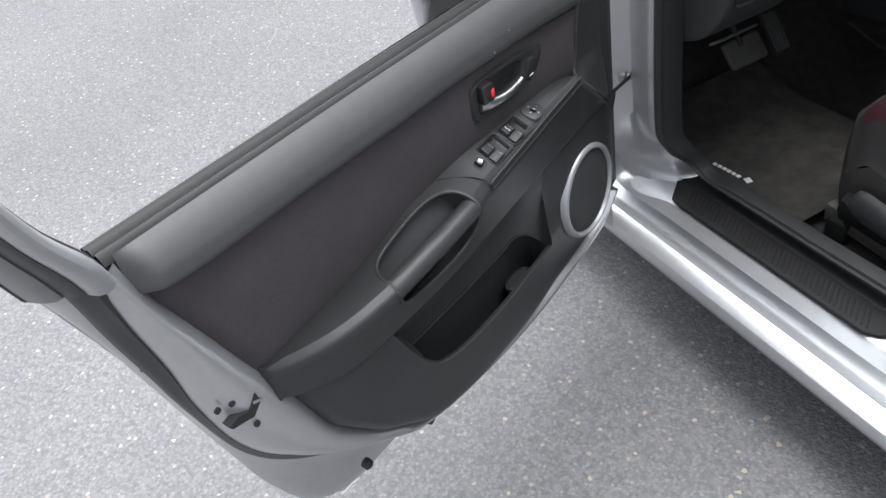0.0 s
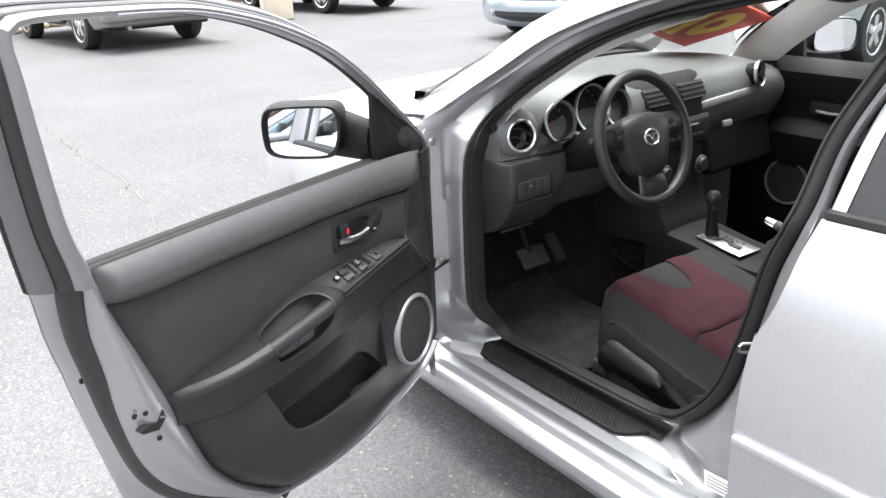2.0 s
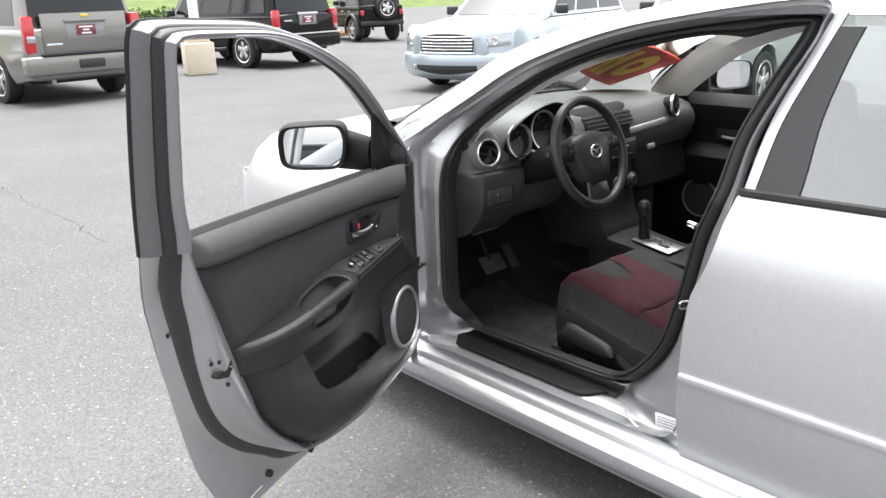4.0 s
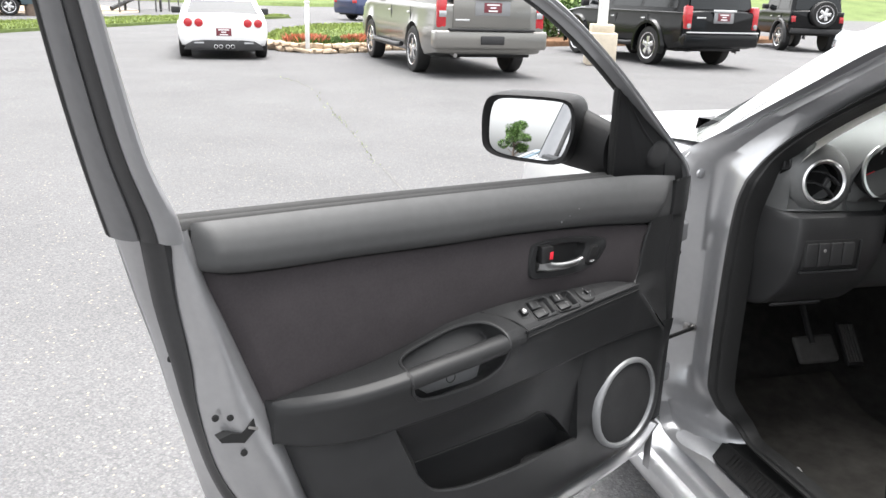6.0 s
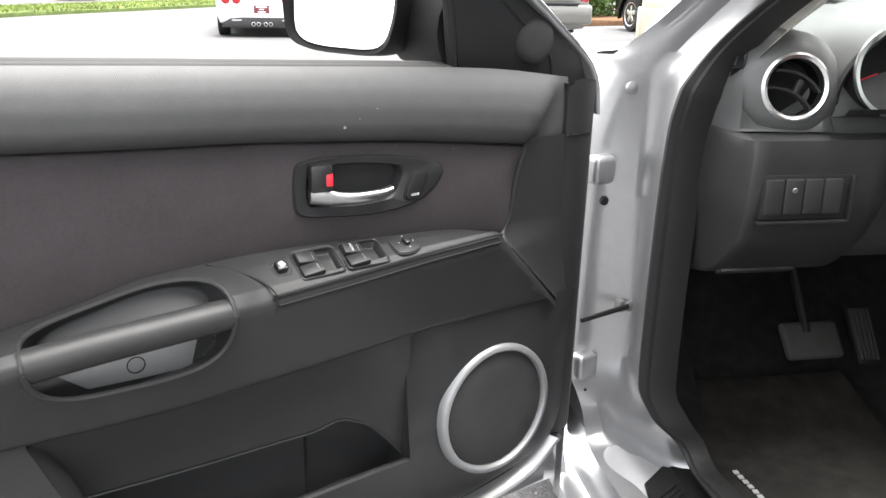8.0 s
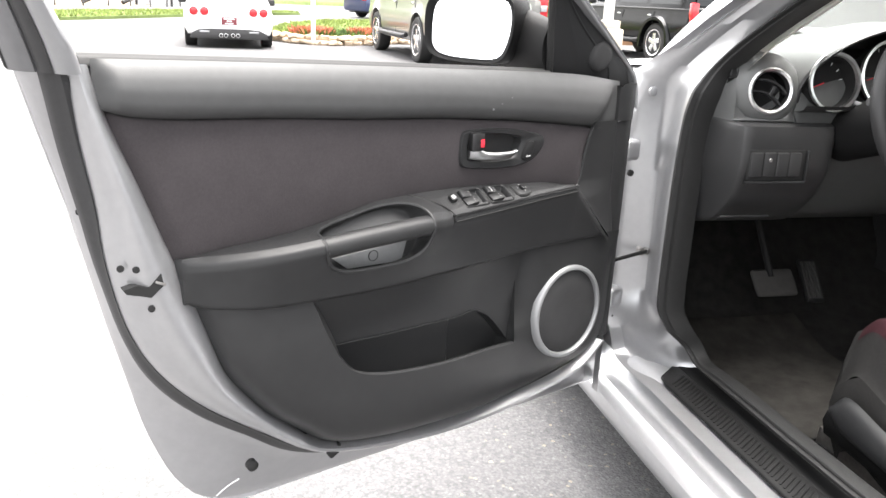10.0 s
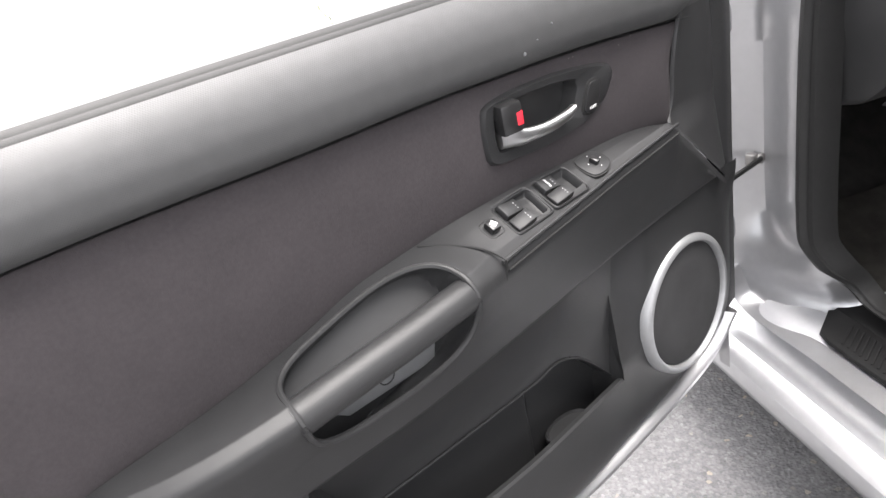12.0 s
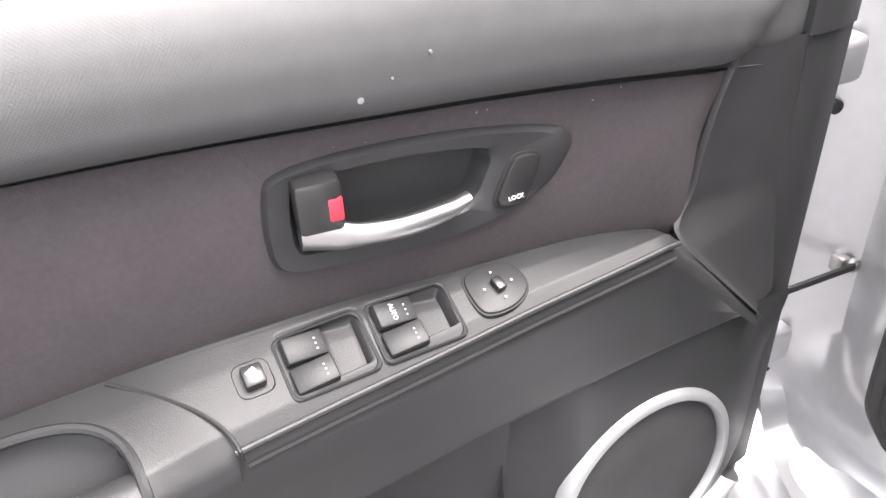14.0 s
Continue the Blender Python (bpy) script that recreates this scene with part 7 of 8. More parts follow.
def front_end(v, paint, yf, hw, zg, wg, hg, lamps, slots=0, bars=0):
    """A bowed nose with grille, swept headlamps, turn lamps and lower intake."""
    prof = ((-0.56, -0.10), (-0.50, 0.02), (-0.40, 0.075), (-0.26, 0.095), (-0.19, 0.080), (-0.16, 0.030), (0.0, 0.015), (0.14, -0.015), (0.20, -0.06), (0.26, -0.16))
    P = lambda x, dz, d=0.0: (x, yf + 0.02 - 0.40 * abs(x / hw) ** 2.4 + d + ip(dz, *prof), zg + dz)

    def patch(name, x0, x1, z0, z1, d, material, parent, label="", nz=5):
        """A piece of the nose between two sides; z0 and z1 are heights as functions of x, counted from the grille's middle."""
        return grid(name, [[P(x, z0(x) + (z1(x) - z0(x)) * t, d + 0.006 * math.sin(math.pi * t)) for t in np.linspace(0, 1, nz)] for x in np.linspace(x0, x1, 11)], material, parent, label=label)
    grid("front_bumper", [[P(x, dz) for dz in (-0.56, -0.50, -0.45, -0.40, -0.33, -0.26, -0.19, -0.16, -0.08, 0.0, 0.08, 0.14, 0.20, 0.26)] for x in np.linspace(-hw * 0.985, hw * 0.985, 31)], paint, v)
    gr = patch("grille", -wg / 2, wg / 2, lambda x: -hg * 0.5, lambda x: hg * 0.5 - 0.06 * abs(2 * x / wg) ** 3, 0.008, TRIMBLK, v, "chrome grille")
    edge = [P(x, -hg * 0.5, 0.014) for x in np.linspace(-wg / 2, wg / 2, 13)] + [P(x, hg * 0.5 - 0.06 * abs(2 * x / wg) ** 3, 0.014) for x in np.linspace(wg / 2, -wg / 2, 13)]
    tube("grille_rim", edge, 0.014, CHROME if bars else paint, gr, 6, True)
    for k in range(bars):
        dz = -hg * 0.40 + (k + 0.5) * hg * 0.80 / bars
        grid("grille_bar", [[P(x, dz + h, d) for h, d in ((-0.012, 0.012), (0.0, 0.026), (0.012, 0.012))] for x in np.linspace(-wg * 0.47, wg * 0.47, 11)], CHROME, gr)
    for k in range(slots):
        x = -wg * 0.44 + (k + 0.5) * wg * 0.88 / slots
        grid("grille_post", [[P(x + h + wg * 0.44 / slots, dz, 0.018) for h in (-wg * 0.16 / slots, wg * 0.16 / slots)] for dz in np.linspace(-hg * 0.45, hg * 0.40, 5)], paint, gr)
    x0, x1 = wg / 2 + 0.05, wg / 2 + 0.05 + lamps[0]
    for s in (-1, 1):
        lo = lambda x: -lamps[1] * 0.45 + 0.25 * lamps[1] * (abs(x) - x0) / (x1 - x0)
        hi = lambda x: lamps[1] * (0.35 + 0.35 * math.sin(math.pi * 0.5 * (abs(x) - x0) / (x1 - x0)))
        hl = patch("headlamp", s * x0, s * x1, lo, hi, 0.012, LAMPWHITE, v, "clear headlamp")
        for q in (0.25, 0.52):
            c = Vector(P(s * (x0 + (x1 - x0) * q), 0.02, 0.016))
            lathe("lamp_bowl", [(0.06, 0), (0.055, 0.012), (0.03, 0.004), (0.0, 0.008)], Matrix.Translation(c) @ pose(0, 0, 0, -90, 0, -s * 20), ALLOY, hl, 18)
        if slots:
            patch("turn_lamp", s * (x1 - 0.10), s * x1, lambda x: -0.03, lambda x: 0.06, 0.020, AMBER, v, "amber turn lamp")
        c = Vector(P(s * (wg / 2 + 0.14), -0.37, 0.004))
        lathe("fog_lamp", [(0.05, 0), (0.045, 0.02), (0, 0.02)], Matrix.Translation(c) @ pose(0, 0, 0, -90, 0, -s * 20), LAMPWHITE, v, 16)
    patch("air_intake", -wg * 0.56, wg * 0.56, lambda x: -0.47 + 0.05 * abs(2 * x / wg) ** 2, lambda x: -0.33, 0.004, TRIMBLK, v, "black lower intake")
    patch("intake_slat", -wg * 0.50, wg * 0.50, lambda x: -0.405, lambda x: -0.385, 0.012, DARK, v)


paci = vehicle("pale silver-blue crossover facing the lot", PALE, pose(10.92, 7.95, 0, 0, 0, 104), 5.05, 2.01, 2.95, 1.05, 0.27, (1.10, 1.12), 1.70, (2.55, 1.75, -0.75, -1.0), 0.36, 1.08, "car", 0.32, 0.06, 0.1)
front_end(paci, PALE, 4.09, 1.0, 0.77, 0.98, 0.29, (0.42, 0.20), 0, 5)
gc = vehicle("pale grey-green SUV facing the lot", SAGE, pose(10.5, 3.5, 0, 0, 0, 96), 4.75, 1.87, 2.78, 1.0, 0.38, (1.14, 1.14), 1.75, (2.5, 1.9, -0.85, -1.0), 0.37, 1.10, "suv", 0.28, 0.03, 0.5)
front_end(gc, SAGE, 3.84, 0.93, 0.92, 0.74, 0.26, (0.30, 0.20), 7, 0)
sed = vehicle("navy blue sedan on the road behind the lot", NAVY, pose(4.6, 35.2, 0, 0, 0, -60), 4.7, 1.8, 2.75, 0.95, 0.24, (0.92, 0.98), 1.44, (2.15, 1.25, -0.2, -0.75), 0.32, 0.9, "car", 0.16, 0.06)
for s in (-1, 1):
    box("tail_lamp", (0.26, 0.10, 0.14), pose(s * 0.68, -0.97, 0.80, 0, 0, s * 10), LAMPRED, sed, 0.03, "red tail lamp")
pick = vehicle("slate blue pickup truck parked behind a wire fence", STEELB, pose(-12.2, 31.2, 0, 0, 0, -78), 5.4, 1.85, 3.3, 1.15, 0.38, (0.98, 0.99), 1.58, (2.65, 2.10, 0.75, 0.65), 0.34, 0.96, "pickup truck", 0.12, 0.03, 0.6)
for x, y, p, l in ((-13.5, 34.5, WHITEP, "white sedan parked behind the fence"), (-15.5, 31.0, REDP, "red car parked far behind the lot")):
    vehicle(l, p, pose(x, y, 0, 0, 0, -80), 4.7, 1.8, 2.75, 0.95, 0.24, (0.92, 0.98), 1.44, (2.15, 1.25, -0.2, -0.75), 0.32, 0.9)
# row of vehicles beside the camera, met in the door mirror
row_specs = [(-4.6 - 2.8 * k, -6.4 - 1.2 * k, p, l, 23) for k, (p, l) in enumerate(((PALE, "silver-blue sedan in a row of parked cars"), (BLACK, "black sedan in a row of parked cars"), (STEELB, "slate blue sedan in a row of parked cars"), (REDP, "red sedan in a row of parked cars"), (WHITEP, "white sedan in a row of parked cars"), (STEELB, "slate blue sedan at the end of a row")))]
for x, y, p, l, a in row_specs:
    vehicle(l, p, pose(x, y, 0, 0, 0, a), 4.7, 1.82, 2.75, 0.98, 0.24, (0.95, 1.0), 1.47, (2.15, 1.25, -0.25, -0.8), 0.34, 0.92)

# ---- lot furniture and edges ----
CONC = mat("cream_painted_concrete", (0.60, 0.53, 0.42), 0.8, 0, 25, 0.10, 0.3, 120)
CONC2 = mat("pale_concrete", (0.42, 0.41, 0.38), 0.85, 0, 25, 0.15, 0.4, 120)
POLE = mat("white_painted_steel", (0.75, 0.74, 0.72), 0.45, 0, 30, 0.08)
post = tagged(new("light_post"), "white steel light post on a cream concrete base", "light post")
post.matrix_basis = pose(6.38, 14.05, 0, 0, 0, -17)
box("base", (0.60, 0.60, 0.66), pose(0, 0, 0.33), CONC, post, 0.03, "cream painted concrete base", 3)
box("plinth", (0.46, 0.46, 0.16), pose(0, 0, 0.74), CONC, post, 0.02)
tube("pole", [(0, 0, 0.80), (0, 0, 4.0), (0, 0, 8.0)], [0.105, 0.095, 0.08], POLE, post, 20)
box("lamp_head", (0.35, 0.7, 0.16), pose(0, 0.4, 8.0), POLE, post, 0.03)
wp = tagged(new("marker_post"), "slim white marker post at the planted island", "post")
wp.matrix_basis = pose(0.50, 15.95, 0)
box("shaft", (0.09, 0.09, 1.02), pose(0, 0, 0.51), POLE, wp, 0.006)
box("cap", (0.11, 0.11, 0.05), pose(0, 0, 1.045), POLE, wp, 0.01)

GRASSM = mat("lawn_ground", (0.092, 0.122, 0.043), 0.95, 0, 6, 0.35, 0.6, 60, spec=0.1)
BLADE = mat("grass_blades", (0.19, 0.24, 0.07), 0.8, 0, 3, 0.35, spec=0.15, island=0.45)
MULCH = mat("brown_mulch", (0.13, 0.075, 0.045), 0.95, 0, 14, 0.4, 0.8, 90, spec=0.1)
STONE = mat("tan_edge_stone", (0.42, 0.33, 0.24), 0.85, 0, 12, 0.3, 0.6, 60, island=0.35)
FLOWER = mat("red_flowers", (0.42, 0.13, 0.07), 0.7, 0, 20, 0.3, island=0.4)
LEAF = mat("shrub_leaves", (0.06, 0.11, 0.025), 0.6, 0, 8, 0.35, spec=0.25, island=0.5)
BARK = mat("bark", (0.12, 0.09, 0.07), 0.9, 0, 12, 0.3, 0.8, 50)


def lawn(name, outline, z, material, label, cat="lawn"):
    """A slightly raised bed with sloping edges."""
    c = np.mean(outline, axis=0)
    o = spline([tuple(p) for p in outline], 60, True)
    rows = [[(x, y, 0.0) for x, y in o], [(c[0] + (x - c[0]) * 0.985, c[1] + (y - c[1]) * 0.985, z * 0.8) for x, y in o], [(c[0] + (x - c[0]) * 0.95, c[1] + (y - c[1]) * 0.95, z) for x, y in o], [(c[0] + (x - c[0]) * 0.5, c[1] + (y - c[1]) * 0.5, z + 0.03) for x, y in o], [(c[0], c[1], z + 0.04) for x, y in o]]
    return tagged(grid(name, rows, material, None, wrap_j=True), label, cat, kind="structure")


isle = [(-0.25, 17.6), (-0.05, 16.6), (0.6, 16.15), (1.4, 16.4), (2.2, 17.2), (4.6, 18.6), (6.5, 21.5), (7.2, 26), (4.2, 28.8), (1.6, 26.4), (0.2, 22.5), (-0.3, 19.5)]
lawn("lawn_island", isle, 0.14, GRASSM, "raised green lawn island edged with stones", "lawn")
strip = [(-8.6, 16.6), (-6.8, 20.6), (-5.2, 23.6), (-3.3, 27.4), (-1.2, 31.5), (1.4, 35.4), (1.0, 36.2), (-1.8, 33.6), (-4.3, 30.6), (-6.6, 26.6), (-8.2, 23.2), (-9.6, 19.0)]
lawn("lawn_strip", strip, 0.10, GRASSM, "long green verge between lot and road", "lawn")
far_lawn = [(-8.0, 62.0), (0.0, 57.0), (5.5, 58.5), (14, 66), (40, 82), (30, 112), (-10, 112), (-16, 80)]
lawn("lawn_far", far_lawn, 0.25, GRASSM, "green lawn beyond the road", "lawn")
lawn("gravel_yard", [(-30, 26), (-12, 28.2), (-8.8, 32.0), (-5.2, 37.6), (-7, 44), (-16, 60), (-40, 50)], 0.05, mat("tan_gravel", (0.27, 0.21, 0.15), 0.95, 0, 8, 0.25, 0.5, 60), "tan gravel yard behind the fence", "gravel")
lawn("mulch_bed", [(6.5, 47.5), (9, 48.0), (13, 52), (17, 58), (14, 62), (9, 57), (7, 52)], 0.6, MULCH, "brown mulch bed with clipped shrubs", "mulch bed")
lawn("mulch_edge", [(5.0, 18.2), (7.5, 19.6), (11.5, 21.0), (18, 24), (18, 26), (12, 24.6), (7.6, 23.2), (5.6, 21)], 0.16, MULCH, "brown mulch bed below the hedge", "mulch bed")


def blades(name, inside, n, h, material, label, cat, w=0.012, z0=0.10):
    """Upright bent blades scattered inside an outline."""
    rng = np.random.RandomState(len(name) * 7 + n)
    P = np.array(inside)
    lo, hi = P.min(0), P.max(0)
    V, F = [], []
    k = 0
    while k < n:
        x, y = lo + (hi - lo) * rng.rand(2)
        cnt = False
        j = len(P) - 1
        for i in range(len(P)):
            if (P[i][1] > y) != (P[j][1] > y) and x < (P[j][0] - P[i][0]) * (y - P[i][1]) / (P[j][1] - P[i][1]) + P[i][0]:
                cnt = not cnt
            j = i
        if not cnt:
            continue
        a, l = rng.rand() * 6.28, h * (0.5 + rng.rand())
        dx, dy = math.cos(a) * w, math.sin(a) * w
        bx, by = rng.randn(2) * l * 0.35
        i0 = len(V)
        V += [(x - dx, y - dy, z0), (x + dx, y + dy, z0), (x + dx * 0.6 + bx * 0.4, y + dy * 0.6 + by * 0.4, z0 + l * 0.6), (x + bx, y + by, z0 + l)]
        F += [(i0, i0 + 1, i0 + 2), (i0, i0 + 2, i0 + 3)]
        k += 1
    me = bpy.data.meshes.new(name)
    me.from_pydata(V, [], F)
    return tagged(obj(name, me, material, None, False), label, cat, kind="stuff")


blades("grass", isle, 16000, 0.07, BLADE, "short green grass on the island", "grass", 0.02, 0.13)
blades("grass", strip, 16000, 0.07, BLADE, "short green grass on the verge", "grass", 0.02, 0.09)
# stone edging of the island: rough flat stones, each one its own piece
rng = np.random.RandomState(5)
edging = tagged(new("stone_edging"), "low edging of rough tan stones round the island", "edging", kind="structure")
eo = spline([(-0.25, 17.3), (0.02, 16.45), (0.6, 16.02), (1.4, 16.25), (2.15, 17.0), (2.9, 17.5)], 26)
stone_meshes = []
for k in range(5):
    bm = box_bm((1, 1, 1), None, 0.18, 2)
    for vv in bm.verts:
        vv.co += Vector(rng.randn(3) * 0.06)
    me = bpy.data.meshes.new("stone")
    bm.to_mesh(me)
    bm.free()
    me.materials.append(STONE)
    me.polygons.foreach_set("use_smooth", [True] * len(me.polygons))
    stone_meshes.append(me)
for layer in range(2):
    for x, y in eo:
        st = new("stone", stone_meshes[rng.randint(5)])
        st.parent = edging
        st.matrix_basis = Matrix.LocRotScale((x + rng.randn() * 0.04, y + 0.10 * layer + rng.randn() * 0.04, 0.05 + 0.085 * layer), Euler((rng.randn() * 0.12, rng.randn() * 0.12, rng.rand() * 3)), (0.26 + 0.14 * rng.rand(), 0.20, 0.085 + 0.03 * rng.rand()))
blades("flower_bed", [(0.0, 16.9), (0.5, 16.3), (0.95, 16.35), (0.9, 17.0)], 900, 0.16, FLOWER, "red bedding flowers behind the stones", "flowers", 0.03, 0.15)
blades("flower_bed", [(1.3, 16.6), (1.9, 16.9), (2.3, 17.4), (1.6, 17.3)], 900, 0.16, FLOWER, "red bedding flowers behind the stones", "flowers", 0.03, 0.15)
blades("flower_leaves", [(0.0, 16.9), (0.5, 16.2), (1.4, 16.4), (2.3, 17.2), (1.6, 17.5)], 1600, 0.14, LEAF, "green leaves of the bedding plants", "plants", 0.025, 0.13)


def clump(n, r, seed, flat=0.8, leaf=0.05):
    rng = np.random.RandomState(seed)
    V, F = [], []
    for _ in range(n):
        d = rng.randn(3)
        d /= np.linalg.norm(d)
        p = d * r * (0.72 + 0.33 * rng.rand()) * (1 + 0.12 * math.sin(5 * d[0] + seed) * math.cos(4 * d[1]))
        p[2] *= flat
        a, b = rng.randn(3), rng.randn(3)
        a = a / np.linalg.norm(a) * leaf
        b = np.cross(a, b)
        b = b / np.linalg.norm(b) * leaf * 0.5
        i = len(V)
        V += [p - a, p - b, p + a, p + b]
        F.append((i, i + 1, i + 2, i + 3))
    me = bpy.data.meshes.new("leaves")
    me.from_pydata([tuple(v) for v in V], [], F)
    return me


def shrub(label, x, y, r, seed, cat="shrub"):
    s = tagged(new("shrub"), label, cat, "clipped shrubs")
    s.matrix_basis = pose(x, y, 0)
    me = clump(1500, r, seed, 0.85, 0.07)
    me.transform(Matrix.Translation((0, 0, r * 0.75 + 0.12)))
    obj("leaves", me, LEAF, s, False)
    for k in range(4):
        a = k * 1.6 + seed
        tube("stem", [(0, 0, 0.0), (0.2 * r * math.cos(a), 0.2 * r * math.sin(a), 0.4 * r), (0.6 * r * math.cos(a), 0.6 * r * math.sin(a), r)], [0.03, 0.025, 0.012], BARK, s, 6)
    return s


for k, (x, y, r) in enumerate(((9.0, 51.5, 0.8), (10.8, 52.5, 1.1), (13.2, 55.5, 1.0), (15.0, 58.0, 0.9))):
    shrub("clipped green shrub on the mulch bed", x, y, r, 30 + k)
for k in range(7):
    shrub("dense green hedge shrub at the lot edge", 6.2 + 1.05 * k, 20.4 + 0.42 * k, 0.72, 50 + k)


def tree(label, x, y, h, seed):
    t = tagged(new("tree"), label, "tree")
    t.matrix_basis = pose(x, y, 0)
    rng = np.random.RandomState(seed)
    tube("trunk", [(0, 0, 0), (0.05, 0.03, h * 0.3), (-0.05, 0.08, h * 0.6), (0.02, 0.0, h * 0.88)], [h * 0.035, h * 0.027, h * 0.016, 0.02], BARK, t, 10)
    verts, faces = [], []
    for k in range(16):
        z = h * (0.35 + 0.55 * rng.rand())
        a = rng.rand() * 6.28
        R = h * (0.12 + 0.20 * rng.rand()) * (1.15 - z / h * 0.6)
        tip = (R * math.cos(a), R * math.sin(a), z + 0.1 * h)
        tube("limb", [(0, 0, z - 0.08 * h), (tip[0] * 0.5, tip[1] * 0.5, z), tip], [0.05, 0.035, 0.012], BARK, t, 6)
        me = clump(420, h * 0.13 * (0.7 + 0.6 * rng.rand()), seed + k, 0.75, 0.10)
        i = len(verts)
        verts += [tuple(np.array(vv.co) + np.array(tip)) for vv in me.vertices]
        faces += [tuple(i + q for q in p.vertices) for p in me.polygons]
        bpy.data.meshes.remove(me)
    me = bpy.data.meshes.new("crown")
    me.from_pydata(verts, [], faces)
    obj("crown", me, LEAF, t, False)


tree("leafy green tree behind the row of cars", -118.0, -56.0, 6.0, 3)
tree("leafy green tree behind the row of cars", -150.0, -30.0, 8.0, 4)
tree("leafy green tree far behind the lot", -170.0, -52.0, 9.0, 5)
# wire fence with posts, rails and wires behind the road
WIRE = mat("dark_galvanised_wire", (0.10, 0.10, 0.10), 0.6, 0.6, 30, 0.2)
fence = tagged(new("wire_fence"), "dark wire fence along a gravel yard", "fence")
fp = spline([(-14.0, 27.6), (-8.3, 32.9), (-4.5, 38.7), (-3.0, 44)], 16)
for x, y in fp:
    tube("fence_post", [(x, y, 0), (x, y, 1.9)], 0.035, WIRE, fence, 8)
for z in (0.1, 0.5, 0.95, 1.4, 1.85):
    tube("fence_wire", [(x, y, z) for x, y in fp], 0.012, WIRE, fence, 5)
pole = tagged(new("utility_pole"), "brown wooden utility pole by the road", "pole")
tube("shaft", [(-8.2, 31.4, 0), (-8.2, 31.4, 5), (-8.2, 31.4, 9)], [0.17, 0.15, 0.12], BARK, pole, 14)
box("crossarm", (2.0, 0.10, 0.12), pose(-8.2, 31.4, 8.4), BARK, pole, 0.01)
ramp = tagged(new("loading_ramp"), "pair of black steel ramp beams behind the fence", "ramp")
for dx in (0, 1.4):
    tube("ramp_beam", [(-7.6 + dx, 36.0 + dx, 0.15), (-5.6 + dx, 38.2 + dx, 1.2)], 0.10, TRIMBLK, ramp, 8)
    tube("ramp_leg", [(-5.7 + dx, 38.1 + dx, 0), (-5.7 + dx, 38.1 + dx, 1.15)], 0.06, TRIMBLK, ramp, 8)
# low building and pennant sign behind the row of cars
bld = tagged(new("showroom_building"), "low white showroom building with a red band", "building")
BW = mat("white_render_wall", (0.72, 0.71, 0.68), 0.8, 0, 5, 0.08, 0.2, 40)
bld.matrix_basis = pose(-230, -96, 0, 0, 0, 22)
box("wall", (10, 34, 4.2), pose(0, 0, 2.1), BW, bld, 0.05)
box("roof", (10.6, 34.6, 0.35), pose(0, 0, 4.35), POLE, bld, 0.05)
box("red_band", (0.12, 34.2, 0.4), pose(5.06, 0, 3.9), REDP, bld, 0.02)
for k in range(8):
    wdw = box("window", (0.10, 2.6, 2.2), pose(5.03, -14.5 + 4.1 * k, 1.4), DGLASS, bld, 0.01)
    box("window_frame", (0.16, 0.10, 2.3), pose(5.06, -14.5 + 4.1 * k, 1.4), POLE, wdw, 0.01)
sign = tagged(new("pennant_pole"), "white pole with a red and white chequered banner", "sign")
sign.matrix_basis = pose(-41, -19.8, 0)
tube("shaft", [(0, 0, 0), (0, 0, 7.0)], [0.07, 0.05], POLE, sign, 10)
ban = box("banner", (0.03, 0.75, 2.6), pose(0, 0.45, 3.1), WHITE, sign, 0.002)
for i in range(5):
    for j in range(17):
        if (i + j) % 2 == 0:
            box("check", (0.04, 0.145, 0.145), pose(0, 0.15 + 0.15 * i, 1.9 + 0.15 * j), REDP, ban, 0)
silver_truck = vehicle("silver pickup truck parked across the road", PALE, pose(-70.0, -22.5, 0, 0, 0, 18), 5.6, 1.95, 3.5, 1.2, 0.42, (1.10, 1.12), 1.78, (2.75, 2.15, 0.75, 0.65), 0.37, 1.05, "pickup truck", 0.12, 0.03, 0.6)
hut = tagged(new("roadside_shop"), "small brick shop with a red hipped roof", "building")
hut.matrix_basis = pose(-190, -62, 0, 0, 0, 18)
box("wall", (9, 13, 3.0), pose(0, 0, 1.5), mat("tan_brick_wall", (0.34, 0.22, 0.16), 0.85, 0, 6, 0.2, 0.3, 40), hut, 0.03)
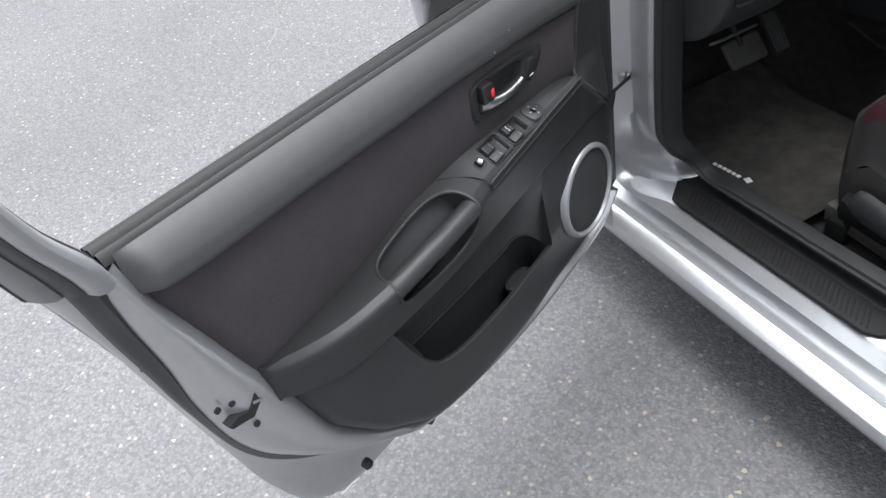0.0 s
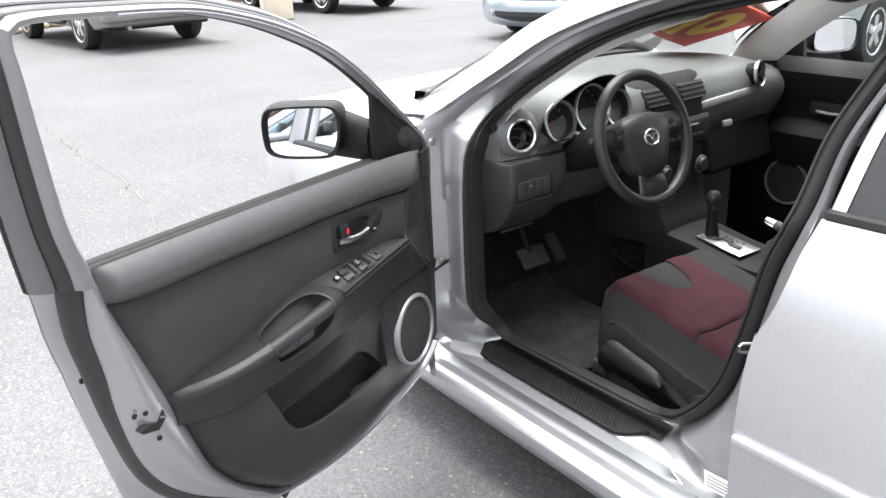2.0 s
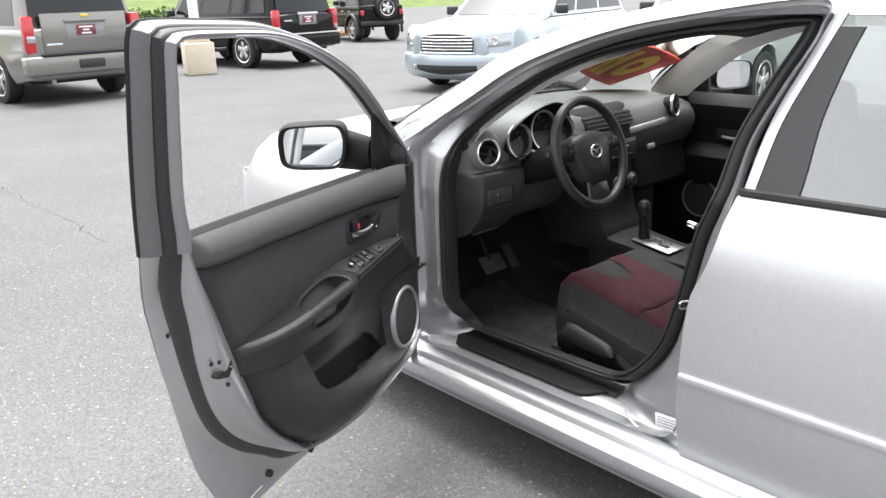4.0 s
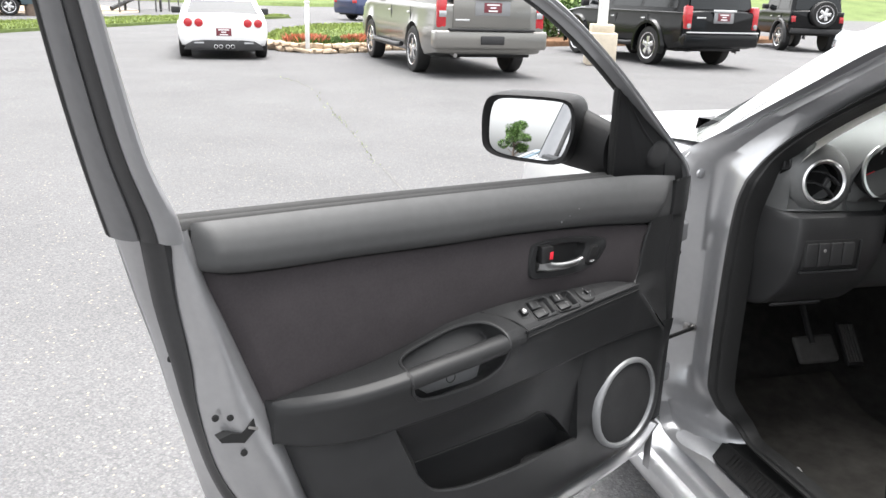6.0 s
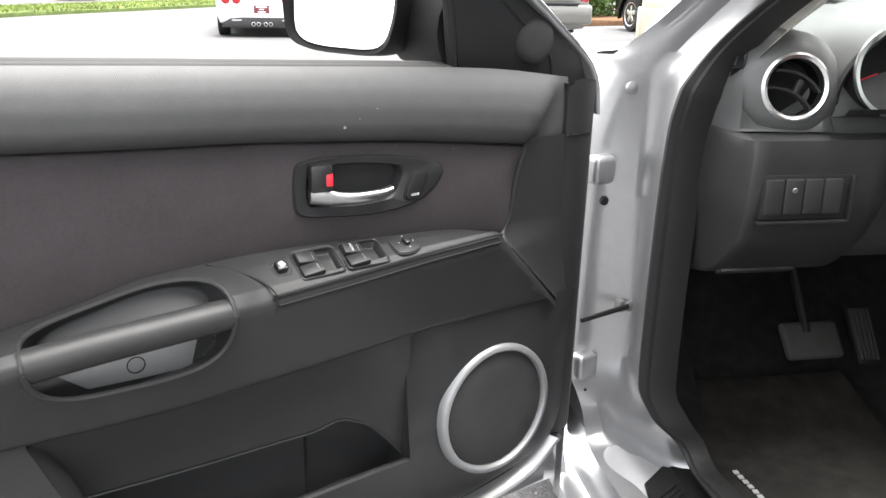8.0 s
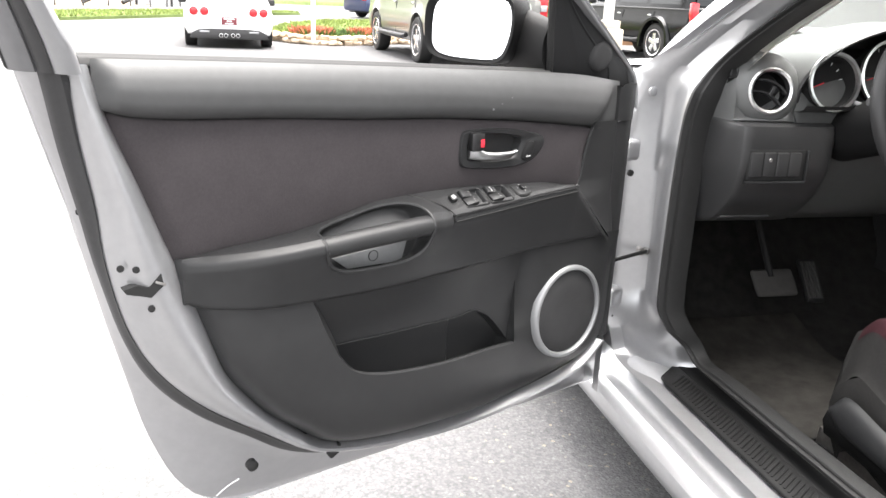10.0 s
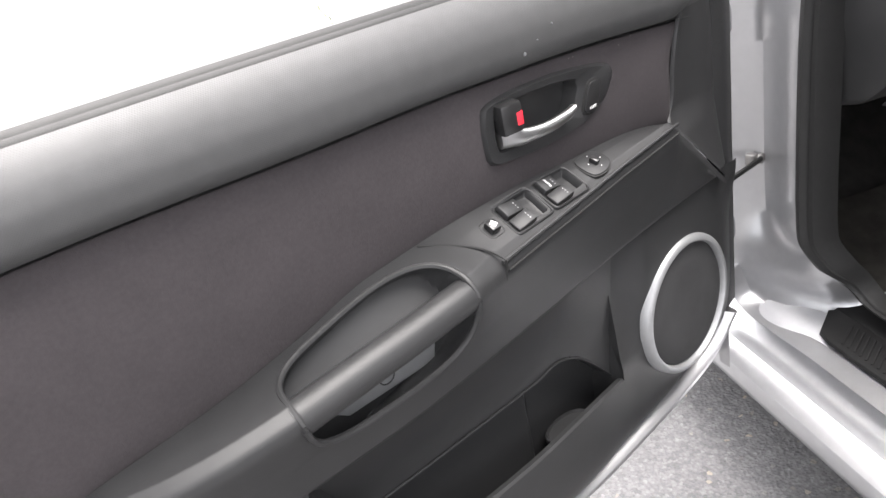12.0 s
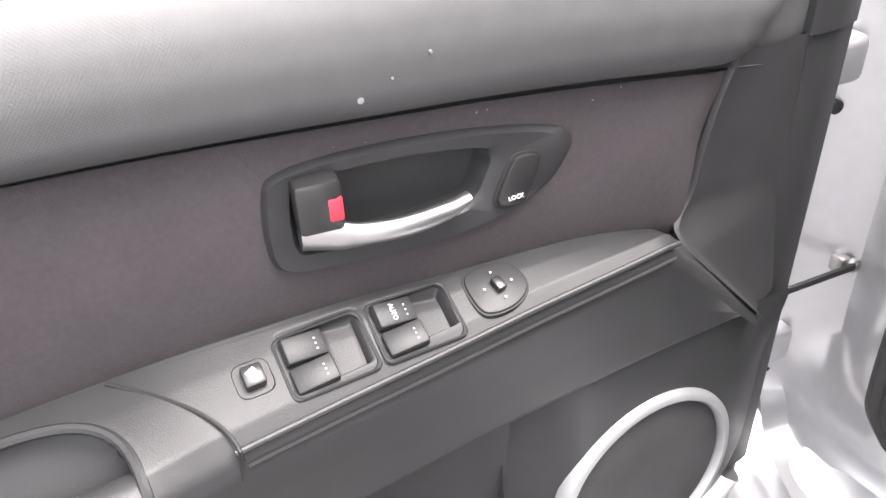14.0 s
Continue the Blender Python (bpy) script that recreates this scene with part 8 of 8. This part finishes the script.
prism("roof", [(-7.2, 0), (7.2, 0), (2.0, 2.4), (-2.0, 2.4)], -5.2, 5.2, Matrix(((0, 0, 1, 0), (1, 0, 0, 0), (0, 1, 0, 3.0), (0, 0, 0, 1))), REDP, hut, 0.02, "red hipped roof")
for k in range(3):
    box("window", (0.1, 2.0, 1.5), pose(4.52, -4.2 + 4.2 * k, 1.5), DGLASS, hut, 0.01)
tree("small green tree behind the row of cars", -80, -44, 5.6, 77)
# grass bank that closes the view behind the road
bank = grid("grass_bank", [[(x, y, z + 0.25 * math.sin(x * 0.11 + y * 0.07) * (z > 0.1)) for y, z in ((62, -0.02), (66, 0.3), (74, 1.4), (86, 2.8), (100, 3.6), (120, 3.9))] for x in np.linspace(-75, 110, 60)], GRASSM, None)
tagged(bank, "grassy bank behind the road", "lawn", kind="structure")
# crack across the lot, with a little grass in it
cr = spline([(-0.9, 12.4), (-0.35, 11.0), (-0.03, 9.9), (0.07, 6.6), (0.07, 4.9), (0.09, 3.9), (0.06, 2.9), (-0.3, 2.0)], 70)
rng = np.random.RandomState(9)
jit = cr + rng.randn(*cr.shape) * 0.02
grid("crack", [[(x - w, y, 0.0045), (x + w, y, 0.0045)] for (x, y), w in zip(jit, 0.001 + 0.003 * rng.rand(70))], mat("dark_crack", (0.135, 0.132, 0.12), 0.95, 0, 20, 0.3), None)
tagged(bpy.data.objects["crack"], "dark jagged crack across the asphalt", "crack", kind="structure")
V, F = [], []
for _ in range(70):
    x, y = jit[rng.randint(10, 66)]
    x, y = x + rng.randn() * 0.012, y + rng.randn() * 0.07
    a, l = rng.rand() * 6.28, 0.015 + 0.03 * rng.rand()
    i = len(V)
    V += [(x - 0.004 * math.cos(a), y - 0.004 * math.sin(a), 0.003), (x + 0.004 * math.cos(a), y + 0.004 * math.sin(a), 0.003), (x + rng.randn() * 0.015, y + rng.randn() * 0.015, l)]
    F.append((i, i + 1, i + 2))
me = bpy.data.meshes.new("crack_weeds")
me.from_pydata(V, [], F)
tagged(obj("crack_weeds", me, BLADE, None, False), "sparse weeds in the crack", "weeds", kind="stuff")
